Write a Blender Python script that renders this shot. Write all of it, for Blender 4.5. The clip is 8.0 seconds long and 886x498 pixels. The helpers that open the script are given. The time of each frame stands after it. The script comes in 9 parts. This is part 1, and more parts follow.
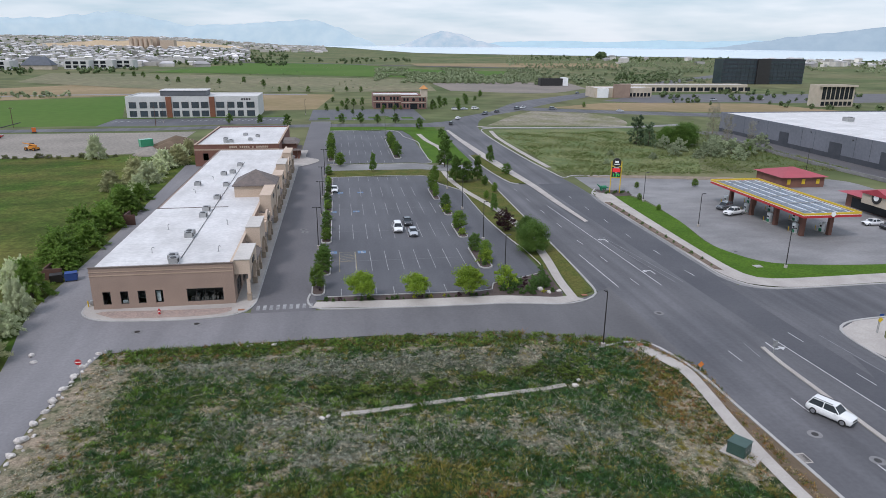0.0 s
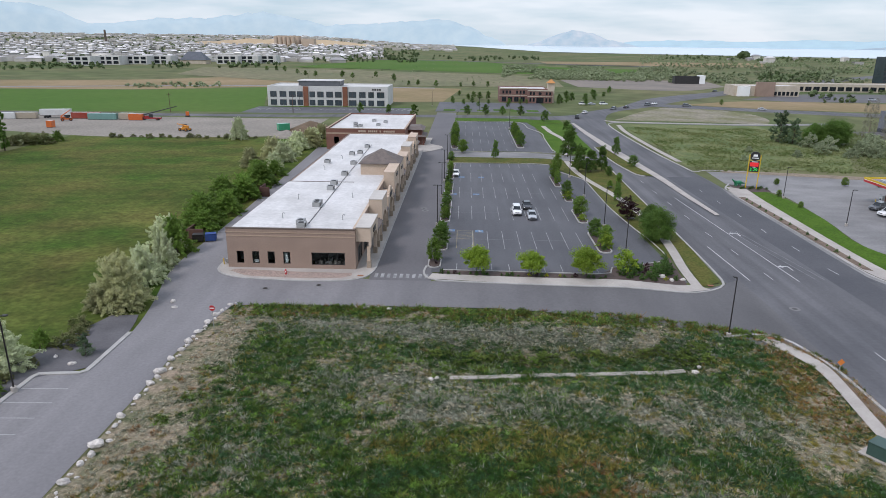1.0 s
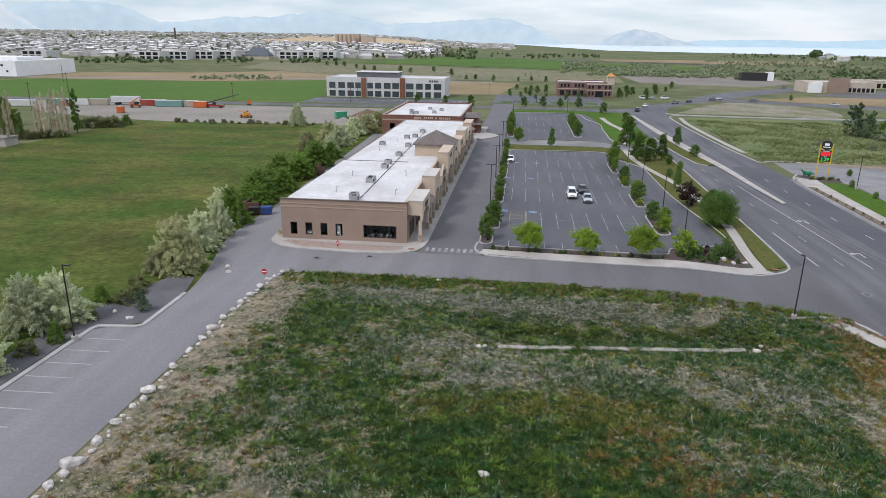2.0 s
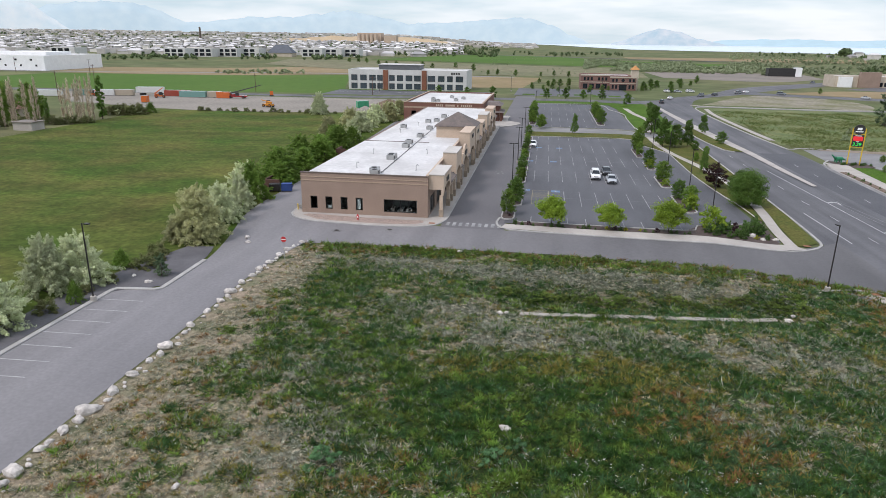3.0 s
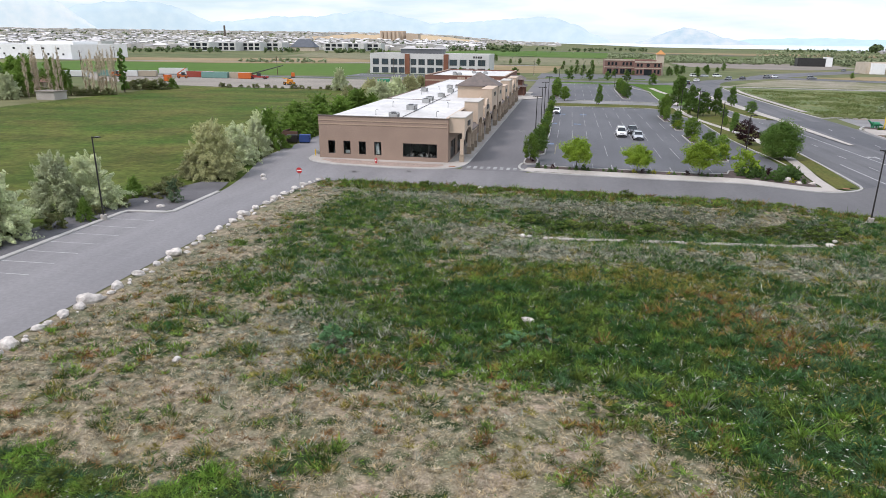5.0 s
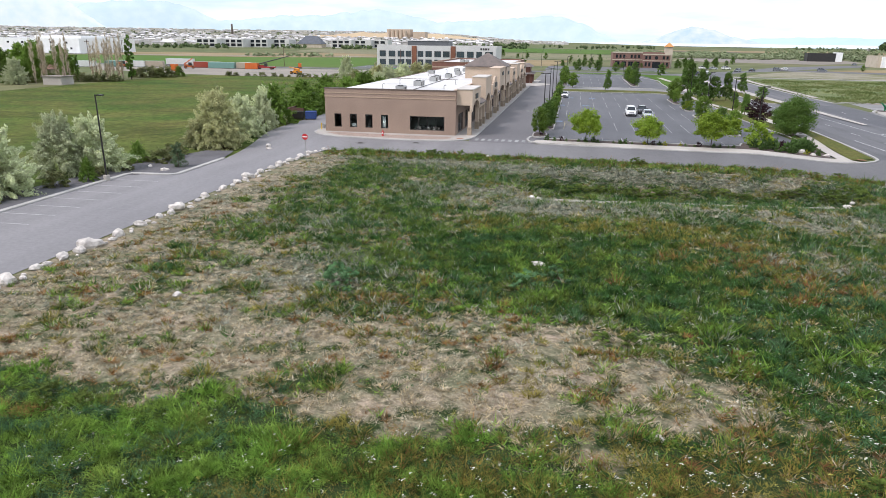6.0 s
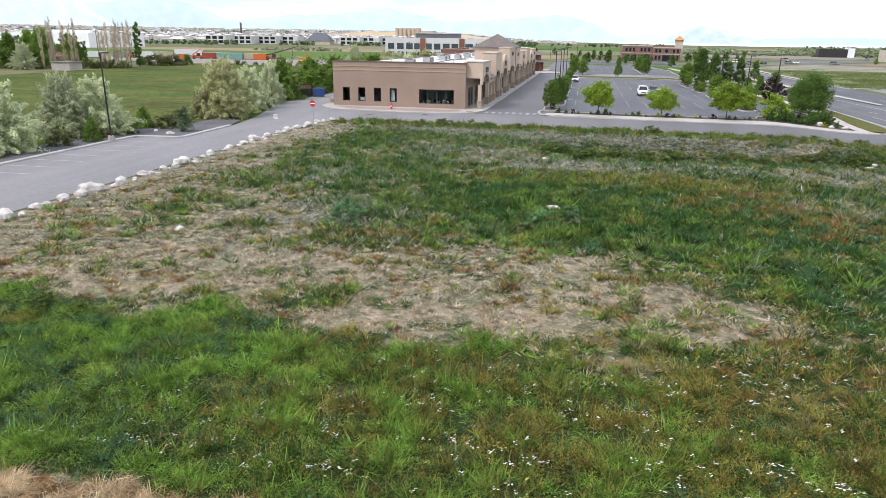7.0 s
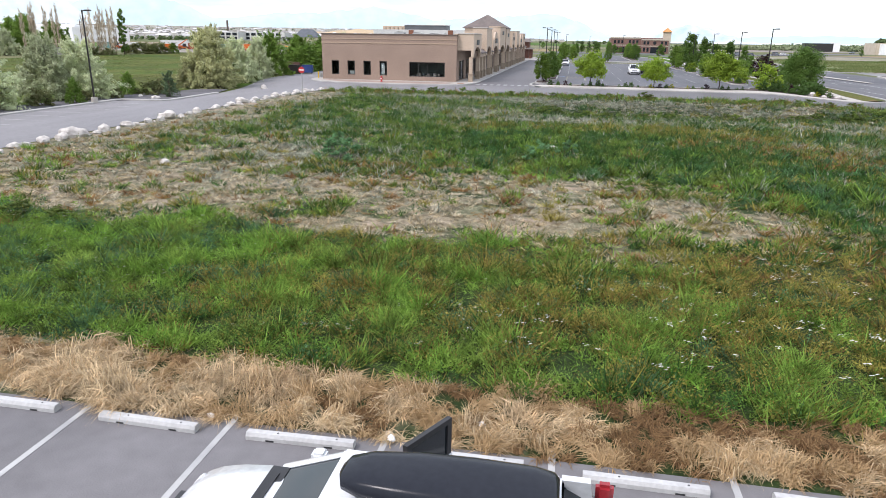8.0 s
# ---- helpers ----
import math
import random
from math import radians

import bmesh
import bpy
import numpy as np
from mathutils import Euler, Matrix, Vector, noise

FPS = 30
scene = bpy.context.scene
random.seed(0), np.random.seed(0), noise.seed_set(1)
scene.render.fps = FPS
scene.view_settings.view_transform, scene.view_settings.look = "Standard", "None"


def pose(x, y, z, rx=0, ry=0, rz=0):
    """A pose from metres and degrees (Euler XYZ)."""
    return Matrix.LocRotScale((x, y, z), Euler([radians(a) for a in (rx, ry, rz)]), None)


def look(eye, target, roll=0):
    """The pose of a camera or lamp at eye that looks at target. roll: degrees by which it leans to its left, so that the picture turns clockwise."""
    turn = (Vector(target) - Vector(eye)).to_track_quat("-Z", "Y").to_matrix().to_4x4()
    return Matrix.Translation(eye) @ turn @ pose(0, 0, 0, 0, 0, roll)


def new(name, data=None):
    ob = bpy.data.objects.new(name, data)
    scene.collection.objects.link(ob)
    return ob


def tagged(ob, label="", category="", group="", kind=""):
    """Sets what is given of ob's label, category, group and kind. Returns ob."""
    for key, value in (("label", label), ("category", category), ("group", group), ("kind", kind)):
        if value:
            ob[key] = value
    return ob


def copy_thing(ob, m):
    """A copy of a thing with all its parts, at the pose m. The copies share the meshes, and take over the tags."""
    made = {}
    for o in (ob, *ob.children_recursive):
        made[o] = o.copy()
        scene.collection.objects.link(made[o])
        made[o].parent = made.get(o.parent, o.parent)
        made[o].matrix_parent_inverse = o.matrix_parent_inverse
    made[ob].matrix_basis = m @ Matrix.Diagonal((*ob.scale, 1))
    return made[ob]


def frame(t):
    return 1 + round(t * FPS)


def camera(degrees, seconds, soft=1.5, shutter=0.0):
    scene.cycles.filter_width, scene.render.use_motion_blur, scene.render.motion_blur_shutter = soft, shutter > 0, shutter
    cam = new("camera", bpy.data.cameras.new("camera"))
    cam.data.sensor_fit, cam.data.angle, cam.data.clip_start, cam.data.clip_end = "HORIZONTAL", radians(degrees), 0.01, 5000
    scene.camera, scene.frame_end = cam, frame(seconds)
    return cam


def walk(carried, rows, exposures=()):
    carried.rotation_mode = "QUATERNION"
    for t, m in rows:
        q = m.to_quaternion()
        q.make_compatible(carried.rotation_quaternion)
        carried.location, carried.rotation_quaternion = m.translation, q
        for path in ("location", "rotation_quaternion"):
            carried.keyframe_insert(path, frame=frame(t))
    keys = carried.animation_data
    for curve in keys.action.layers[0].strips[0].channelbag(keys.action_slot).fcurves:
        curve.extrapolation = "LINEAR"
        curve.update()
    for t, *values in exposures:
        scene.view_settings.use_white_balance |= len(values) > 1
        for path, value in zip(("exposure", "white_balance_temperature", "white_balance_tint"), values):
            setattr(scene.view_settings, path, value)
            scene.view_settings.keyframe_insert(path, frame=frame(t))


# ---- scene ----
cam = camera(67.6, 8.0, soft=0.85)
PATH = [
    (0, (23.108, -95.106, 37.921), (23.401, -93.221, 37.323), 0.5),
    (0.5, (22.97, -95.533, 36.173), (23.153, -93.634, 35.573), 0.5),
    (1, (23.207, -95.837, 34.363), (23.147, -93.93, 33.761), 0.6),
    (1.5, (23.512, -95.924, 32.468), (23.343, -94.024, 31.864), 0.7),
    (3, (23.431, -95.74, 26.449), (23.151, -93.854, 25.844), 0.7),
    (3.5, (23.402, -95.487, 24.257), (23.102, -93.604, 23.653), 0.7),
    (4, (23.474, -95.462, 22.08), (23.15, -93.583, 21.475), 0.6),
    (4.5, (23.571, -95.382, 19.921), (23.238, -93.505, 19.317), 0.6),
    (6, (23.473, -95.383, 13.919), (23.114, -93.511, 13.314), 0.7),
    (6.5, (23.386, -95.226, 12.019), (23.019, -93.356, 11.414), 0.7),
    (7, (23.221, -95.152, 10.074), (22.841, -93.284, 9.469), 0.8),
    (7.5, (22.926, -95.25, 7.968), (22.542, -93.384, 7.361), 0.7),
    (8, (22.882, -95.186, 6.403), (22.535, -93.312, 5.796), 0.8),
]
walk(cam, [(t, look(eye, target, roll)) for t, eye, target, roll in PATH], [(0.0, -0.6, 6180, 18), (3.5, -0.36, 6520, 18), (6.0, -0.07, 6560, 18), (8.0, 0.1, 6500, 19)])

# ---- light ----
SUN_EL, SUN_AZ = radians(50), radians(225)
world = bpy.data.worlds.new("sky")
scene.world = world
world.use_nodes = True
wn, wl = world.node_tree.nodes, world.node_tree.links
wn.clear()
w_out = wn.new("ShaderNodeOutputWorld")
w_bg = wn.new("ShaderNodeBackground")
w_sky = wn.new("ShaderNodeTexSky")
w_sky.sky_type = "NISHITA"
w_sky.sun_disc = False
w_sky.sun_elevation, w_sky.sun_rotation = SUN_EL, SUN_AZ + math.pi
w_sky.air_density, w_sky.dust_density, w_sky.ozone_density = 1.0, 0.7, 1.5
w_co = wn.new("ShaderNodeTexCoord")
w_map = wn.new("ShaderNodeMapping")
w_map.inputs["Scale"].default_value = (1.7, 1.7, 12.0)
w_noise = wn.new("ShaderNodeTexNoise")
w_noise.inputs["Scale"].default_value = 2.6
w_noise.inputs["Detail"].default_value = 7.0
w_noise.inputs["Roughness"].default_value = 0.55
w_ramp = wn.new("ShaderNodeMapRange")
w_ramp.inputs["From Min"].default_value, w_ramp.inputs["From Max"].default_value = 0.36, 0.62
w_mix = wn.new("ShaderNodeMixRGB")
w_sep = wn.new("ShaderNodeSeparateXYZ")
wl.new(w_co.outputs["Generated"], w_sep.inputs["Vector"])
w_up = wn.new("ShaderNodeMapRange")
w_up.inputs["From Min"].default_value, w_up.inputs["From Max"].default_value = 0.12, 0.9
wl.new(w_sep.outputs["Z"], w_up.inputs["Value"])
w_cloud = wn.new("ShaderNodeMixRGB")
w_haze = wn.new("ShaderNodeMixRGB")
w_haze.inputs["Color1"].default_value, w_haze.inputs["Color2"].default_value = (5.4, 7.0, 7.6, 1), (8.2, 9.1, 9.3, 1)
w_cloud.inputs["Color2"].default_value = (9.0, 10.2, 11.6, 1)
w_mix.inputs["Fac"].default_value = 0.88
wl.new(w_up.outputs["Result"], w_cloud.inputs["Fac"])
wl.new(w_cloud.outputs["Color"], w_mix.inputs["Color2"])
wl.new(w_co.outputs["Generated"], w_map.inputs["Vector"])
wl.new(w_map.outputs["Vector"], w_noise.inputs["Vector"])
wl.new(w_noise.outputs["Fac"], w_ramp.inputs["Value"])
wl.new(w_ramp.outputs["Result"], w_haze.inputs["Fac"])
wl.new(w_haze.outputs["Color"], w_cloud.inputs["Color1"])
wl.new(w_sky.outputs["Color"], w_mix.inputs["Color1"])
wl.new(w_mix.outputs["Color"], w_bg.inputs["Color"])
w_bg.inputs["Strength"].default_value = 0.15
wl.new(w_bg.outputs["Background"], w_out.inputs["Surface"])

sun_data = bpy.data.lights.new("sun", "SUN")
sun_data.energy, sun_data.angle, sun_data.color = 2.9, radians(13), (1.0, 0.97, 0.93)
sun = new("sun", sun_data)
sun.matrix_world = look((0, 0, 100), (100 - 100 - math.sin(SUN_AZ) * 60, -math.cos(SUN_AZ) * 60, 100 - math.tan(SUN_EL) * 60))
# ---- materials ----
def mat(name, c1, c2=None, scale=0.5, rough=0.8, metal=0.0, bump=0.0, fine=None, island=0.0, spec=0.5, bump_scale=None, coords="Position", clear=0.0, thin=0.0, grain=0.09):
    """A two-scale surface: broad mottling between c1 and c2, a fine grain, slight per-object shift."""
    m = bpy.data.materials.new(name)
    m.use_nodes = True
    n, l = m.node_tree.nodes, m.node_tree.links
    b = n["Principled BSDF"]
    b.inputs["Roughness"].default_value, b.inputs["Metallic"].default_value = rough, metal
    b.inputs["Specular IOR Level"].default_value = spec
    b.inputs["Coat Weight"].default_value = clear
    c2 = c2 or tuple(v * 0.8 for v in c1)
    if coords == "Position":
        g = n.new("ShaderNodeNewGeometry")
        vec = g.outputs["Position"]
    else:
        g = n.new("ShaderNodeTexCoord")
        vec = g.outputs["Object"]
    big = n.new("ShaderNodeTexNoise")
    big.inputs["Scale"].default_value, big.inputs["Detail"].default_value = scale, 5.0
    l.new(vec, big.inputs["Vector"])
    r = n.new("ShaderNodeMapRange")
    r.inputs["From Min"].default_value, r.inputs["From Max"].default_value = 0.35, 0.65
    l.new(big.outputs["Fac"], r.inputs["Value"])
    mix = n.new("ShaderNodeMixRGB")
    mix.inputs["Color1"].default_value, mix.inputs["Color2"].default_value = (*c1, 1), (*c2, 1)
    l.new(r.outputs["Result"], mix.inputs["Fac"])
    small = n.new("ShaderNodeTexNoise")
    small.inputs["Scale"].default_value, small.inputs["Detail"].default_value = fine or scale * 14, 4.0
    l.new(vec, small.inputs["Vector"])
    r2 = n.new("ShaderNodeMapRange")
    r2.inputs["From Min"].default_value, r2.inputs["From Max"].default_value = 0.3, 0.7
    r2.inputs["To Min"].default_value, r2.inputs["To Max"].default_value = 1 - grain, 1 + grain
    l.new(small.outputs["Fac"], r2.inputs["Value"])
    mul = n.new("ShaderNodeMixRGB")
    mul.blend_type = "MULTIPLY"
    mul.inputs["Fac"].default_value = 1.0
    l.new(mix.outputs["Color"], mul.inputs["Color1"])
    l.new(r2.outputs["Result"], mul.inputs["Color2"])
    last = mul
    if island:
        geo = n.new("ShaderNodeNewGeometry")
        info = n.new("ShaderNodeObjectInfo")
        add = n.new("ShaderNodeMath")
        l.new(geo.outputs["Random Per Island"], add.inputs[0])
        l.new(info.outputs["Random"], add.inputs[1])
        r3 = n.new("ShaderNodeMapRange")
        r3.inputs["From Max"].default_value = 2.0
        r3.inputs["To Min"].default_value, r3.inputs["To Max"].default_value = 1 - island, 1 + island
        l.new(add.outputs[0], r3.inputs["Value"])
        mul2 = n.new("ShaderNodeMixRGB")
        mul2.blend_type = "MULTIPLY"
        mul2.inputs["Fac"].default_value = 1.0
        l.new(last.outputs["Color"], mul2.inputs["Color1"])
        l.new(r3.outputs["Result"], mul2.inputs["Color2"])
        last = mul2
    l.new(last.outputs["Color"], b.inputs["Base Color"])
    if thin:
        tr = n.new("ShaderNodeBsdfTranslucent")
        mixs = n.new("ShaderNodeMixShader")
        mixs.inputs["Fac"].default_value = thin
        l.new(last.outputs["Color"], tr.inputs["Color"])
        l.new(b.outputs["BSDF"], mixs.inputs[1])
        l.new(tr.outputs["BSDF"], mixs.inputs[2])
        l.new(mixs.outputs["Shader"], n["Material Output"].inputs["Surface"])
    if bump:
        bp = n.new("ShaderNodeBump")
        bp.inputs["Strength"].default_value, bp.inputs["Distance"].default_value = bump, 0.05
        bn = n.new("ShaderNodeTexNoise")
        bn.inputs["Scale"].default_value, bn.inputs["Detail"].default_value = bump_scale or scale * 20, 4.0
        l.new(vec, bn.inputs["Vector"])
        l.new(bn.outputs["Fac"], bp.inputs["Height"])
        l.new(bp.outputs["Normal"], b.inputs["Normal"])
    return m


def glow(name, colour, strength):
    m = bpy.data.materials.new(name)
    m.use_nodes = True
    b = m.node_tree.nodes["Principled BSDF"]
    b.inputs["Base Color"].default_value = (*[v * 0.3 for v in colour], 1)
    b.inputs["Emission Color"].default_value = (*colour, 1)
    b.inputs["Emission Strength"].default_value = strength
    return m


ASPHALT = mat("asphalt", (0.17, 0.162, 0.165), (0.2, 0.19, 0.191), 0.06, 0.74, bump=0.2, fine=3.0, bump_scale=30)
ASPHALT_LOT = mat("asphalt_lot", (0.068, 0.068, 0.074), (0.09, 0.089, 0.095), 0.05, 0.74, bump=0.2, fine=2.5, bump_scale=30)
ASPHALT_ROAD = mat("asphalt_road", (0.066, 0.065, 0.07), (0.10, 0.097, 0.101), 0.05, 0.74, bump=0.2, fine=2.0, bump_scale=30)
CONCRETE = mat("concrete", (0.41, 0.375, 0.335), (0.33, 0.30, 0.268), 0.25, 0.85, bump=0.1, fine=4)
CONCRETE_PALE = mat("concrete_pale", (0.225, 0.218, 0.213), (0.18, 0.175, 0.172), 0.05, 0.85, bump=0.1, fine=2)
STUCCO = mat("stucco", (0.30, 0.215, 0.166), (0.262, 0.187, 0.145), 0.3, 0.9, bump=0.15, fine=6)
STUCCO_LIGHT = mat("stucco_light", (0.52, 0.405, 0.31), (0.465, 0.36, 0.27), 0.3, 0.9, bump=0.15, fine=6)
STUCCO_BAND = mat("stucco_band", (0.39, 0.285, 0.21), (0.35, 0.255, 0.185), 0.3, 0.9, fine=6)
CAP = mat("brown_cap", (0.13, 0.095, 0.075), (0.10, 0.075, 0.06), 0.6, 0.6)
MEMBRANE = mat("roof_membrane", (0.62, 0.605, 0.585), (0.52, 0.505, 0.485), 0.12, 0.7, bump=0.05, fine=1.5)
SHINGLE = mat("shingle", (0.16, 0.13, 0.115), (0.12, 0.10, 0.09), 1.0, 0.9, bump=0.3, fine=9)
BRICK = mat("brick", (0.20, 0.095, 0.068), (0.16, 0.075, 0.055), 0.4, 0.9, fine=8)
GLASS_DARK = mat("dark_glass", (0.014, 0.018, 0.022), (0.022, 0.026, 0.03), 0.4, 0.06, spec=0.35)
METAL = mat("galvanised", (0.42, 0.42, 0.41), (0.34, 0.34, 0.33), 0.8, 0.5, 0.6)
BLACK_METAL = mat("black_metal", (0.025, 0.022, 0.02), (0.035, 0.03, 0.028), 1.0, 0.45, 0.3)
WHITE = mat("white_paint", (0.80, 0.80, 0.79), (0.74, 0.74, 0.73), 0.3, 0.6, fine=5)
LINE = mat("line_paint", (0.33, 0.33, 0.32), (0.17, 0.17, 0.17), 0.7, 0.8, fine=6)
LINE_FRESH = mat("fresh_line_paint", (0.42, 0.415, 0.40), (0.29, 0.29, 0.285), 0.7, 0.8, fine=6)
YELLOW_LINE = mat("yellow_line_paint", (0.27, 0.225, 0.12), (0.18, 0.16, 0.11), 0.7, 0.8, fine=6)
PLAIN = mat("plain_ground", (0.08, 0.108, 0.04), (0.145, 0.14, 0.07), 0.008, 0.95, fine=0.05, grain=0.3, spec=0.12)
FIELD = mat("field_soil", (0.075, 0.075, 0.03), (0.17, 0.14, 0.09), 0.12, 0.95, bump=0.5, fine=3, bump_scale=6, spec=0.12)
MEADOW = mat("meadow", (0.043, 0.08, 0.0105), (0.092, 0.092, 0.023), 0.06, 0.95, bump=0.2, fine=1.2, bump_scale=1.2, grain=0.3, spec=0.12)
LAWN = mat("lawn", (0.05, 0.105, 0.008), (0.066, 0.125, 0.011), 0.2, 0.9, bump=0.2, fine=2.5, grain=0.25, spec=0.12)
CROP = mat("crop_green", (0.058, 0.122, 0.018), (0.08, 0.135, 0.026), 0.01, 0.95, fine=0.2, spec=0.12)
CROP_DRY = mat("crop_dry", (0.275, 0.205, 0.12), (0.21, 0.165, 0.085), 0.02, 0.95, fine=0.2, spec=0.12)
GRAVEL = mat("gravel", (0.28, 0.25, 0.215), (0.22, 0.20, 0.17), 0.04, 0.95, fine=1.0, grain=0.2, spec=0.12)
GREY_GRAVEL = mat("grey_gravel", (0.13, 0.125, 0.13), (0.10, 0.097, 0.10), 0.3, 0.95, bump=0.4, fine=5, spec=0.12)
DIRT = mat("dirt", (0.16, 0.115, 0.08), (0.12, 0.09, 0.06), 0.3, 0.95, bump=0.3, fine=5, spec=0.12)
GRASS_VERGE = mat("verge_grass", (0.105, 0.098, 0.026), (0.068, 0.085, 0.018), 0.3, 0.95, bump=0.4, fine=2.5, grain=0.3, spec=0.12)


def streaked(m, stretch, low, high):
    """Long wear bands in a pavement: multiplies the base colour by noise drawn out along the traffic."""
    n, l = m.node_tree.nodes, m.node_tree.links
    b = n["Principled BSDF"]
    src = b.inputs["Base Color"].links[0].from_socket
    geo = n.new("ShaderNodeNewGeometry")
    mp = n.new("ShaderNodeMapping")
    mp.inputs["Scale"].default_value = stretch
    l.new(geo.outputs["Position"], mp.inputs["Vector"])
    t = n.new("ShaderNodeTexNoise")
    t.inputs["Scale"].default_value, t.inputs["Detail"].default_value = 1.0, 5.0
    l.new(mp.outputs["Vector"], t.inputs["Vector"])
    r = n.new("ShaderNodeMapRange")
    r.inputs["From Min"].default_value, r.inputs["From Max"].default_value = 0.3, 0.7
    r.inputs["To Min"].default_value, r.inputs["To Max"].default_value = low, high
    l.new(t.outputs["Fac"], r.inputs["Value"])
    x = n.new("ShaderNodeMixRGB")
    x.blend_type = "MULTIPLY"
    x.inputs["Fac"].default_value = 1.0
    l.new(src, x.inputs["Color1"])
    l.new(r.outputs["Result"], x.inputs["Color2"])
    l.new(x.outputs["Color"], b.inputs["Base Color"])


streaked(ASPHALT_ROAD, (0.45, 0.02, 1.0), 0.72, 1.32)
streaked(ASPHALT, (0.3, 0.03, 1.0), 0.88, 1.14)
streaked(ASPHALT_LOT, (0.35, 0.04, 1.0), 0.85, 1.18)
streaked(CONCRETE_PALE, (0.12, 0.2, 1.0), 0.78, 1.16)
streaked(MEMBRANE, (0.5, 0.12, 1.0), 0.9, 1.05)
streaked(MEADOW, (0.035, 0.1, 1.0), 0.75, 1.3)
streaked(MEADOW, (0.4, 0.45, 1.0), 0.78, 1.28)


def aged(m, x0, x1, low):
    """Newer, darker paving toward the east: multiplies the base colour down from 1 at x0 to low at x1."""
    n, l = m.node_tree.nodes, m.node_tree.links
    b = n["Principled BSDF"]
    src = b.inputs["Base Color"].links[0].from_socket
    geo = n.new("ShaderNodeNewGeometry")
    sep = n.new("ShaderNodeSeparateXYZ")
    l.new(geo.outputs["Position"], sep.inputs["Vector"])
    r = n.new("ShaderNodeMapRange")
    r.inputs["From Min"].default_value, r.inputs["From Max"].default_value = x0, x1
    r.inputs["To Min"].default_value, r.inputs["To Max"].default_value = 1.0, low
    l.new(sep.outputs["X"], r.inputs["Value"])
    x = n.new("ShaderNodeMixRGB")
    x.blend_type = "MULTIPLY"
    x.inputs["Fac"].default_value = 1.0
    l.new(src, x.inputs["Color1"])
    l.new(r.outputs["Result"], x.inputs["Color2"])
    l.new(x.outputs["Color"], b.inputs["Base Color"])


aged(ASPHALT, -12.0, 50.0, 0.5)
# ---- builders ----
def smooth(a, b, v):
    t = min(1.0, max(0.0, (v - a) / (b - a)))
    return t * t * (3 - 2 * t)


def lift(x, y):
    """Height of the land: level, lower along the arterial road, a swale in the field, rising far to the west."""
    z = -0.6 * smooth(46, 60, x) * (1 - smooth(80, 180, y)) * (1 - smooth(150, 240, x))
    z += 0.4 * smooth(-16, 3, y) * (1 - smooth(220, 300, y)) * (1 - smooth(44, 58, x)) * smooth(-60, -25, x)
    run = (x - 22.0) / 26.6
    line = -30.4 + 2.9 * run
    z -= 1.35 * smooth(-0.28, 0.05, run) * (1 - smooth(0.95, 1.15, run)) * (1 - smooth(1.0, 9.0, abs(y - line - 1.0)))
    far = math.hypot(x, y)
    if far > 1200:
        z += 48 * smooth(1300, 4600, far) * (1 - smooth(-0.25, -0.02, math.atan2(x, y)))
    return z


def thing(name, label, category, group="", at=(0, 0, 0), turn=0.0):
    e = new(name)
    e.location = at
    e.rotation_euler = (0, 0, radians(turn))
    e.empty_display_size = 0.2
    return tagged(e, label, category, group)


def part(name, bm, material, parent=None, label="", smooth_faces=False):
    """Links a bmesh as ONE mesh object under a thing or part."""
    if isinstance(bm, bmesh.types.BMesh):
        me = bpy.data.meshes.new(name)
        bm.to_mesh(me)
        bm.free()
    else:
        me = bm
    if material and not me.materials:
        me.materials.append(material)
    if smooth_faces:
        me.polygons.foreach_set("use_smooth", [True] * len(me.polygons))
    ob = new(name, me)
    if parent:
        ob.parent = parent
    if label:
        ob["label"] = label
    return ob


def setting(name, bm, material, label, category):
    return tagged(part(name, bm, material), label, category, kind="structure")


def box(bm, x0, y0, z0, x1, y1, z1, bevel=0.0):
    vs = [bm.verts.new((x, y, z)) for z in (z0, z1) for x, y in ((x0, y0), (x1, y0), (x1, y1), (x0, y1))]
    fs = [bm.faces.new([vs[i] for i in f]) for f in ((3, 2, 1, 0), (4, 5, 6, 7), (0, 1, 5, 4), (1, 2, 6, 5), (2, 3, 7, 6), (3, 0, 4, 7))]
    if bevel:
        es = {e for f in fs for e in f.edges}
        bmesh.ops.bevel(bm, geom=list(es), offset=bevel, segments=2, affect="EDGES")
    return bm


def boxes(*rows):
    bm = bmesh.new()
    for r in rows:
        box(bm, *r)
    return bm


def tube(bm, p0, p1, r0, r1=None, sides=10, caps=True):
    """A tapered tube between two points."""
    r1 = r0 if r1 is None else r1
    p0, p1 = Vector(p0), Vector(p1)
    d = (p1 - p0).normalized()
    a = d.orthogonal().normalized()
    b = d.cross(a)
    rings = []
    for p, r in ((p0, r0), (p1, r1)):
        rings.append([bm.verts.new(p + a * r * math.cos(2 * math.pi * i / sides) + b * r * math.sin(2 * math.pi * i / sides)) for i in range(sides)])
    for i in range(sides):
        j = (i + 1) % sides
        bm.faces.new((rings[0][i], rings[0][j], rings[1][j], rings[1][i]))
    if caps:
        bm.faces.new(rings[0][::-1])
        bm.faces.new(rings[1])
    return bm


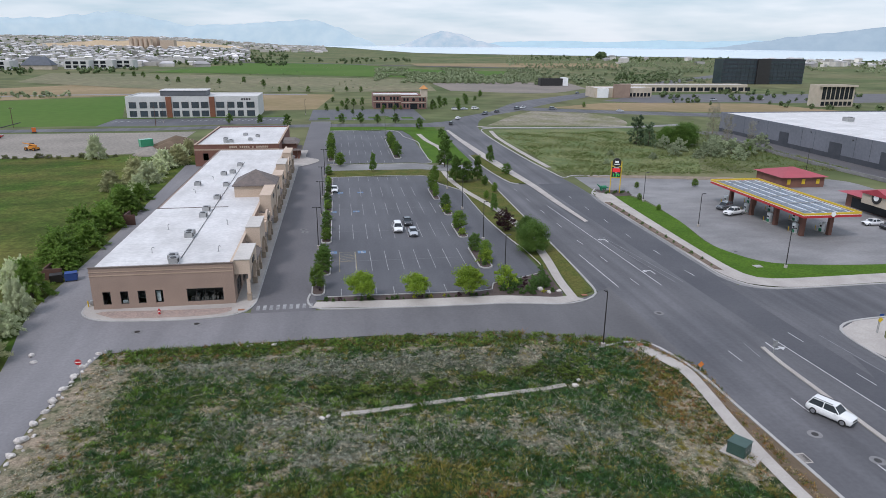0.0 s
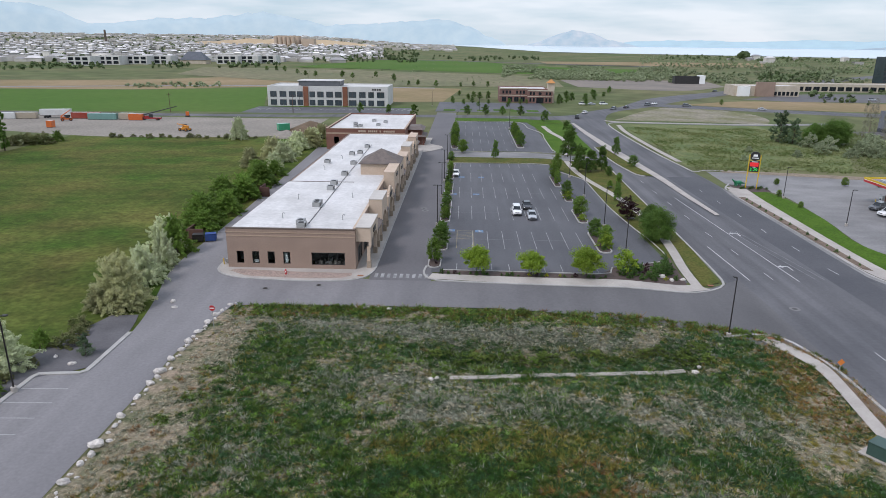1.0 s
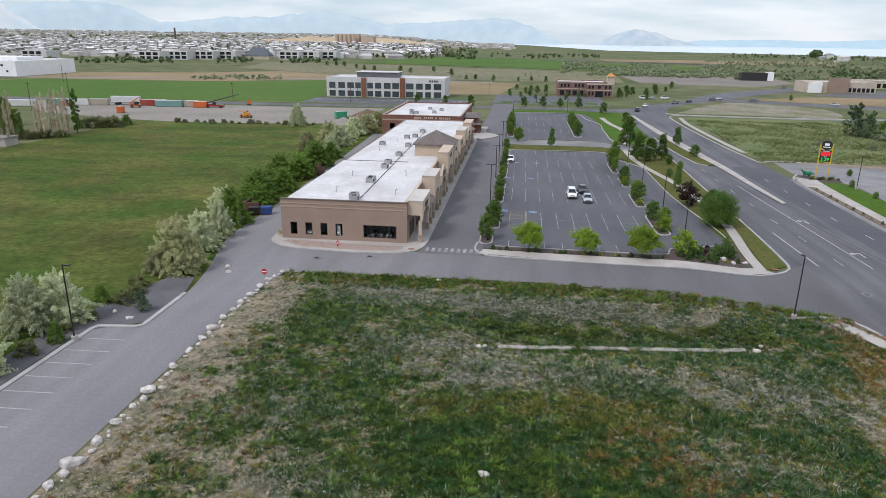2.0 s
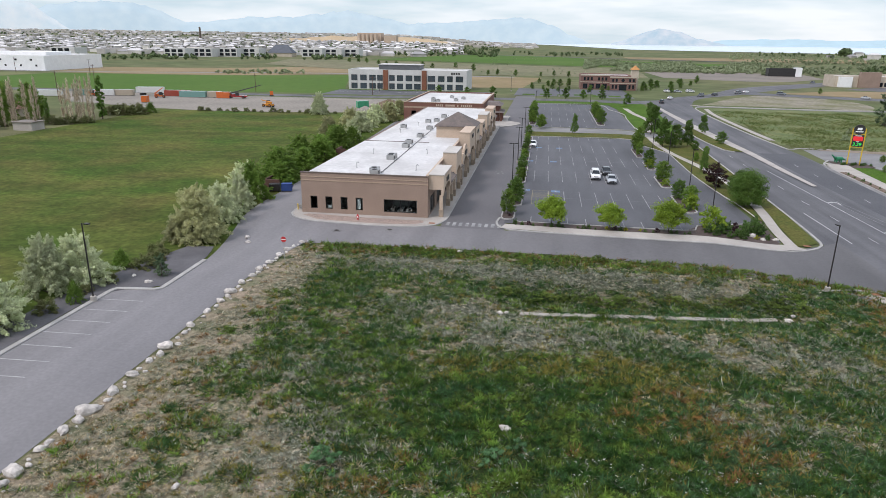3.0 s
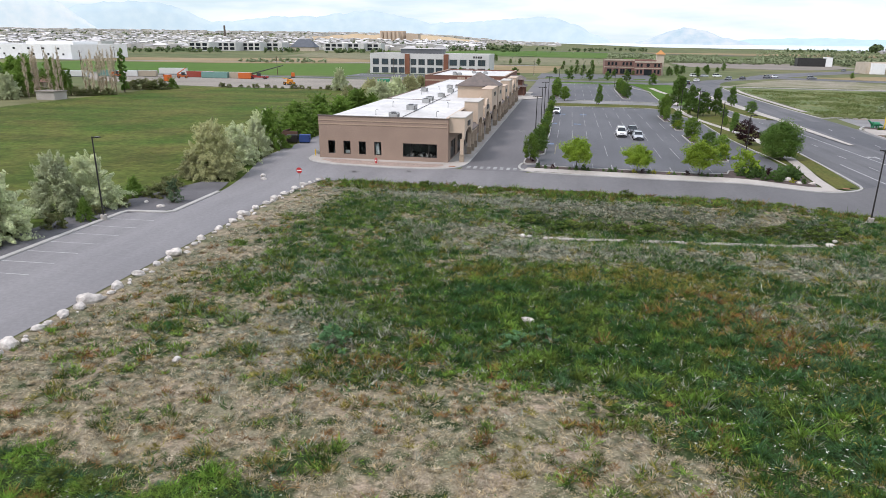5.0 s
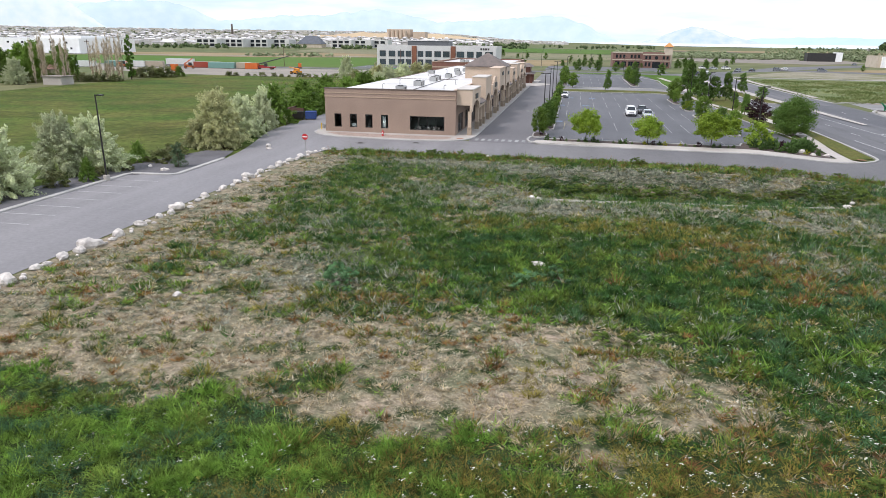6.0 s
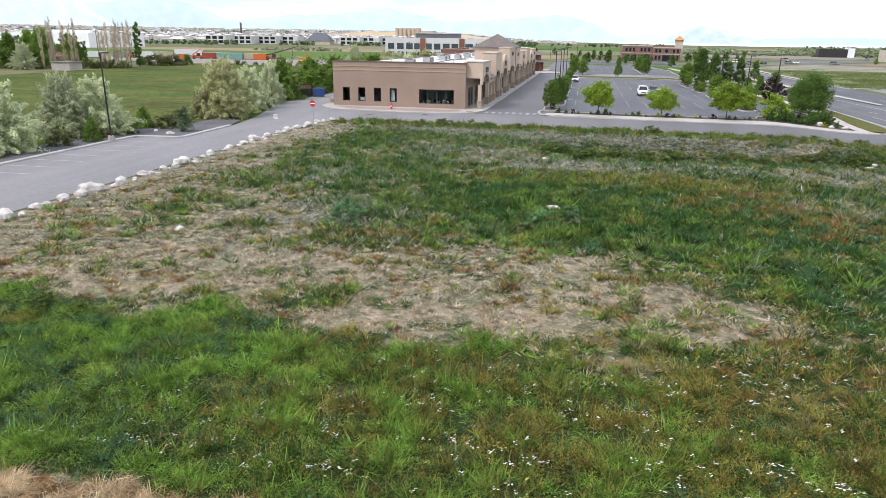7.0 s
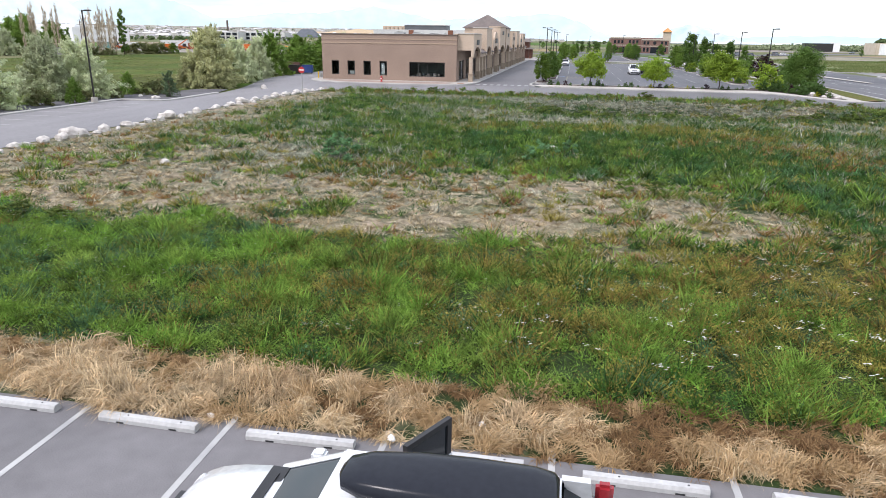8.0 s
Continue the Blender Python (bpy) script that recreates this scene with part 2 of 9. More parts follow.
def prism(bm, outline, z0, z1):
    """An upright prism over an outline (counter-clockwise)."""
    lo = [bm.verts.new((x, y, z0)) for x, y in outline]
    hi = [bm.verts.new((x, y, z1)) for x, y in outline]
    n = len(outline)
    for i in range(n):
        j = (i + 1) % n
        bm.faces.new((lo[i], lo[j], hi[j], hi[i]))
    bm.faces.new(hi)
    bm.faces.new(lo[::-1])
    return bm


def along(points, step):
    """Points on a smooth line through the given ones, about step apart."""
    p = [Vector((*q, 0)) if len(q) == 2 else Vector(q) for q in points]
    out = []
    for i in range(len(p) - 1):
        a, b = p[i], p[i + 1]
        t0 = (p[i + 1] - p[i - 1]) / 2 if i else b - a
        t1 = (p[i + 2] - p[i]) / 2 if i + 2 < len(p) else b - a
        ln = (b - a).length
        if t0.length > ln:
            t0 = t0.normalized() * ln
        if t1.length > ln:
            t1 = t1.normalized() * ln
        n = max(1, round(ln / step))
        for k in range(n):
            s = k / n
            out.append(a * (2 * s**3 - 3 * s**2 + 1) + t0 * (s**3 - 2 * s**2 + s) + b * (-2 * s**3 + 3 * s**2) + t1 * (s**3 - s**2))
    out.append(p[-1])
    return out


def strip(left, right, dz, rows=60, cols=6, soft_edge=0.0):
    """A sheet between two lines, laid dz above the land."""
    bm = bmesh.new()

    def at(points, s):
        ds = [0.0]
        for a, b in zip(points, points[1:]):
            ds.append(ds[-1] + (b - a).length)
        want = s * ds[-1]
        for i in range(len(points) - 1):
            if want <= ds[i + 1] or i == len(points) - 2:
                f = (want - ds[i]) / max(1e-9, ds[i + 1] - ds[i])
                return points[i].lerp(points[i + 1], min(1, max(0, f)))

    left = along(left, 3.0)
    right = along(right, 3.0)
    grid = []
    for i in range(rows + 1):
        a, b = at(left, i / rows), at(right, i / rows)
        line = []
        for j in range(cols + 1):
            q = a.lerp(b, j / cols)
            if soft_edge and j in (0, cols):
                q += Vector((noise.noise(q * 0.7), noise.noise(q * 0.7 + Vector((9, 3, 1))), 0)) * soft_edge
            line.append(bm.verts.new((q.x, q.y, lift(q.x, q.y) + dz)))
        grid.append(line)
    for i in range(rows):
        for j in range(cols):
            bm.faces.new((grid[i][j], grid[i][j + 1], grid[i + 1][j + 1], grid[i + 1][j]))
    bmesh.ops.recalc_face_normals(bm, faces=bm.faces)
    if bm.faces and sum(f.normal.z for f in bm.faces) < 0:
        bmesh.ops.reverse_faces(bm, faces=bm.faces)
    return bm


def rect(x0, y0, x1, y1, dz, step=6.0):
    return strip([(x0, y0), (x0, y1)], [(x1, y0), (x1, y1)], dz, max(1, round((y1 - y0) / step)), max(1, round((x1 - x0) / step)))


def ribbon(points, width, z0, z1, step=1.5, closed=False, bevel=0.03):
    """A kerb or wall: a bar of that width that follows a line over the land."""
    bm = bmesh.new()
    pts = along(points + ([points[0]] if closed else []), step)
    rings = []
    for i, p in enumerate(pts):
        a, b = pts[max(0, i - 1)], pts[min(len(pts) - 1, i + 1)]
        d = (b - a).normalized()
        side = Vector((-d.y, d.x, 0)) * width / 2
        z = lift(p.x, p.y)
        in_ = side * (1 - 2 * bevel / width)
        rings.append([bm.verts.new(q) for q in (p - side + Vector((0, 0, z + z0)), p - side + Vector((0, 0, z + z1 - bevel)), p - in_ + Vector((0, 0, z + z1)), p + in_ + Vector((0, 0, z + z1)), p + side + Vector((0, 0, z + z1 - bevel)), p + side + Vector((0, 0, z + z0)))])
    for r, s in zip(rings, rings[1:]):
        for i in range(5):
            bm.faces.new((r[i], s[i], s[i + 1], r[i + 1]))
    bm.faces.new(rings[0])
    bm.faces.new(rings[-1][::-1])
    bmesh.ops.recalc_face_normals(bm, faces=bm.faces)
    return bm


def raw_mesh(name, verts, faces_per, material):
    """A mesh from arrays: verts (n, 3), whose faces each use the next faces_per vertices."""
    me = bpy.data.meshes.new(name)
    n = len(verts)
    me.vertices.add(n)
    me.vertices.foreach_set("co", np.asarray(verts, np.float32).ravel())
    me.loops.add(n)
    me.loops.foreach_set("vertex_index", np.arange(n, dtype=np.int32))
    me.polygons.add(n // faces_per)
    me.polygons.foreach_set("loop_start", np.arange(0, n, faces_per, dtype=np.int32))
    me.update(calc_edges=True)
    me.materials.append(material)
    return me
# ---- the land ----
def axis(spans):
    out = []
    for a, b, step in spans:
        n = max(1, round((b - a) / step))
        out += [a + (b - a) * i / n for i in range(n)]
    return out + [spans[-1][1]]


def build_ground():
    xs = axis([(-4800, -1200, 300), (-1200, -200, 100), (-200, -30, 10), (-30, -9, 3), (-9, 67, 1.5), (67, 130, 7), (130, 300, 17), (300, 1200, 100), (1200, 4800, 300)])
    ys = axis([(-1500, -300, 300), (-300, -90, 30), (-90, -10, 1.5), (-10, 220, 7), (220, 500, 28), (500, 1300, 100), (1300, 4800, 250)])
    bm = bmesh.new()
    grid = [[bm.verts.new((x, y, lift(x, y))) for x in xs] for y in ys]
    for i in range(len(ys) - 1):
        for j in range(len(xs) - 1):
            f = bm.faces.new((grid[i][j], grid[i][j + 1], grid[i + 1][j + 1], grid[i + 1][j]))
            c = f.calc_center_median()
            if -9 < c.x < 67 and -87 < c.y < -10:
                f.material_index = 1
            elif -125 < c.x < -13 and -300 < c.y < 140:
                f.material_index = 2
            f.smooth = True
    me = bpy.data.meshes.new("ground")
    bm.to_mesh(me)
    bm.free()
    for m in (PLAIN, FIELD, MEADOW):
        me.materials.append(m)
    tagged(new("ground", me), "wide flat plain of grass, weeds and bare earth", "ground", kind="structure")


build_ground()

# roads and lots
EAST_KERB = [(87.6, 2.5), (87.7, 18), (87.8, 40), (88.2, 60), (88.4, 80), (87.3, 100), (85.9, 120), (84.8, 146), (84.4, 170), (84.8, 195), (87.0, 212), (94, 240), (105, 260), (126, 281), (144, 296)]
WEST_KERB = [(63.4, 4), (64.0, 20), (64.4, 53), (65.0, 87), (65.2, 110), (65.8, 144), (67.4, 182), (71, 211), (79.5, 241), (90, 258), (107, 278), (118, 296)]
setting("road", strip([(66.5, -120), (66.0, -60), (65.6, -28), (63.6, -8), *WEST_KERB[:-1], (108, 279), (142, 343), (212, 416), (420, 640), (900, 1100)], [(92.2, -120), (92.0, -60), (91.9, -28), (89.5, -8), *EAST_KERB[:-2], (124, 281), (160, 330), (226, 403), (436, 625), (915, 1085)], 0.03, 220, 8), ASPHALT_ROAD, "grey asphalt arterial road with a long bend", "road")
setting("resurfaced_lanes", strip([(82.0, -120), (81.4, -40), (80.7, -20), (79.9, 10), (79.2, 40), (78.6, 66), (78.2, 84)], [(89.4, -120), (88.6, -40), (87.5, -20), (86.9, 10), (86.8, 40), (87.0, 66), (86.6, 84)], 0.036, 60, 3), mat("new_asphalt", (0.056, 0.056, 0.063), (0.075, 0.074, 0.08), 0.08, 0.74, bump=0.2, fine=2.0, bump_scale=30), "darker newly laid asphalt lanes", "road")
setting("cross_street", strip([(118, 290), (165, 268), (227, 243), (420, 190)], [(128, 306), (170, 286), (232, 262), (425, 212)], 0.045, 40, 3), ASPHALT_ROAD, "grey asphalt cross street", "road")
setting("side_street", strip([(-14, -14.2), (-8, -14.0), (10, -13.4), (30, -13.4), (45, -16.5), (58, -20.5), (66, -26)], [(-14, -2.0), (-8, -2.6), (10, -3.6), (30, -4.2), (45, -4.4), (58, -3.0), (66, 2)], 0.04, 40, 5), ASPHALT, "pale grey asphalt side street before the shops", "road")
setting("east_street", strip([(86, 3), (91, -2.3), (110, -2.7), (180, -2)], [(86, -32), (91, -20.5), (110, -15), (180, -14)], 0.042, 30, 4), ASPHALT_ROAD, "grey asphalt street joining the arterial road", "road")
setting("west_drive", strip([(-22, -140), (-22, -34.2), (-17.2, -33.6), (-17.0, -23), (-18.6, -14), (-21.2, -3), (-21.8, 5), (-21.8, 16), (-22.0, 32), (-22.8, 56), (-23.4, 76), (-25, 120)], [(-9.2, -140), (-9.2, -34), (-9.4, -30), (-8.6, -20), (-7.5, -9), (-12.0, 2), (-12.8, 20), (-12.8, 120)], 0.035, 120, 4), ASPHALT, "pale grey asphalt drive beside the field and behind the shops", "road")
setting("parking_lot_south", rect(-9.3, -140, 64, -86.0, 0.03), ASPHALT, "grey asphalt parking lot with white stall lines", "parking lot")
setting("shop_drive", rect(9.3, -3.9, 18.6, 235, 0.05), mat("asphalt_drive", (0.098, 0.092, 0.095), (0.128, 0.12, 0.122), 0.05, 0.74, bump=0.2, fine=2.5, bump_scale=30), "dark grey asphalt drive before the shops", "road")
setting("parking_lot_main", strip([(18.4, -0.2), (18.4, 94.5)], [(57.6, 0.0), (56.5, 30), (55.2, 50), (54.8, 77), (50, 86), (47, 94.5)], 0.06, 24, 8), ASPHALT_LOT, "dark grey asphalt parking lot with white stall lines", "parking lot")
setting("lot_link", rect(18.4, 105, 66, 114.5, 0.056), CONCRETE_PALE, "pale driveway between two parking lots", "road")
setting("parking_lot_north", rect(18.4, 117, 52, 198, 0.05), ASPHALT_LOT, "dark grey asphalt parking lot", "parking lot")
setting("north_street", strip([(-330, 206), (-100, 208), (20, 213), (60, 212), (80, 214)], [(-330, 218), (-100, 218), (20, 224), (60, 226), (84, 240)], 0.047, 60, 3), ASPHALT_ROAD, "grey asphalt street", "road")
setting("fuel_forecourt", strip([(90.9, 70), (99.5, 66), (98.5, 40), (96, 22), (99, 11), (110, 6.8), (200, 5)], [(92, 93), (140, 82), (168, 80), (170, 60), (170, 40), (170, 20), (200, 10)], 0.05, 40, 10), CONCRETE_PALE, "pale concrete forecourt of the fuel station", "pavement")
setting("fuel_lawn", strip([(94.0, 69), (93.1, 56), (92.2, 42), (91.8, 24), (91.8, 8), (93.4, 3.2), (98.3, 2.0), (115, 2.2), (180, 3.1)], [(97, 69), (99.0, 60), (98.6, 41), (95.8, 23), (98.8, 12.2), (104, 9), (120, 6.8), (180, 6)], 0.08, 60, 4), LAWN, "bright green mown lawn round the fuel forecourt", "lawn")
# ---- kerbs, walks, paint ----
KERB = mat("kerb_concrete", (0.38, 0.365, 0.345), (0.31, 0.30, 0.28), 0.5, 0.85, fine=6)
MULCH = mat("mulch", (0.055, 0.038, 0.032), (0.085, 0.06, 0.05), 0.8, 0.95, bump=0.5, fine=9)


def walk_sheet(name, left, right, label, material=CONCRETE, dz=0.17, rows=40, cols=2):
    return setting(name, strip(left, right, dz, rows, cols), material, label, "pavement")


# apron round the south end of the shops, then the walk along the shop fronts
setting("front_walk", strip([(-14.6, 2.5), (-14.4, -0.8), (-12.8, -2.9), (-9.5, -4.2), (0, -4.9), (6, -4.4), (8.6, -2.9), (9.6, 0.0), (9.7, 3.0)], [(-13.1, 2.5), (-13.0, 0.2), (-10, 0.2), (-6, 0.2), (-1, 0.2), (4, 0.2), (6.6, 0.2), (6.7, 1.4), (6.7, 3.0)], 0.16, 60, 5), CONCRETE, "pale tan concrete walk round the end of the shops", "pavement")
PAVERS = mat("red_pavers", (0.42, 0.315, 0.265), (0.35, 0.275, 0.235), 1.3, 0.9, bump=0.2, fine=7, grain=0.22)
_n, _l = PAVERS.node_tree.nodes, PAVERS.node_tree.links
_bt = _n.new("ShaderNodeTexBrick")
_bt.inputs["Scale"].default_value = 2.4
_bt.inputs["Mortar Size"].default_value = 0.02
_bt.inputs["Color1"].default_value, _bt.inputs["Color2"].default_value, _bt.inputs["Mortar"].default_value = (1, 1, 1, 1), (0.72, 0.7, 0.7, 1), (0.6, 0.58, 0.56, 1)
_g = _n.new("ShaderNodeNewGeometry")
_l.new(_g.outputs["Position"], _bt.inputs["Vector"])
_x = _n.new("ShaderNodeMixRGB")
_x.blend_type = "MULTIPLY"
_x.inputs["Fac"].default_value = 1.0
_l.new(_n["Principled BSDF"].inputs["Base Color"].links[0].from_socket, _x.inputs["Color1"])
_l.new(_bt.outputs["Color"], _x.inputs["Color2"])
_l.new(_x.outputs["Color"], _n["Principled BSDF"].inputs["Base Color"])
setting("paver_panel", strip([(-12.4, -1.5), (-9.4, -3.45), (0, -4.1), (5.2, -3.7), (6.6, -2.6)], [(-11.6, -0.9), (-9.0, -1.0), (-2.3, -1.5), (4.6, -1.6), (6.4, -1.5)], 0.172, 40, 3), PAVERS, "worn red-brown brick pavers set in the front walk", "pavement")
setting("shop_walk", rect(6.6, 3.0, 9.7, 116, 0.16, 4.0), CONCRETE, "pale tan concrete walk along the shop fronts", "pavement")
setting("front_kerb", ribbon([(-14.6, 2.5), (-14.4, -0.8), (-12.8, -2.9), (-9.5, -4.2), (0, -4.9), (6, -4.4), (8.6, -2.9), (9.6, 0.0), (9.7, 3.0), (9.7, 116)], 0.3, -0.1, 0.17), KERB, "pale concrete kerb round the shop walk", "kerb")
setting("lot_south_walk", strip([(18.0, -3.2), (30, -4.2), (43, -4.6), (56, -4.4), (60, -3.0)], [(18.6, -1.0), (30, -1.7), (43, -1.9), (56, -1.8), (58.5, -1.0)], 0.17, 40, 2), CONCRETE, "pale concrete walk along the side street", "pavement")
setting("lot_south_kerb", ribbon([(17.6, 2.5), (17.3, 0), (17.8, -2.4), (19.5, -3.6), (30, -4.3), (43, -4.7), (56, -4.5), (60.4, -2.9), (62.8, -0.4), (63.4, 4), (63.9, 20), (64.4, 53), (65.0, 87), (65.2, 104)], 0.35, -0.1, 0.17), KERB, "pale concrete kerb by the lot and the road", "kerb")
setting("planting_bed", strip([(19.2, -1.0), (30, -1.7), (43, -1.9), (57.0, -1.8)], [(20.2, 0.6), (30, 0.4), (44.5, 0.2), (47, 3.5), (53, 7.5), (58.2, 12)], 0.13, 40, 5), MULCH, "dark mulch planting bed with shrubs", "planting bed")
setting("bed_kerb", ribbon([(20.2, 0.8), (30, 0.6), (44.2, 0.4), (46.0, 0.9), (46.8, 3.6), (49.5, 4.8), (53, 7.4), (57.6, 11.5), (57.7, 21), (56.4, 32), (55.2, 46), (54.9, 62), (54.6, 76), (52.5, 80), (49.5, 84), (46.5, 94.5), (19.6, 94.5)], 0.22, -0.1, 0.19), KERB, "pale concrete kerb round the parking lot", "kerb")
walk_sheet("road_walk", [(57.6, -2.0), (58.0, 6), (59.2, 17), (60.0, 30), (59.8, 45), (58.0, 60), (54.8, 76), (53.2, 88), (53, 104)], [(59.2, -2.0), (59.6, 6), (60.9, 17), (61.8, 30), (61.6, 45), (59.8, 60), (56.6, 76), (55.0, 88), (54.8, 104)], "pale concrete footpath beside the arterial road", dz=0.16, rows=70)
setting("road_verge", strip([(59.2, -1.6), (60.9, 17), (61.8, 30), (61.6, 45), (59.8, 60), (56.6, 76), (55.0, 88), (54.8, 104)], [(62.6, 0.4), (63.7, 17), (64.0, 30), (64.2, 45), (64.4, 60), (64.7, 76), (64.9, 88), (65.0, 104)], 0.12, 60, 4), GRASS_VERGE, "dry mown grass strip beside the road", "grass")
setting("lot_verge", strip([(57.8, 12), (56.6, 32), (55.4, 46), (55.1, 62), (54.8, 76), (50, 85), (47, 95), (46.8, 104)], [(58.6, 12), (60.0, 30), (59.8, 45), (58.0, 60), (54.9, 76), (53.4, 86), (53.2, 95), (53, 104)], 0.12, 50, 3), GRASS_VERGE, "dry mown grass between lot and footpath", "grass")
setting("lot_divide_grass", rect(18.6, 94.6, 53, 104.8, 0.12), GRASS_VERGE, "mown grass between two parking lots", "grass")
setting("link_kerb", ribbon([(19.5, 115.2), (46, 114.8), (52, 118), (52.4, 124)], 0.3, -0.1, 0.2), KERB, "pale concrete kerb of the second lot", "kerb")
setting("north_lot_grass", strip([(52.2, 118), (52.4, 150), (52.8, 175), (50, 197)], [(66, 118), (66, 150), (67.0, 175), (69.5, 198)], 0.11, 30, 5), LAWN, "green lawn with a curving path", "grass")
walk_sheet("north_lot_walk", [(54.2, 116), (57.5, 135), (58.5, 150), (56.0, 168), (55, 188)], [(56.2, 116), (59.5, 135), (60.5, 150), (58.0, 168), (57, 188)], "pale curving concrete path on the lawn", dz=0.15, rows=30)
setting("north_lot_kerb", ribbon([(52.0, 122), (52.4, 150), (52.8, 165), (49, 178), (45, 198), (19, 198.4)], 0.3, -0.1, 0.2), KERB, "pale concrete kerb round the second lot", "kerb")
setting("north_lot_edge_grass", rect(18.6, 198.6, 66, 211, 0.1), LAWN, "green lawn strip with street trees", "grass")

# field side: footpath and kerb along the arterial road
walk_sheet("field_walk", [(59.8, -19.2), (61.2, -22.4), (63.2, -27.0), (63.0, -33), (62.3, -40), (62.0, -50), (62.4, -70), (62.4, -110)], [(61.4, -18.6), (62.9, -21.4), (64.9, -26.0), (64.6, -32), (63.8, -40), (63.4, -50), (63.8, -70), (63.8, -110)], "pale concrete footpath between field and road", dz=0.1, rows=60)
setting("field_kerb", ribbon([(56.0, -19.6), (60.2, -18.4), (63.2, -19.6), (64.7, -23.6), (65.5, -28), (65.7, -36), (66.0, -50), (66.5, -80), (66.5, -110)], 0.4, -0.1, 0.15), KERB, "pale concrete kerb by the field", "kerb")
setting("field_verge", strip([(61.4, -19.2), (62.9, -21.8), (64.9, -26.4), (64.6, -32), (63.8, -40), (63.4, -50), (63.8, -110)], [(62.6, -19.2), (64.4, -23.6), (65.2, -28), (65.4, -36), (65.7, -44), (65.8, -52), (66.3, -110)], 0.09, 50, 3), DIRT, "brown weedy strip between footpath and kerb", "verge")

# east side of the road
walk_sheet("east_walk", [(88.4, 68), (88.2, 52), (88.0, 24), (88.1, 6), (90, 0.4), (96, -2.2), (115, -2.0), (180, -1.5)], [(90.6, 69.0), (90.3, 52), (90.2, 24), (90.5, 7), (92.5, 1.0), (97.2, 0.0), (115, 0.4), (180, 1.2)], "pale concrete walk round the fuel station", dz=0.15, rows=70)
setting("east_kerb", ribbon([(92, 76), (89.0, 70), (88.2, 60), (88.0, 24), (87.8, 6), (89.4, 0.6), (92, -1.6), (96, -2.5), (115, -2.4), (180, -1.8)], 0.4, -0.1, 0.15), KERB, "pale concrete kerb before the fuel station", "kerb")
setting("east_gutter", ribbon([(88.6, 70), (87.7, 60), (87.5, 24), (87.3, 6), (88.9, 0.3), (91.7, -2.1), (96, -3.0), (115, -2.9), (180, -2.3)], 1.0, -0.1, 0.035), CONCRETE_PALE, "worn concrete gutter before the fuel station", "kerb")
setting("fuel_gravel", strip([(96, 91.6), (118, 86.8), (139, 82.1)], [(97, 95.5), (119, 91.5), (140, 87)], 0.07, 30, 4), mat("bare_gravel", (0.27, 0.215, 0.16), (0.20, 0.165, 0.125), 0.5, 0.95, bump=0.4, fine=9, grain=0.3, spec=0.1), "bare tan gravel strip behind the forecourt", "gravel")
setting("fuel_walk", strip([(89.5, 72), (89.5, 52), (89.45, 24), (89.45, 7), (91.2, 1.4), (96.5, -0.4), (115, -0.2), (180, 0.6)], [(93.9, 69), (93.0, 56), (91.75, 24), (91.75, 8), (93.3, 3.1), (98.2, 1.9), (115, 2.1), (180, 3.0)], 0.13, 60, 3), CONCRETE, "pale concrete walk round the fuel forecourt", "pavement")
setting("east_planting", strip([(88.3, 60), (88.2, 40), (88.2, 24), (88.2, 8)], [(89.9, 60), (89.8, 40), (89.75, 24), (89.5, 7)], 0.165, 40, 1), mat("bark_gravel", (0.20, 0.155, 0.12), (0.14, 0.105, 0.08), 0.8, 0.95, bump=0.4, fine=9, grain=0.3, spec=0.1), "gravel strip with low shrubs beside the walk", "planting bed")
setting("east_corner_walk", strip([(91.6, -28), (91.2, -23), (92.2, -18.6), (96, -16.4), (104, -15.6)], [(95.5, -28), (95.5, -25), (96, -22.0), (98, -20.0), (104, -18.5)], 0.16, 24, 3), CONCRETE, "pale concrete street corner walk", "pavement")
setting("east_corner_kerb", ribbon([(91.4, -60), (91.2, -24), (92.0, -18.8), (95.6, -16.2), (104, -15.3), (180, -14.5)], 0.4, -0.1, 0.15), KERB, "pale concrete kerb at the street corner", "kerb")
setting("far_east_kerb", ribbon([(104, 93), (92, 94.5), (88.4, 92), (87.4, 100), (85.9, 120), (84.8, 146), (84.4, 170), (85.2, 195), (88, 203), (100, 206)], 0.5, -0.1, 0.16), KERB, "pale concrete kerb along the far verge", "kerb")
walk_sheet("far_east_walk", [(88.0, 108), (87.0, 130), (86.5, 150), (86.5, 175), (88.5, 196)], [(89.8, 108), (88.8, 130), (88.3, 150), (88.3, 175), (90.3, 196)], "pale concrete footpath beside the road", dz=0.12)
setting("dirt_lot_walk", ribbon([(86.6, 212), (94, 207.5), (130, 205), (160, 205)], 1.6, 0.0, 0.16), CONCRETE, "pale concrete path by the dirt lot", "pavement")
setting("dirt_lot_drive", strip([(88, 204.5), (150, 200.5), (190, 208)], [(88, 210), (150, 206), (190, 214)], 0.06, 20, 2), CONCRETE_PALE, "pale driveway past the dirt lot", "road")

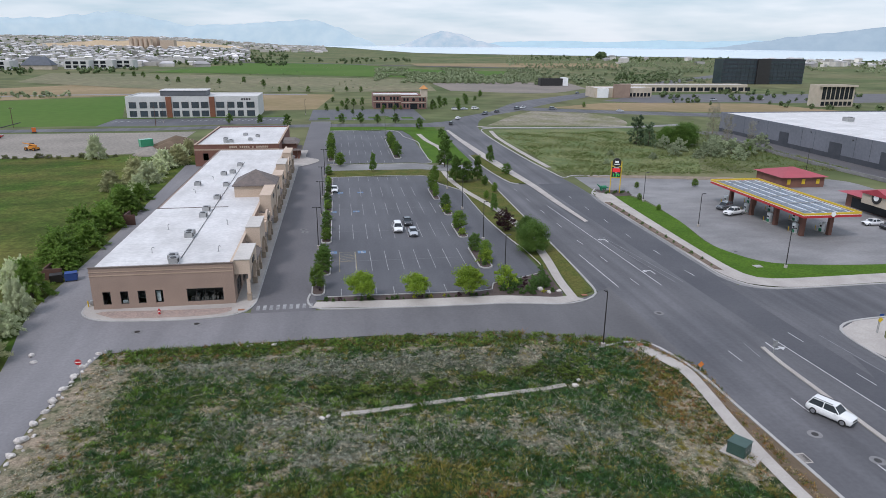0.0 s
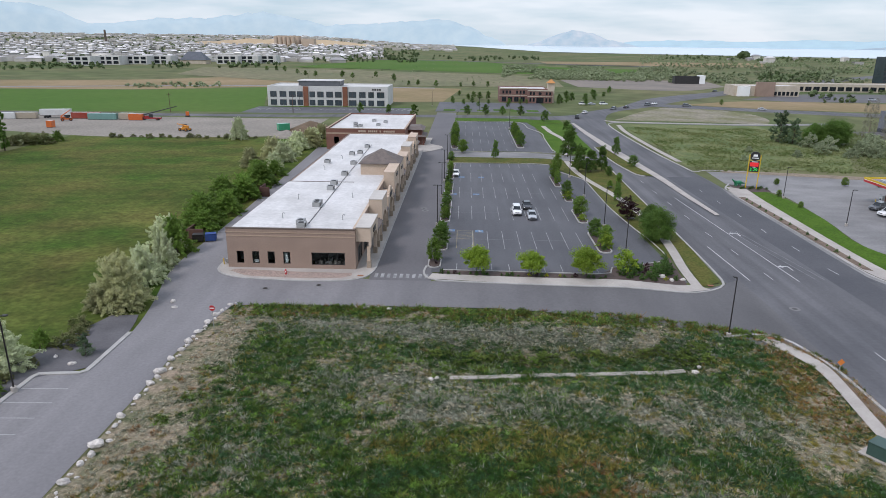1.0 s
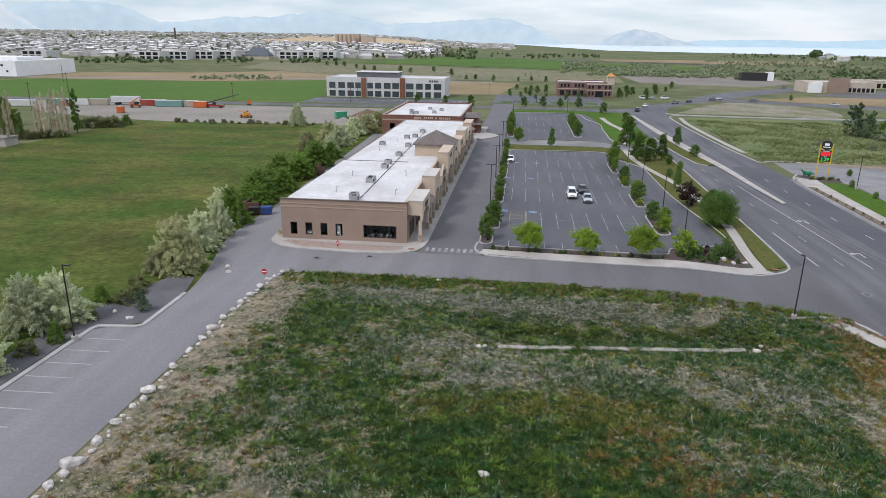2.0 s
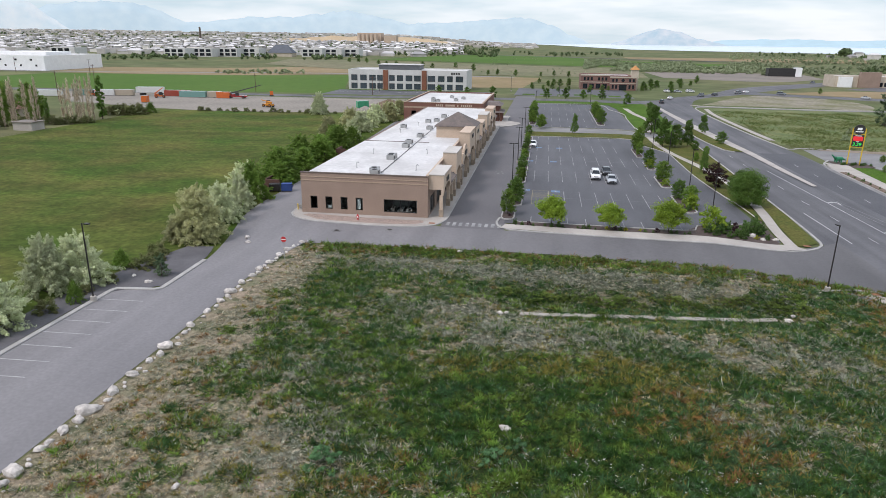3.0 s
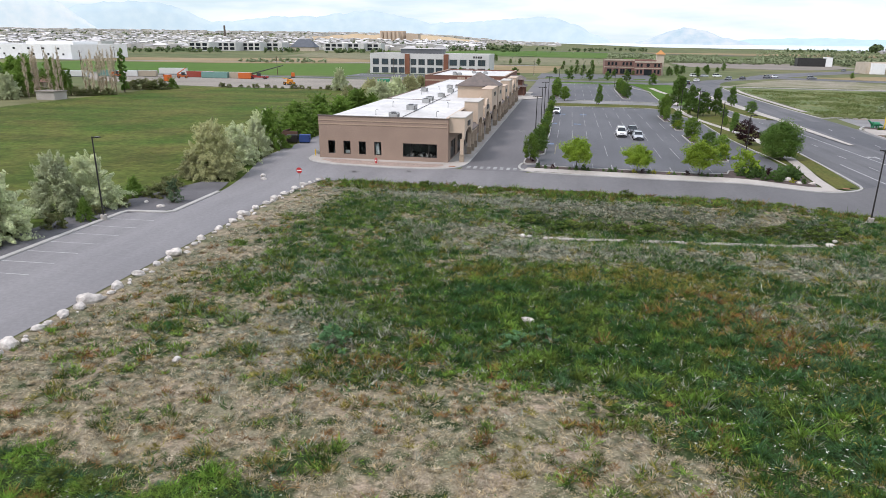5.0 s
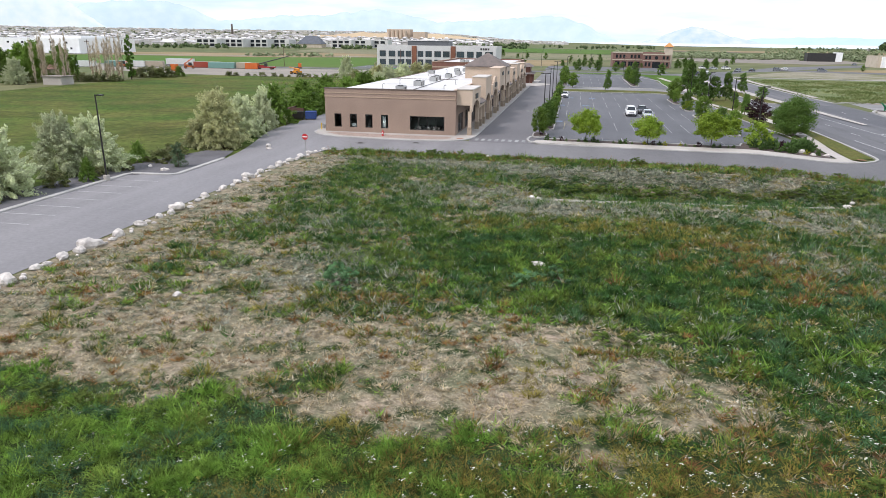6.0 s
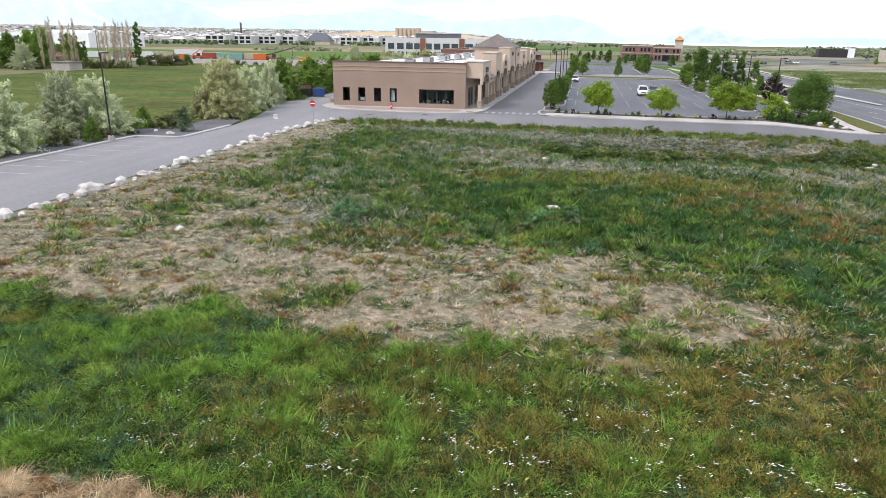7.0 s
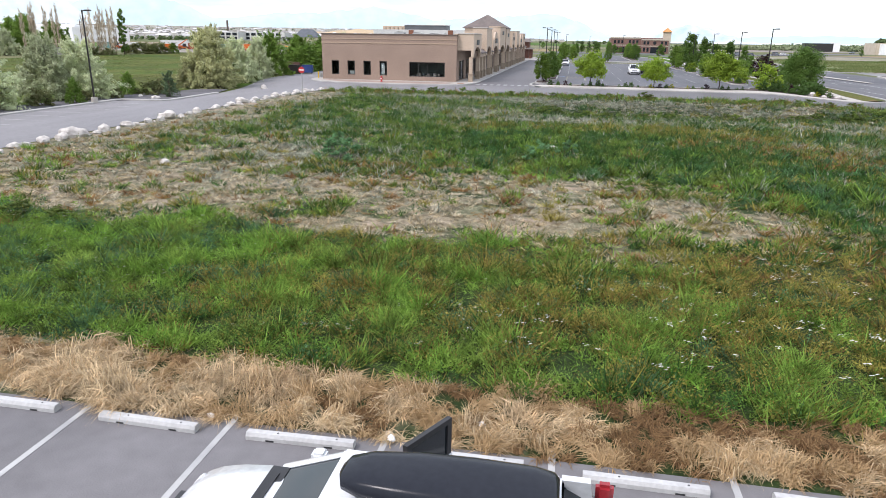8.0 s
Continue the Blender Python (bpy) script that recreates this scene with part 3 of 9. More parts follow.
# medians
setting("median_south", ribbon([(77.55, -22.4), (77.15, -27), (77.1, -34), (76.95, -44), (76.9, -70), (76.8, -110)], 0.6, 0.0, 0.16), CONCRETE, "raised pale concrete median", "median")
setting("median_north", strip([(76.6, 42), (75.6, 60), (74.9, 82), (73.6, 97), (72.0, 115), (70.6, 140), (69.6, 170), (69.7, 200)], [(77.6, 42.5), (77.2, 60), (77.0, 82), (76.2, 97), (75.2, 115), (73.4, 140), (71.8, 170), (71.0, 200)], 0.16, 60, 2), CONCRETE, "raised pale concrete median", "median")
setting("median_planting", strip([(70.8, 86), (69.0, 100), (68.0, 115), (67.8, 132)], [(74.7, 84), (73.4, 98), (71.8, 116), (70.2, 134)], 0.2, 30, 3), GRASS_VERGE, "planted median island with grass", "median")
setting("median_planting_kerb", ribbon([(72.6, 84), (70.6, 87), (68.8, 100), (67.8, 115), (67.6, 133)], 0.35, 0.0, 0.22), KERB, "pale concrete kerb of the planted median", "kerb")

# west drive kerb
setting("drive_kerb", ribbon([(-21.9, -140), (-21.9, -60), (-21.9, -34.9), (-21.6, -34.2), (-17.5, -33.7), (-17.0, -33.2), (-17.1, -23.4)], 0.55, -0.1, 0.16), KERB, "broad pale concrete kerb beside the drive", "kerb")
setting("drive_gravel", strip([(-26.5, -140), (-26.5, -60), (-26, -36), (-24.5, -28), (-23, -22), (-22.0, -18.5)], [(-22.1, -140), (-22.1, -60), (-22.1, -35), (-17.3, -33.0), (-17.3, -23), (-18.6, -18.0)], 0.07, 60, 4), GREY_GRAVEL, "dark grey gravel bed behind the kerb", "gravel")


# islands in the lot
def lot_island(x0, y0, x1, y1, lean=0.0):
    mid = (x0 + x1) / 2
    out = []
    r = (x1 - x0) / 2
    for k in range(9):
        a = math.pi * k / 8
        out.append((mid + r * math.cos(a) + lean, y1 - r + r * math.sin(a)))
    for k in range(9):
        a = math.pi + math.pi * k / 8
        out.append((mid + r * math.cos(a), y0 + r + r * math.sin(a)))
    z = lift(mid, (y0 + y1) / 2)
    bm = prism(bmesh.new(), out, z - 0.1, z + 0.24)
    ob = setting("lot_island", bm, KERB, "kerbed planting island in the parking lot", "traffic island")
    inner = [((x - mid) * 0.8 + mid, (y - (y0 + y1) / 2) * 0.96 + (y0 + y1) / 2) for x, y in out]
    part("island_mulch", prism(bmesh.new(), inner, z + 0.2, z + 0.262), MULCH, ob, "dark mulch")


for x0, y0, x1, y1 in ((17.7, 1.6, 19.8, 6.6), (18.6, 10.5, 20.6, 24.0), (18.6, 29, 20.6, 48), (18.6, 53, 20.6, 66.0), (18.6, 71, 20.6, 93), (45.4, 63.5, 47.0, 76.5), (45.8, 48, 47.6, 58), (45.8, 30.0, 47.8, 41), (46.2, 11, 48.6, 24), (18.7, 121, 21, 150), (40.5, 124, 43.0, 170)):
    lot_island(x0, y0, x1, y1)


# painted marks, each one a thin piece on its paving
def marks(parent, rows, material, dz, name="parking_line"):
    """rows: (x0, y0, x1, y1, width) for each painted line."""
    shared = {}
    for x0, y0, x1, y1, w in rows:
        ln = math.hypot(x1 - x0, y1 - y0)
        key = (round(ln, 1), w)
        if key not in shared:
            bm = bmesh.new()
            n = max(1, round(ln / 3))
            for k in range(n):
                a, b = ln * k / n, ln * (k + 1) / n
                bm.faces.new([bm.verts.new(v) for v in ((a, -w / 2, 0), (b, -w / 2, 0), (b, w / 2, 0), (a, w / 2, 0))])
            me = bpy.data.meshes.new(name)
            bm.to_mesh(me)
            bm.free()
            me.materials.append(material)
            shared[key] = me
        ob = new(name, shared[key])
        ob.parent = parent
        mx, my = (x0 + x1) / 2, (y0 + y1) / 2
        ob.location = (x0, y0, lift(mx, my) + dz)
        za, zb = lift(x0, y0), lift(x1, y1)
        ob.location.z = za + dz
        ob.rotation_euler = (0, -math.atan2(zb - za, ln), math.atan2(y1 - y0, x1 - x0))


lot_main, lot_north = bpy.data.objects["parking_lot_main"], bpy.data.objects["parking_lot_north"]
lot_south, drive_w = bpy.data.objects["parking_lot_south"], bpy.data.objects["west_drive"]
rows = []
for y0, y1, first, count in ((12.3, 23.3, 0, 9), (31.6, 42.6, 0, 9), (50.4, 61.8, 0, 9), (68.6, 79.6, 0, 8)):
    for k in range(count):
        if not (k == 0 and y0 == 12.3):
            rows.append((22.15 + 2.74 * k, y0, 22.15 + 2.74 * k, y1, 0.11))
rows += [(22.3 + 2.74 * k, -0.2, 22.3 + 2.74 * k, 4.2, 0.11) for k in range(9)]
rows += [(22.15 + 2.74 * k, 88.5, 22.15 + 2.74 * k, 94, 0.11) for k in range(8)]
marks(lot_main, rows, LINE, 0.068)
marks(lot_main, [(22.1, 12.3, 22.1, 23.3, 0.14), (25.0, 12.3, 25.0, 23.3, 0.14), (22.1, 23.2, 25.0, 23.2, 0.14), (22.1, 17.8, 25.0, 17.8, 0.14)] + [(22.1, 17.8 + 0.9 * k, 25.0, 18.6 + 0.9 * k, 0.12) for k in range(5)], YELLOW_LINE, 0.069, "hatch_line")
marks(lot_main, [(20.7, 17.8, 44.5, 17.8, 0.1), (20.7, 37.1, 44.5, 37.1, 0.1), (20.7, 56, 44.5, 56, 0.1)], mat("faded_line", (0.2, 0.2, 0.2), (0.13, 0.13, 0.14), 0.7, 0.9), 0.067, "faded_line")
rows = [(20.5 + 2.74 * k, y0, 20.5 + 2.74 * k, y1, 0.11) for y0, y1 in ((133, 144), (152, 163), (172, 183)) for k in range(8)]
rows += [(20.5 + 2.74 * k, 191.5, 20.5 + 2.74 * k, 197, 0.11) for k in range(9)] + [(20.5 + 2.74 * k, 117.5, 20.5 + 2.74 * k, 122, 0.11) for k in range(8)]
marks(lot_north, rows, LINE, 0.058)
marks(lot_south, [(14.8 + 2.73 * k, -91.4, 14.8 + 2.73 * k, -85.75, 0.11) for k in range(-8, 18)], LINE_FRESH, 0.036)
marks(drive_w, [(-21.6, -34.5 - 2.75 * k, -16.8, -34.3 - 2.75 * k, 0.11) for k in range(1, 22)], LINE_FRESH, 0.041)
marks(bpy.data.objects["shop_drive"], [(10.2 + 0.95 * k, -2.9, 10.2 + 0.95 * k, -1.2, 0.5) for k in range(9)], LINE, 0.056, "crossing_bar")

# lane paint on the arterial road
road_ob = bpy.data.objects["road"]
LANE = mat("lane_paint", (0.52, 0.52, 0.51), (0.40, 0.40, 0.39), 0.5, 0.8, fine=5)
LANE_OLD = mat("worn_lane_paint", (0.25, 0.25, 0.25), (0.15, 0.15, 0.155), 0.8, 0.85, fine=4)
marks(road_ob, [(70.05 + 0.1 * k, 41.9 - 12.2 * k, 70.15 + 0.1 * k, 38.7 - 12.2 * k, 0.12) for k in range(-3, 1)] + [(70.0, 28.9, 70.25, 25.6, 0.12), (70.75, 17.9, 70.85, 14.5, 0.12), (71.3, 5.5, 71.4, 2.4, 0.12), (72.45, -22.7, 72.5, -25.7, 0.13), (72.8, -35.0, 72.9, -38.0, 0.13), (73.0, -47.2, 73.1, -50.3, 0.13), (73.2, -59.4, 73.3, -62.5, 0.13)], LANE, 0.042, "lane_dash")
marks(road_ob, [(81.95 - 0.05 * k, 32.1 + 12.0 * k, 81.8 - 0.05 * k, 29.3 + 12.0 * k, 0.12) for k in range(4)] + [(82.6, 20.4, 82.7, 17.6, 0.12), (82.75, 8.3, 83.0, 5.4, 0.12), (84.0, -18.5, 84.15, -21.6, 0.13), (84.7, -30.6, 84.85, -33.7, 0.13), (85.0, -42.8, 85.1, -46.0, 0.13)], LANE, 0.05, "lane_dash")
marks(road_ob, [(67.15, 19.4, 67.6, 1.6, 0.16), (72.9, 58.5, 75.1, 1.7, 0.15), (80.6, -20.1, 81.5, -39, 0.15), (81.5, -39, 82.2, -62, 0.15)], LANE, 0.051, "lane_line")
marks(road_ob, [(75.2, 30.0, 78.1, 3.0, 0.11), (76.2, 30.0, 79.5, 2.8, 0.11), (87.8, -19.8, 88.35, -31.2, 0.12), (88.35, -31.2, 89.3, -62, 0.12), (75.85, -20.7, 75.5, -25.0, 0.11)], LANE_OLD, 0.05, "centre_line")
# turn arrows
for ax, ay, turn in ((75.9, 26.6, 0), (76.6, 7.0, 0), (78.9, -21.0, 180)):
    bm = bmesh.new()
    for f in (((-0.12, 0), (0.12, 0), (0.12, 2.2), (-0.12, 2.2)), ((-0.12, 1.9), (-0.12, 2.3), (-0.9, 2.0), (-0.9, 1.7)), ((-0.9, 1.3), (-0.9, 2.5), (-1.7, 1.8))):
        bm.faces.new([bm.verts.new((x, y, 0)) for x, y in f])
    ob = part("turn_arrow", bm, LANE, road_ob)
    ob.location, ob.rotation_euler = (ax, ay, lift(ax, ay) + 0.044), (0, 0, radians(turn))
# blue wheelchair stalls: a painted square with a pale emblem bar on it
BLUE_PAINT = mat("blue_paint", (0.13, 0.22, 0.33), (0.09, 0.15, 0.24), 1.0, 0.8, fine=6)
for x, y in ((20.9, 23.3), (26.2, 23.0), (20.8, 54.0), (26.0, 54.0), (22.5, 74.0), (27.6, 74.0)):
    sq = part("stall_square", boxes((-0.75, -0.75, 0, 0.75, 0.75, 0.004)), BLUE_PAINT, lot_main, "worn blue painted square")
    sq.location = (x, y, lift(x, y) + 0.067)
    part("emblem", boxes((-0.12, -0.45, 0.004, 0.12, 0.5, 0.007), (0.12, -0.45, 0.004, 0.42, -0.2, 0.007)), LINE, sq)
# ---- the shop row ----
Z0 = 0.42  # the floor level of the shops
STONE = mat("column_stone", (0.34, 0.27, 0.20), (0.27, 0.21, 0.155), 1.2, 0.9, bump=0.3, fine=6)
FRAME = mat("window_frame", (0.035, 0.03, 0.028), (0.05, 0.045, 0.04), 0.8, 0.5)
SIGN_DARK = mat("dark_sign", (0.02, 0.018, 0.018), (0.03, 0.028, 0.027), 0.8, 0.5)
PALE_PAPER = mat("pale_paper", (0.55, 0.56, 0.55), (0.42, 0.45, 0.45), 1.0, 0.8)
SHOP_GOODS = mat("shop_goods", (0.30, 0.27, 0.24), (0.12, 0.13, 0.14), 2.0, 0.8, island=0.6)
PALE_CAP = mat("pale_coping", (0.52, 0.485, 0.44), (0.45, 0.42, 0.38), 0.5, 0.8, fine=4)
INTERIOR = mat("shop_interior", (0.36, 0.35, 0.33), (0.25, 0.245, 0.24), 0.7, 0.9)
PANE = bpy.data.materials.new("window_pane")
PANE.use_nodes = True
_b = PANE.node_tree.nodes["Principled BSDF"]
_b.inputs["Base Color"].default_value = (0.62, 0.68, 0.68, 1)
_b.inputs["Roughness"].default_value = 0.03
_b.inputs["Transmission Weight"].default_value = 1.0
_b.inputs["IOR"].default_value = 1.1


def wall_with_holes(x0, x1, y, depth, z0, z1, holes):
    """A wall along x with rectangular openings that go through it: holes (a, b, low, high)."""
    bm = bmesh.new()
    xs = sorted({x0, x1, *[h[0] for h in holes], *[h[1] for h in holes]})
    zs = sorted({z0, z1, *[h[2] for h in holes], *[h[3] for h in holes]})

    def solid(i, k):
        if not (0 <= i < len(xs) - 1 and 0 <= k < len(zs) - 1):
            return False
        mx, mz = (xs[i] + xs[i + 1]) / 2, (zs[k] + zs[k + 1]) / 2
        return not any(h[0] < mx < h[1] and h[2] < mz < h[3] for h in holes)

    def quad(*pts):
        bm.faces.new([bm.verts.new(p) for p in pts])

    q = y + depth
    for i in range(len(xs) - 1):
        for k in range(len(zs) - 1):
            if not solid(i, k):
                continue
            a, b, c, d = xs[i], xs[i + 1], zs[k], zs[k + 1]
            quad((a, y, c), (b, y, c), (b, y, d), (a, y, d))
            quad((b, q, c), (a, q, c), (a, q, d), (b, q, d))
            if not solid(i - 1, k):
                quad((a, q, c), (a, y, c), (a, y, d), (a, q, d))
            if not solid(i + 1, k):
                quad((b, y, c), (b, q, c), (b, q, d), (b, y, d))
            if not solid(i, k - 1):
                quad((a, q, c), (b, q, c), (b, y, c), (a, y, c))
            if not solid(i, k + 1):
                quad((a, y, d), (b, y, d), (b, q, d), (a, q, d))
    bmesh.ops.remove_doubles(bm, verts=bm.verts, dist=0.001)
    return bm


def window(parent, x0, x1, z0, z1, y, bars=1, sill=True):
    """A window in a wall that faces -y."""
    w = 0.07
    rows = [(x0, y, z0, x1, y + 0.1, z0 + w), (x0, y, z1 - w, x1, y + 0.1, z1), (x0, y, z0 + w, x0 + w, y + 0.1, z1 - w), (x1 - w, y, z0 + w, x1, y + 0.1, z1 - w)]
    for k in range(1, bars):
        c = x0 + (x1 - x0) * k / bars
        rows.append((c - w / 2, y + 0.002, z0 + w, c + w / 2, y + 0.098, z1 - w))
    win = part("window", boxes(*rows), FRAME, parent, "dark framed shop window")
    g = part("pane", boxes((x0 + w, y + 0.04, z0 + w, x1 - w, y + 0.05, z1 - w)), PANE, win)
    g.visible_shadow = False
    return win


def gable_outline(half, low, eave, top):
    """A stepped and rounded pediment outline in (along, z)."""
    out = [(-half, low), (half, low), (half, eave), (half * 0.62, eave), (half * 0.62, eave + 0.25)]
    for k in range(9):
        a = math.pi * k / 8
        out.append((half * 0.5 * math.cos(a), eave + 0.25 + (top - eave - 0.25) * math.sin(a)))
    return out + [(-half * 0.62, eave + 0.25), (-half * 0.62, eave), (-half, eave)]


def portal(parent, y0, y1, low, top, x_in=6.8, x_out=9.1, arch=True, cap=True, sign=True, colour=None):
    """A projecting stucco portal over the walk, on two columns, with an arch below and a sign above."""
    mid, half = (y0 + y1) / 2, (y1 - y0) / 2
    bm = bmesh.new()
    box(bm, x_in, y0, low + 0.9, x_out - 0.35, y0 + 0.35, top)
    box(bm, x_in, y1 - 0.35, low + 0.9, x_out - 0.35, y1, top)
    box(bm, x_in, y0 + 0.35, top - 0.45, x_out - 0.35, y1 - 0.35, top - 0.2)
    ob = part("portal", bm, colour or STUCCO_LIGHT, parent, "projecting stucco shop portal")
    # front face with an arched cut below
    r = half - 0.75
    outline = [(y0, low)]
    outline.append((mid - r, low))
    for k in range(13):
        a = math.pi * (1 - k / 12)
        outline.append((mid + r * math.cos(a), low + min(1.35, r * 0.55) * math.sin(a)))
    outline += [(mid + r, low), (y1, low), (y1, top), (y0, top)]
    seen, clean = None, []
    for p in outline:
        if p != seen:
            clean.append(p)
        seen = p
    bm = bmesh.new()
    a = [bm.verts.new((x_out - 0.35, y, z)) for y, z in clean]
    b = [bm.verts.new((x_out, y, z)) for y, z in clean]
    n = len(clean)
    for i in range(n):
        j = (i + 1) % n
        bm.faces.new((a[i], a[j], b[j], b[i]))
    bm.faces.new(a[::-1])
    bm.faces.new(b)
    bmesh.ops.recalc_face_normals(bm, faces=bm.faces)
    part("portal_face", bm, STUCCO_LIGHT, ob)
    if cap:
        part("coping", boxes((x_in, y0 - 0.08, top, x_out + 0.08, y1 + 0.08, top + 0.12)), PALE_CAP if cap == 2 else STUCCO_LIGHT, ob)
    if sign:
        bm = bmesh.new()
        w = min(2.4, half * 1.1)
        for k in range(5):
            s = -w / 2 + w * k / 5
            box(bm, x_out, mid + s, top - 1.45, x_out + 0.1, mid + s + w / 5 - 0.08, top - 0.75)
        part("shop_sign", bm, SIGN_DARK, ob, "dark raised sign on the portal")
    for yc in (y0 + 0.38, y1 - 0.38):
        column(parent, x_out - 0.4, yc, low)


def column(parent, x, y, top):
    z = Z0 + 0.14
    c = part("column", boxes((x - 0.24, y - 0.24, z + 1.1, x + 0.24, y + 0.24, top)), STUCCO_LIGHT, parent, "tan portal column")
    part("column_base", boxes((x - 0.32, y - 0.32, z, x + 0.32, y + 0.32, z + 1.02), (x - 0.36, y - 0.36, z + 1.02, x + 0.36, y + 0.36, z + 1.1)), STONE, c, "stone-clad column base")


def build_shops():
    s = thing("shop_building", "long single-storey tan stucco shop row with a white flat roof", "building")
    holes = [(-11.6, -10.5, 1.2, 3.15), (-9.2, -8.1, 1.2, 3.15), (-6.8, -5.7, 1.2, 3.15), (-4.4, -3.3, 1.2, 3.15), (0.0, 5.15, 1.12, 3.12)]
    part("front_wall", wall_with_holes(-13, 6.8, 0, 0.3, 0, 6.78, holes), STUCCO, s, "tan stucco end wall with two lighter bands")
    for h in holes:
        window(s, h[0] + 0.004, h[1] - 0.004, h[2] + 0.004, h[3] - 0.004, 0.12, 4 if h[1] - h[0] > 3 else 1)
    part("band", boxes((-13.03, -0.05, 5.55, 6.83, 0, 5.72)), STUCCO_BAND, s)
    part("band", boxes((-13.03, -0.05, 6.12, 6.83, 0, 6.26)), STUCCO_BAND, s)
    part("coping", boxes((-13.08, -0.08, 6.78, 6.88, 0.38, 6.9)), CAP, s, "dark brown metal coping")
    part("west_wall", boxes((-13, 0.3, 0, -12.7, 112, 6.1)), STUCCO, s)
    part("north_wall", boxes((-12.7, 111.7, 0, 6.5, 112, 6.3)), STUCCO, s)
    # shop front wall with dark glazing bays
    bays = []
    y = 2.2
    while y < 108:
        bays.append((y, min(y + 4.6, 109), Z0 + 0.2, Z0 + 2.9))
        y += 6.4
    bm = wall_with_holes(0.3, 111.7, 0, 0.3, 0, 6.9, bays)
    bmesh.ops.transform(bm, matrix=Matrix(((0, -1, 0, 6.8), (1, 0, 0, 0), (0, 0, 1, 0), (0, 0, 0, 1))), verts=bm.verts)
    part("shop_front_wall", bm, STUCCO, s)
    part("front_coping", boxes((6.42, 0.38, 6.9, 6.86, 111.7, 7.0)), STUCCO_LIGHT, s)
    for a, b, lo, hi in bays:
        w = part("shop_front", boxes((6.62, a, lo, 6.7, a + 0.08, hi), (6.62, b - 0.08, lo, 6.7, b, hi), (6.62, a + 0.08, hi - 0.08, 6.7, b - 0.08, hi), (6.62, (a + b) / 2 - 0.04, lo, 6.7, (a + b) / 2 + 0.04, hi - 0.08), (6.62, a + 0.08, lo, 6.7, b - 0.08, lo + 0.12)), FRAME, s, "dark framed glazed shop front")
        part("pane", boxes((6.64, a + 0.08, lo + 0.12, 6.66, b - 0.08, hi - 0.08)), GLASS_DARK, w)
    # roof in two levels
    part("roof", boxes((-13.05, 0.3, 6.05, 6.5, 38, 6.2), (-13.05, 38, 5.9, 6.5, 111.7, 6.08)), MEMBRANE, s, "white membrane flat roof")
    part("roof_joint", boxes((-13.05, 37.8, 6.2, 0.5, 38.05, 6.28)), CAP, s)
    SEAM = mat("membrane_seam", (0.55, 0.54, 0.52), (0.5, 0.5, 0.48), 0.4, 0.8)
    for yy in (4.5, 9, 13.5, 22.5, 31.5, 45, 54, 63, 72, 84, 96):
        part("membrane_seam", box(bmesh.new(), -12.6, yy, 6.2 if yy < 38 else 6.08, 6.0, yy + 0.07, (6.2 if yy < 38 else 6.08) + 0.012), SEAM, s)
    part("gutter", boxes((-13.2, 0.3, 5.95, -13.05, 111.7, 6.15)), CAP, s)
    # inside of the end shop
    part("shop_inside", boxes((-12.5, 4.2, 0.3, 6.2, 4.4, 4.2), (-12.5, 0.35, 0.28, 6.2, 4.2, 0.32), (-12.5, 0.35, 4.2, 6.2, 4.4, 4.25)), INTERIOR, s, "dim shop interior behind the glass")
    bm = bmesh.new()
    rng = random.Random(4)
    for k in range(26):
        x = 0.1 + 4.8 * rng.random()
        z = 1.05 + 0.15 * rng.random()
        box(bm, x, 0.5 + rng.random() * 1.2, 0.4, x + 0.15 + 0.3 * rng.random(), 1.8 + rng.random(), z + 0.5 * rng.random())
    part("display", bm, SHOP_GOODS, s, "pale goods on display behind the glass")
    part("blind", boxes((-4.25, 0.3, 1.3, -3.7, 0.34, 2.9)), PALE_PAPER, s, "white poster in the window")
    part("blind", boxes((-9.0, 0.3, 1.3, -8.3, 0.34, 1.75)), PALE_PAPER, s)
    # tower
    part("tower", boxes((0.5, 46.8, 6.08, 8.8, 55.2, 8.45)), STUCCO_LIGHT, s, "square stucco tower")
    bm = bmesh.new()
    base = [bm.verts.new(v) for v in ((0.1, 46.4, 8.45), (9.2, 46.4, 8.45), (9.2, 55.6, 8.45), (0.1, 55.6, 8.45))]
    hi = [bm.verts.new((v.co.x, v.co.y, 8.6)) for v in base]
    apex = bm.verts.new((4.65, 51, 11.28))
    for i in range(4):
        bm.faces.new((base[i], base[(i + 1) % 4], hi[(i + 1) % 4], hi[i]))
        bm.faces.new((hi[i], hi[(i + 1) % 4], apex))
    bm.faces.new(base[::-1])
    part("tower_roof", bm, SHINGLE, s, "brown shingle hip roof")
    # portals, south to north
    portal(s, 0.7, 8.9, 3.9, 7.0, cap=2)
    portal(s, 15.2, 22.2, 3.9, 8.0, cap=2, sign=False)
    portal(s, 36.5, 46.5, 3.9, 8.6, x_out=9.0)
    portal(s, 46.9, 55.1, 3.9, 8.3, x_out=9.15)
    portal(s, 62, 69, 3.9, 7.6)
    portal(s, 74, 82, 3.9, 8.2, cap=2, sign=False)
    portal(s, 94, 103, 3.9, 7.8)
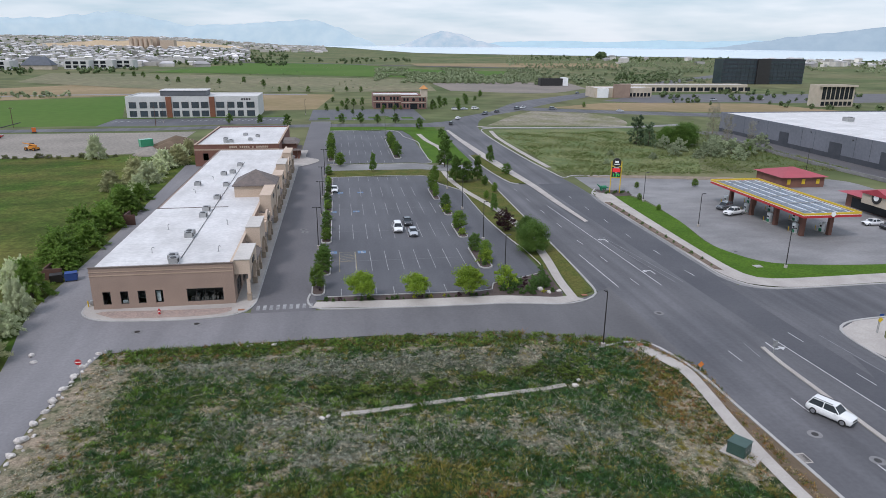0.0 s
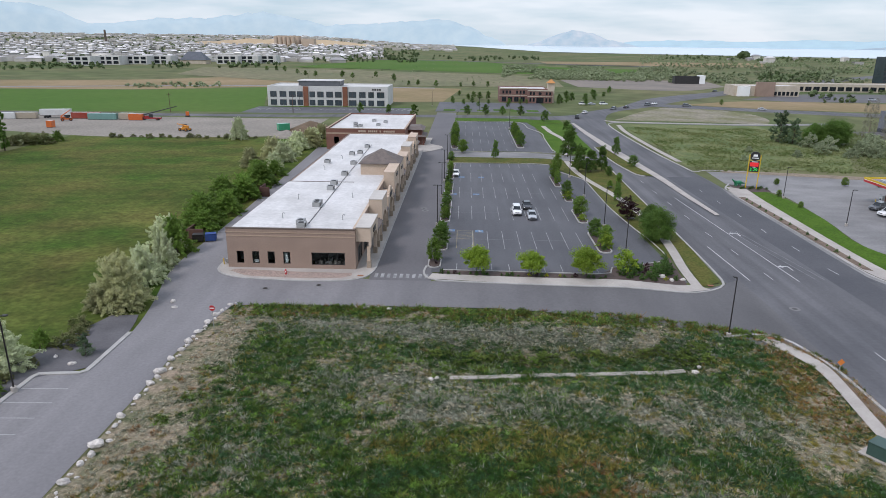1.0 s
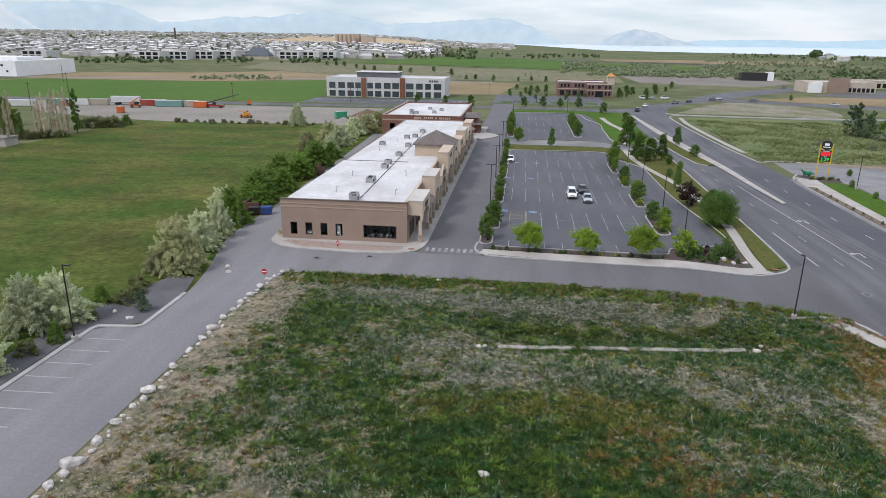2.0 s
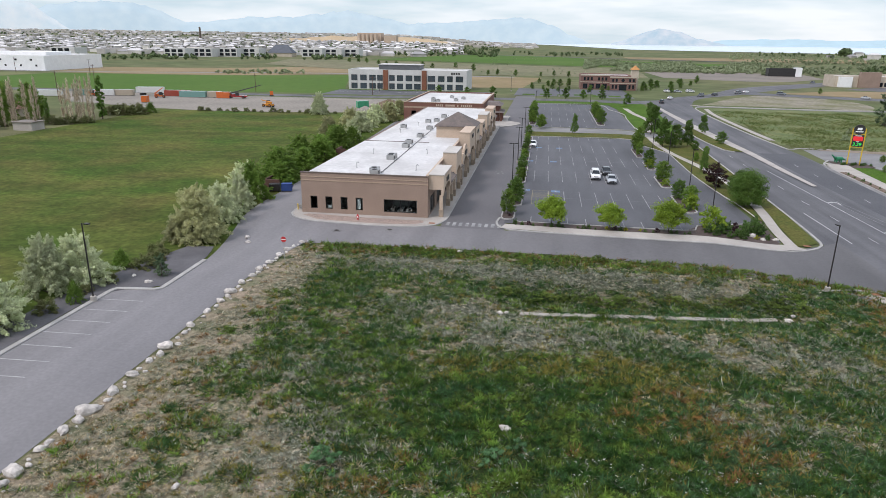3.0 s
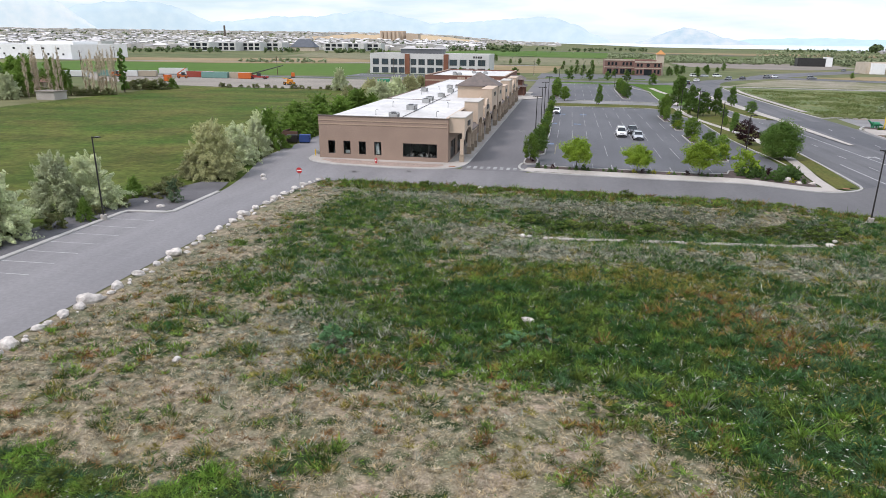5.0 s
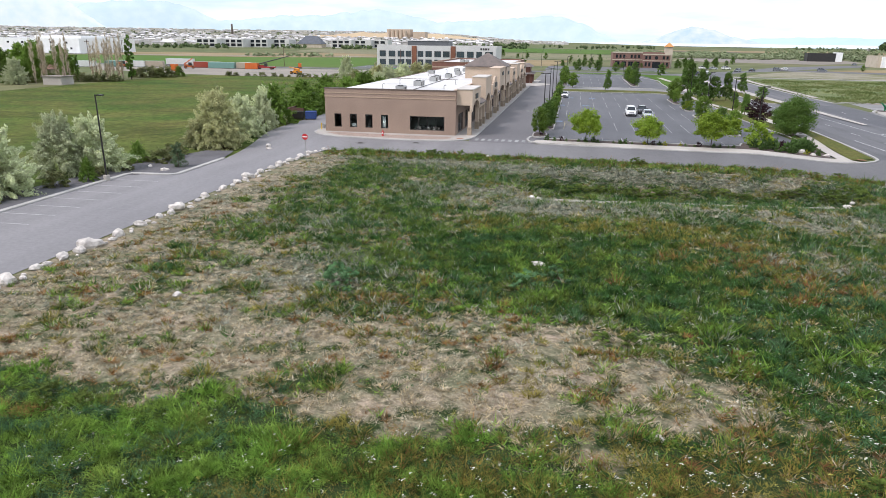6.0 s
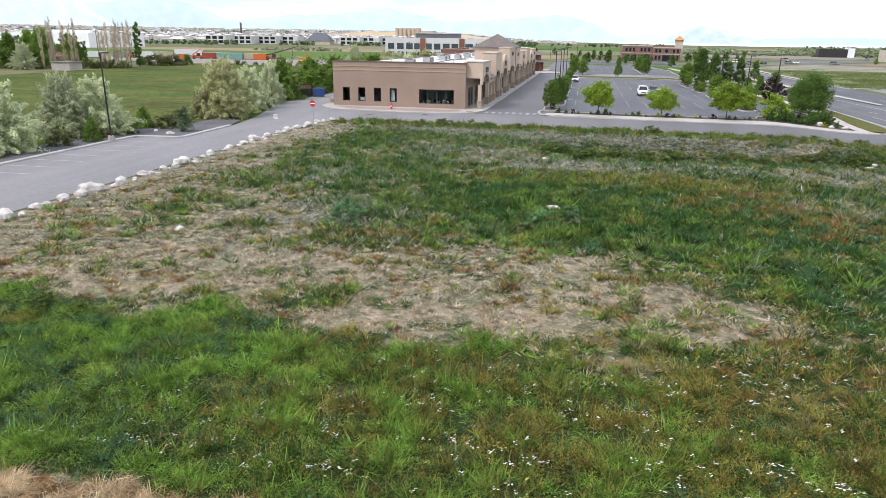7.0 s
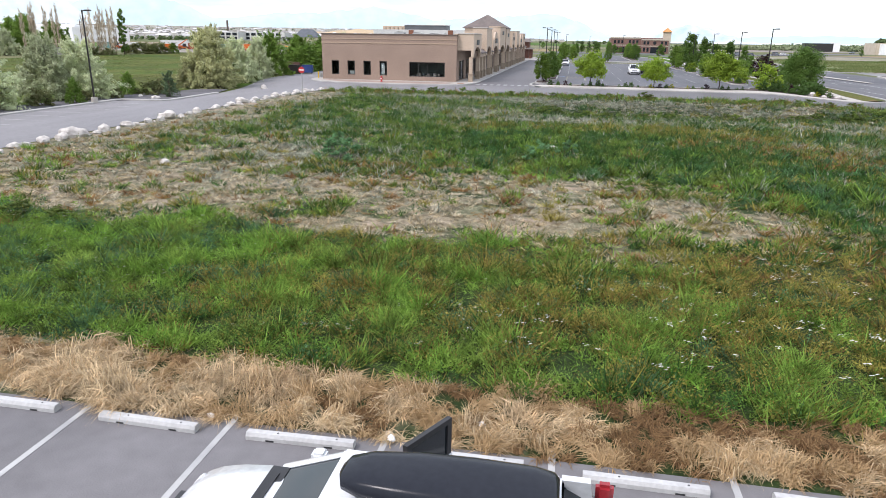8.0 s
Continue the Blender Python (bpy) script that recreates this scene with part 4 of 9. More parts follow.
    for y0, y1, top in ((24.6, 33.2, 7.6), (84.5, 92.5, 7.6)):
        portal(s, y0, y1, 3.9, 5.9, cap=0, sign=False)
        mid, half = (y0 + y1) / 2, (y1 - y0) / 2
        bm = bmesh.new()
        out = gable_outline(half, 5.9, 6.3, top)
        a = [bm.verts.new((8.75, mid + u, z)) for u, z in out]
        b = [bm.verts.new((9.1, mid + u, z)) for u, z in out]
        for i in range(len(out)):
            j = (i + 1) % len(out)
            bm.faces.new((a[i], a[j], b[j], b[i]))
        bm.faces.new(a[::-1])
        bm.faces.new(b)
        bmesh.ops.recalc_face_normals(bm, faces=bm.faces)
        part("pediment", bm, STUCCO_LIGHT, s, "rounded stucco pediment")
        part("shop_sign", boxes((9.1, mid - 1.4, 5.7, 9.2, mid - 0.2, 6.5), (9.1, mid - 0.1, 5.7, 9.2, mid + 1.4, 6.5)), SIGN_DARK, s, "dark raised sign on the pediment")
    # lean-to roofs between the portals
    for y0, y1 in ((8.9, 15.2), (22.2, 24.6), (33.2, 36.5), (55.1, 62), (69, 74), (82, 84.5), (92.5, 94), (103, 110)):
        bm = bmesh.new()
        v = [bm.verts.new(p) for p in ((6.8, y0, 5.6), (9.2, y0, 4.4), (9.2, y1, 4.4), (6.8, y1, 5.6), (6.8, y0, 5.45), (9.2, y0, 4.25), (9.2, y1, 4.25), (6.8, y1, 5.45))]
        for f in ((0, 1, 2, 3), (7, 6, 5, 4), (0, 4, 5, 1), (1, 5, 6, 2), (2, 6, 7, 3), (3, 7, 4, 0)):
            bm.faces.new([v[i] for i in f])
        part("lean_to_roof", bm, SHINGLE, s, "brown shingle lean-to roof")
        part("beam", boxes((8.5, y0, 3.75, 8.95, y1, 4.25)), STUCCO_LIGHT, s)
    for yc in (12.0, 58.5, 71.5, 106.5):
        column(s, 8.7, yc, 3.75)
    return s


build_shops()


def build_rtu():
    """A rooftop air handler with a louvred side, a fan and a curb."""
    r = thing("rooftop_unit", "grey metal rooftop air unit on the white roof", "air conditioner", "rooftop units")
    part("curb", boxes((-0.75, -0.6, 0, 0.75, 0.6, 0.14)), WHITE, r)
    bm = box(bmesh.new(), -0.8, -0.65, 0.14, 0.8, 0.65, 0.95, 0.03)
    part("cabinet", bm, METAL, r)
    part("louvre", boxes(*[(-0.7, -0.68, 0.24 + 0.1 * k, 0.15, -0.652, 0.3 + 0.1 * k) for k in range(6)]), BLACK_METAL, r)
    part("fan", tube(bmesh.new(), (-0.3, 0, 0.95), (-0.3, 0, 1.02), 0.45, sides=16), BLACK_METAL, r)
    part("hood", boxes((0.8, -0.4, 0.45, 1.05, 0.4, 0.8)), METAL, r)
    return r


rtu = build_rtu()
RTU_SPOTS = [(-2.0, 3.0, 90), (-2.5, 4.6, 90), (-2.6, 16.6, 90), (-2.7, 17.9, 80), (-2.8, 30.2, 90), (-3.1, 35.0, 90), (-2.8, 45.5, 90), (-3.0, 58.5, 90), (-5.6, 71.8, 90), (-3.8, 74, 90), (-3.4, 84, 90), (-9.5, 60, 90)]
for k, (x, y, a) in enumerate(RTU_SPOTS):
    m = pose(x, y, 6.2 if y < 38 else 6.08, 0, 0, a)
    if k:
        copy_thing(rtu, m)
    else:
        rtu.matrix_basis = m
# roof vents, each a bent pipe
vent = thing("roof_vent", "thin grey bent vent pipe on the roof", "vent", "roof vents")
bm = tube(bmesh.new(), (0, 0, 0), (0, 0, 0.8), 0.06, sides=8)
tube(bm, (0, 0, 0.8), (0.25, 0, 0.95), 0.06, sides=8)
tube(bm, (0.25, 0, 0.95), (0.4, 0, 0.75), 0.06, sides=8)
part("pipe", bm, METAL, vent)
part("flashing", tube(bmesh.new(), (0, 0, 0), (0, 0, 0.1), 0.18, 0.08, 10), METAL, vent)
for k, (x, y) in enumerate(((-6.5, 8.5), (3.5, 8.0), (-7.2, 22), (2.5, 24), (-8.5, 52), (-7, 66))):
    m = pose(x, y, 6.2 if y < 38 else 6.08, 0, 0, 40 * k)
    if k:
        copy_thing(vent, m)
    else:
        vent.matrix_basis = m
# conduit along the roof
cd = thing("roof_conduit", "dark conduit run on blocks along the roof", "conduit")
part("pipe", tube(bmesh.new(), (-1.5, 5, 6.27), (-2.0, 37.5, 6.27), 0.05, sides=6), BLACK_METAL, cd)
part("pipe", tube(bmesh.new(), (-2.2, 38.5, 6.15), (-3.0, 90, 6.15), 0.05, sides=6), BLACK_METAL, cd)
for y in range(6, 90, 5):
    part("block", boxes((-1.75 - 0.016 * (y - 5), y, 6.2 if y < 38 else 6.08, -1.4 - 0.016 * (y - 5), y + 0.12, 6.22 if y < 38 else 6.1)), CAP, cd)


# ---- the brick shop behind ----
def build_brick():
    b = thing("brick_building", "red-brown brick shop building with a white flat roof", "building")
    part("wall", wall_with_holes(-21.5, 4.0, 117, 0.35, 0, 7.0, [(-19, -17.4, 2.2, 4.4)]), BRICK, b)
    window(b, -18.99, -17.41, 2.21, 4.39, 117.1)
    part("side_wall", boxes((-21.5, 117.35, 0, -21.15, 164, 7.0), (3.65, 117.35, 0, 4.0, 164, 7.0), (-21.15, 163.65, 0, 3.65, 164, 7.0)), BRICK, b)
    part("band", boxes((-21.53, 116.95, 5.3, 4.03, 117, 5.75)), STUCCO_BAND, b)
    part("coping", boxes((-21.6, 116.9, 7.0, 4.1, 117.45, 7.12), (-21.6, 117.45, 7.0, -21.05, 164.1, 7.12), (3.55, 117.45, 7.0, 4.1, 164.1, 7.12)), STUCCO_BAND, b)
    part("roof", boxes((-21.15, 117.35, 6.4, 3.65, 163.65, 6.6)), MEMBRANE, b, "white membrane flat roof")
    bm = bmesh.new()
    for k in range(19):
        if k not in (4, 10, 12):
            box(bm, -11 + 0.62 * k, 116.86, 5.95, -10.55 + 0.62 * k, 116.94, 6.55)
    part("shop_sign", bm, STUCCO_LIGHT, b, "raised pale sign")
    # corner entry tower with a dark hip roof
    part("entry_tower", boxes((4.0, 128, 0.3, 8.6, 136, 5.6)), BRICK, b, "brick entry tower")
    for zz, over, top, m in ((5.6, 0.9, 6.6, SHINGLE), (3.4, 1.6, 4.2, SHINGLE)):
        bm = bmesh.new()
        lo = [bm.verts.new(v) for v in ((4.0, 128 - over, zz), (8.6 + over, 128 - over, zz), (8.6 + over, 136 + over, zz), (4.0, 136 + over, zz))]
        up = [bm.verts.new(v) for v in ((4.4, 129, top), (8.0, 129, top), (8.0, 135, top), (4.4, 135, top))]
        for i in range(4):
            bm.faces.new((lo[i], lo[(i + 1) % 4], up[(i + 1) % 4], up[i]))
        bm.faces.new(up)
        bm.faces.new(lo[::-1])
        part("entry_roof", bm, m, b, "dark hip roof")
    for k in range(3):
        c = part("entry_column", boxes((8.9, 127.6 + 4 * k, 0.5, 9.5, 128.2 + 4 * k, 3.4)), BRICK, b)


build_brick()
for x, y in ((-13, 124), (-11.5, 124.4), (-14, 130), (-6, 128), (-9, 140), (-4.5, 136)):
    copy_thing(rtu, pose(x, y, 6.6, 0, 0, 90))
setting("brick_walk", strip([(9.5, 112), (13, 116), (16, 122), (15.5, 126), (11.5, 130), (11.5, 145)], [(6, 112), (6, 117), (6, 122), (6, 126), (6, 130), (6, 145)], 0.17, 24, 4), CONCRETE, "pale concrete terrace before the brick shop", "pavement")
# ---- other buildings ----
OFFICE_WHITE = mat("office_white", (0.56, 0.55, 0.525), (0.50, 0.49, 0.47), 0.2, 0.85, fine=2)
RUST_PANEL = mat("rust_panel", (0.22, 0.085, 0.045), (0.17, 0.065, 0.035), 0.3, 0.8)
GLASS_BLUE = mat("office_glass", (0.035, 0.05, 0.06), (0.05, 0.07, 0.085), 0.1, 0.08, spec=0.9)
RED_ROOF = mat("red_metal_roof", (0.36, 0.045, 0.06), (0.30, 0.035, 0.05), 0.3, 0.5)
TILT = mat("tilt_up_concrete", (0.175, 0.183, 0.208), (0.14, 0.148, 0.17), 0.06, 0.9, fine=1.0)
DOCK = mat("dock_door", (0.06, 0.064, 0.075), (0.045, 0.05, 0.06), 0.4, 0.7)
YELLOW = mat("sign_yellow", (0.62, 0.42, 0.02), (0.56, 0.38, 0.02), 0.4, 0.5)
RED = mat("sign_red", (0.45, 0.025, 0.03), (0.38, 0.02, 0.025), 0.4, 0.5)
GREEN_PAINT = mat("green_paint", (0.02, 0.22, 0.10), (0.02, 0.17, 0.08), 0.5, 0.5)
ORANGE_TILE = mat("orange_tile", (0.50, 0.24, 0.08), (0.42, 0.19, 0.06), 0.5, 0.8)
CREAM = mat("cream_stucco", (0.50, 0.43, 0.34), (0.43, 0.37, 0.29), 0.3, 0.9)


def flat_block(name, label, x0, y0, x1, y1, h, wall, base=0.0, roof=None, category="building", parapet=0.5):
    """A flat-roofed block with walls, a parapet and a sunk roof."""
    t = thing(name, label, category)
    b = base
    w = 0.4
    part("wall", boxes((x0, y0, b, x1, y0 + w, b + h)), wall, t)
    part("wall", boxes((x0, y1 - w, b, x1, y1, b + h)), wall, t)
    part("wall", boxes((x0, y0 + w, b, x0 + w, y1 - w, b + h)), wall, t)
    part("wall", boxes((x1 - w, y0 + w, b, x1, y1 - w, b + h)), wall, t)
    part("roof", boxes((x0 + w, y0 + w, b + h - parapet - 0.2, x1 - w, y1 - w, b + h - parapet)), roof or MEMBRANE, t)
    return t


def far_window(parent, x0, x1, z0, z1, y, mullions=2, glass=None):
    """A framed window set on a wall that faces -y."""
    f = part("window", boxes((x0, y - 0.12, z0, x0 + 0.12, y, z1), (x1 - 0.12, y - 0.12, z0, x1, y, z1), (x0 + 0.12, y - 0.12, z0, x1 - 0.12, y, z0 + 0.12), (x0 + 0.12, y - 0.12, z1 - 0.12, x1 - 0.12, y, z1), *[(x0 + (x1 - x0) * k / mullions - 0.05, y - 0.12, z0 + 0.12, x0 + (x1 - x0) * k / mullions + 0.05, y, z1 - 0.12) for k in range(1, mullions)]), FRAME, parent)
    part("pane", boxes((x0 + 0.12, y - 0.06, z0 + 0.12, x1 - 0.12, y - 0.03, z1 - 0.12)), glass or GLASS_BLUE, f)


o = flat_block("office_building", "white two-storey office building with rust-red piers", -82.5, 262, -18.2, 288, 10.5, OFFICE_WHITE, 0, OFFICE_WHITE)
for a, b in ((-63.2, -60.6), (-42.2, -39.6)):
    part("pier", boxes((a, 261.5, 0, b, 262, 10.3)), RUST_PANEL, o, "rust-red metal pier")
for z0, z1 in ((0.5, 3.4), (4.7, 7.7)):
    for a, b in ((-81, -77.6), (-76, -72.4), (-71, -67.4), (-66.6, -63.6), (-60.0, -57), (-55.8, -52.4), (-51, -47.4), (-46.4, -42.8), (-39, -35), (-33.4, -30), (-28.6, -25.6), (-24, -20)):
        far_window(o, a, b, z0, z1, 262)
part("penthouse", boxes((-67, 268, 10.3, -44.5, 280, 12.8)), mat("penthouse", (0.10, 0.105, 0.115), (0.08, 0.085, 0.09), 0.3, 0.6), o, "dark rooftop penthouse")
part("penthouse_roof", boxes((-67.4, 267.6, 12.8, -44.1, 280.4, 13.1)), MEMBRANE, o)
part("wall_sign", boxes(*[(-26.5 + 1.25 * k, 261.9, 8.5, -25.6 + 1.25 * k, 262, 9.5) for k in range(4)]), FRAME, o, "dark raised lettering")
setting("office_lot", rect(-86, 226, -4, 257, 0.05, 12), ASPHALT_LOT, "dark asphalt office parking lot", "parking lot")
marks(bpy.data.objects["office_lot"], [(-84 + 3 * k, 242, -82.6 + 3 * k, 248, 0.3) for k in range(27)], LANE, 0.06)
setting("office_lawn", strip([(-86, 257), (-4, 257)], [(-86, 261.5), (-4, 261.5)], 0.06, 10, 1), LAWN, "lawn before the office", "lawn")

# brick bank with a tiled tower
BANK_BRICK = mat("bank_brick", (0.225, 0.125, 0.10), (0.18, 0.10, 0.082), 0.4, 0.9, fine=6, grain=0.2)
b = flat_block("brick_bank", "two-storey red brick bank with an orange tiled tower", 42.8, 301, 70.6, 322, 8.0, BANK_BRICK, 0, MEMBRANE)
part("cornice", boxes((42.5, 300.7, 7.6, 58.8, 301, 8.3)), CREAM, b)
part("string_course", boxes((42.6, 300.8, 3.9, 58.9, 301, 4.3)), CREAM, b)
part("bay", boxes((59, 297.5, 0, 73.2, 301, 7.2)), BANK_BRICK, b)
part("bay_cornice", boxes((58.8, 297.2, 6.8, 73.4, 297.5, 7.5)), CREAM, b)
part("bay_course", boxes((58.8, 297.3, 3.6, 73.4, 297.5, 4.0)), CREAM, b)
part("round_window", tube(bmesh.new(), (66.0, 297.4, 5.4), (66.0, 297.5, 5.4), 0.9, sides=20), GLASS_DARK, b, "round dark window")
part("entrance", boxes((64.0, 297.42, 0, 68.2, 297.5, 3.2)), GLASS_DARK, b, "dark glazed entrance")
part("tower", boxes((70.6, 301, 0, 74.6, 305, 11.2)), CREAM, b, "cream stucco tower")
bm = bmesh.new()
bmesh.ops.create_cone(bm, cap_ends=True, segments=4, radius1=3.6, radius2=0.2, depth=2.2, matrix=Matrix.Translation((72.6, 303, 12.3)) @ Matrix.Rotation(radians(45), 4, "Z"))
part("tower_roof", bm, ORANGE_TILE, b, "orange tiled hip roof")
for k in range(7):
    if k != 3:
        far_window(b, 44.4 + 2.0 * k, 45.6 + 2.0 * k, 5.0, 6.8, 301, 1, GLASS_DARK)
for k in range(4):
    far_window(b, 44.2 + 3.6 * k, 46.8 + 3.6 * k, 0.5, 3.2, 301, 2, GLASS_DARK)
for a in (60.0, 61.9, 69.2, 71.2):
    far_window(b, a, a + 1.2, 4.6, 6.3, 297.5, 1, GLASS_DARK)
    far_window(b, a, a + 1.2, 0.8, 3.0, 297.5, 1, GLASS_DARK)
setting("bank_lot", rect(8, 240, 66, 297, 0.045, 15), ASPHALT_LOT, "asphalt bank parking lot", "parking lot")
for k in range(6):
    setting("bank_lot_bed", rect(12 + 8.5 * k, 244 + 3 * (k % 2), 18 + 8.5 * k, 252 + 3 * (k % 2), 0.12, 8), LAWN, "planted bed in the bank parking lot", "planting bed")

# warehouse behind the fuel station
w = flat_block("warehouse", "long pale grey concrete warehouse with dock doors", 194, 62, 310, 187, 8.8, TILT, -0.3, MEMBRANE, parapet=0.4)
for a, b2 in ((138.5, 144), (110, 116), (86.5, 92.5), (70, 75)):
    part("dock_door", boxes((193.85, a, 0.9, 194, b2, 5.4)), DOCK, w, "dark tall dock door")
part("base_band", boxes((193.94, 62, -0.3, 194, 187, 1.5)), DOCK, w, "dark painted base of the wall")
for yy in (80, 97, 104, 124, 131, 152, 168):
    part("panel_joint", boxes((193.97, yy, 0, 194, yy + 0.12, 8.4)), DOCK, w)
for yy, zz in ((105, 7.2), (84, 7.2), (126, 7.2), (158, 7.2)):
    part("wall_lamp", boxes((193.7, yy, zz, 194, yy + 0.4, zz + 0.35)), BLACK_METAL, w)
for x, y in ((228, 150), (258, 156), (240, 118), (280, 130)):
    copy_thing(rtu, pose(x, y, 8.05, 0, 0, 90) @ Matrix.Diagonal((2.2, 2.2, 2.0, 1)))
setting("warehouse_drive", rect(180, 56, 194, 185, 0.06, 10), ASPHALT, "asphalt strip before the warehouse", "road")
setting("retaining_wall", ribbon([(182, 60), (180, 90), (179, 120), (181, 150)], 0.4, 0, 1.1), CONCRETE_PALE, "low pale retaining wall before the warehouse", "wall")


# fuel station
def build_canopy():
    c = thing("fuel_canopy", "flat fuel canopy with a yellow and red edge on brick posts", "canopy")
    x0, y0, x1, y1 = 115, 21.8, 128, 57.3
    part("deck", boxes((x0 + 0.2, y0 + 0.2, 4.55, x1 - 0.2, y1 - 0.2, 4.85)), mat("canopy_deck", (0.20, 0.245, 0.30), (0.16, 0.20, 0.245), 0.3, 0.5, 0.3), c, "blue-grey metal deck")
    for name, m, lo, hi, o2 in (("fascia", YELLOW, 5.0, 5.4, 0.0), ("fascia", WHITE, 4.9, 5.0, 0.01), ("fascia", RED, 4.4, 4.9, 0.0)):
        part(name, boxes((x0 - o2, y0 - o2, lo, x1 + o2, y0 + 0.2, hi), (x0 - o2, y1 - 0.2, lo, x1 + o2, y1 + o2, hi), (x0 - o2, y0 + 0.2, lo, x0 + 0.2, y1 - 0.2, hi), (x1 - 0.2, y0 + 0.2, lo, x1 + o2, y1 - 0.2, hi)), m, c)
    for k in range(9):
        x = x0 + 1.0 + 1.35 * k
        part("deck_rib", boxes((x, y0 + 0.3, 4.85, x + 0.12, y1 - 0.3, 4.98)), METAL if k % 2 else WHITE, c)
    for k in range(5):
        y = y0 + 3.4 + 7.0 * k
        part("deck_beam", boxes((x0 + 0.4, y, 4.98, x1 - 0.4, y + 0.16, 5.1)), METAL, c)
    for x in (118.3, 124.7):
        for y in (26.0, 34.8, 43.8, 52.6):
            part("post", boxes((x - 0.4, y - 0.4, -0.6, x + 0.4, y + 0.4, 4.4)), BRICK, c, "brick-clad post")
    part("badge", tube(bmesh.new(), (121.5, y0 - 0.15, 5.1), (121.5, y0 - 0.02, 5.1), 0.5, sides=16), WHITE, c)


build_canopy()


def build_pump():
    p = thing("fuel_pump", "white and green fuel pump on a concrete island", "fuel pump", "fuel pumps")
    part("plinth", box(bmesh.new(), -0.6, -1.4, 0, 0.6, 1.4, 0.15, 0.04), CONCRETE, p)
    part("cabinet", box(bmesh.new(), -0.35, -0.5, 0.15, 0.35, 0.5, 1.75, 0.04), WHITE, p)
    part("lower_panel", boxes((-0.37, -0.45, 0.2, 0.37, 0.45, 0.85)), GREEN_PAINT, p)
    part("screen", boxes((-0.37, -0.3, 1.2, 0.37, 0.3, 1.55)), GLASS_DARK, p)
    part("topper", boxes((-0.3, -0.55, 1.75, 0.3, 0.55, 2.2)), WHITE, p)
    bm = tube(bmesh.new(), (-0.5, 1.3, 0.15), (-0.5, 1.3, 1.1), 0.08, sides=8)
    part("bollard", bm, YELLOW, p)
    bm = tube(bmesh.new(), (0.5, -1.3, 0.15), (0.5, -1.3, 1.1), 0.08, sides=8)
    part("bollard", bm, YELLOW, p)
    return p


pump = build_pump()
first = True
for x in (118.3, 124.7):
    for y in (28.2, 37.0, 46.0, 54.6):
        m = pose(x, y, lift(x, y) + 0.05)
        if first:
            pump.matrix_basis = m
            first = False
        else:
            copy_thing(pump, m)


def hip_house(name, label, x0, y0, x1, y1, eave, top, wall, roof, base=0.0, over=0.8):
    t = thing(name, label, "building")
    part("wall", boxes((x0, y0, base, x1, y1, eave)), wall, t)
    bm = bmesh.new()
    lo = [bm.verts.new(v) for v in ((x0 - over, y0 - over, eave), (x1 + over, y0 - over, eave), (x1 + over, y1 + over, eave), (x0 - over, y1 + over, eave))]
    d = min(x1 - x0, y1 - y0) / 2
    if x1 - x0 > y1 - y0:
        r = [bm.verts.new((x0 + d, (y0 + y1) / 2, top)), bm.verts.new((x1 - d, (y0 + y1) / 2, top))]
        fs = ((0, 1, 5, 4), (2, 3, 4, 5), (3, 0, 4), (1, 2, 5))
    else:
        r = [bm.verts.new(((x0 + x1) / 2, y0 + d, top)), bm.verts.new(((x0 + x1) / 2, y1 - d, top))]
        fs = ((0, 1, 4), (1, 2, 5, 4), (2, 3, 5), (3, 0, 4, 5))
    vs = lo + r
    for f in fs:
        bm.faces.new([vs[i] for i in f])
    bm.faces.new(lo[::-1])
    part("roof", bm, roof, t)
    return t


ch = hip_house("car_wash", "small brick car wash with a red metal hip roof", 145, 71, 158, 83, 2.4, 4.3, BRICK, RED_ROOF, -0.6)
for x in (146.5, 151, 155.5):
    part("bay_sign", boxes((x, 70.9, 0.4, x + 1.0, 71, 1.8)), YELLOW, ch)
st = hip_house("fuel_shop", "brick convenience shop with a red metal roof", 148, 24, 166, 50, 2.9, 5.3, BRICK, RED_ROOF, -0.6, 1.6)
part("gable", boxes((145.2, 33, 2.2, 148, 42, 4.6)), CREAM, st, "stucco entrance gable")
bm = bmesh.new()
v = [bm.verts.new(p) for p in ((144.8, 32.4, 4.6), (144.8, 42.6, 4.6), (144.8, 37.5, 6.2), (153, 32.4, 4.6), (153, 42.6, 4.6), (153, 37.5, 6.2))]
for f in ((0, 1, 2), (3, 5, 4), (0, 2, 5, 3), (1, 4, 5, 2), (0, 3, 4, 1)):
    bm.faces.new([v[i] for i in f])
part("gable_roof", bm, RED_ROOF, st)
part("round_sign", tube(bmesh.new(), (145.0, 37.5, 4.2), (145.19, 37.5, 4.2), 1.4, sides=20), SIGN_DARK, st, "round black sign")
part("shop_front", boxes((147.9, 26, -0.4, 148, 48, 2.0)), GLASS_DARK, st)
part("round_sign_ring", tube(bmesh.new(), (144.96, 37.5, 4.2), (144.99, 37.5, 4.2), 0.75, sides=20), WHITE, st)


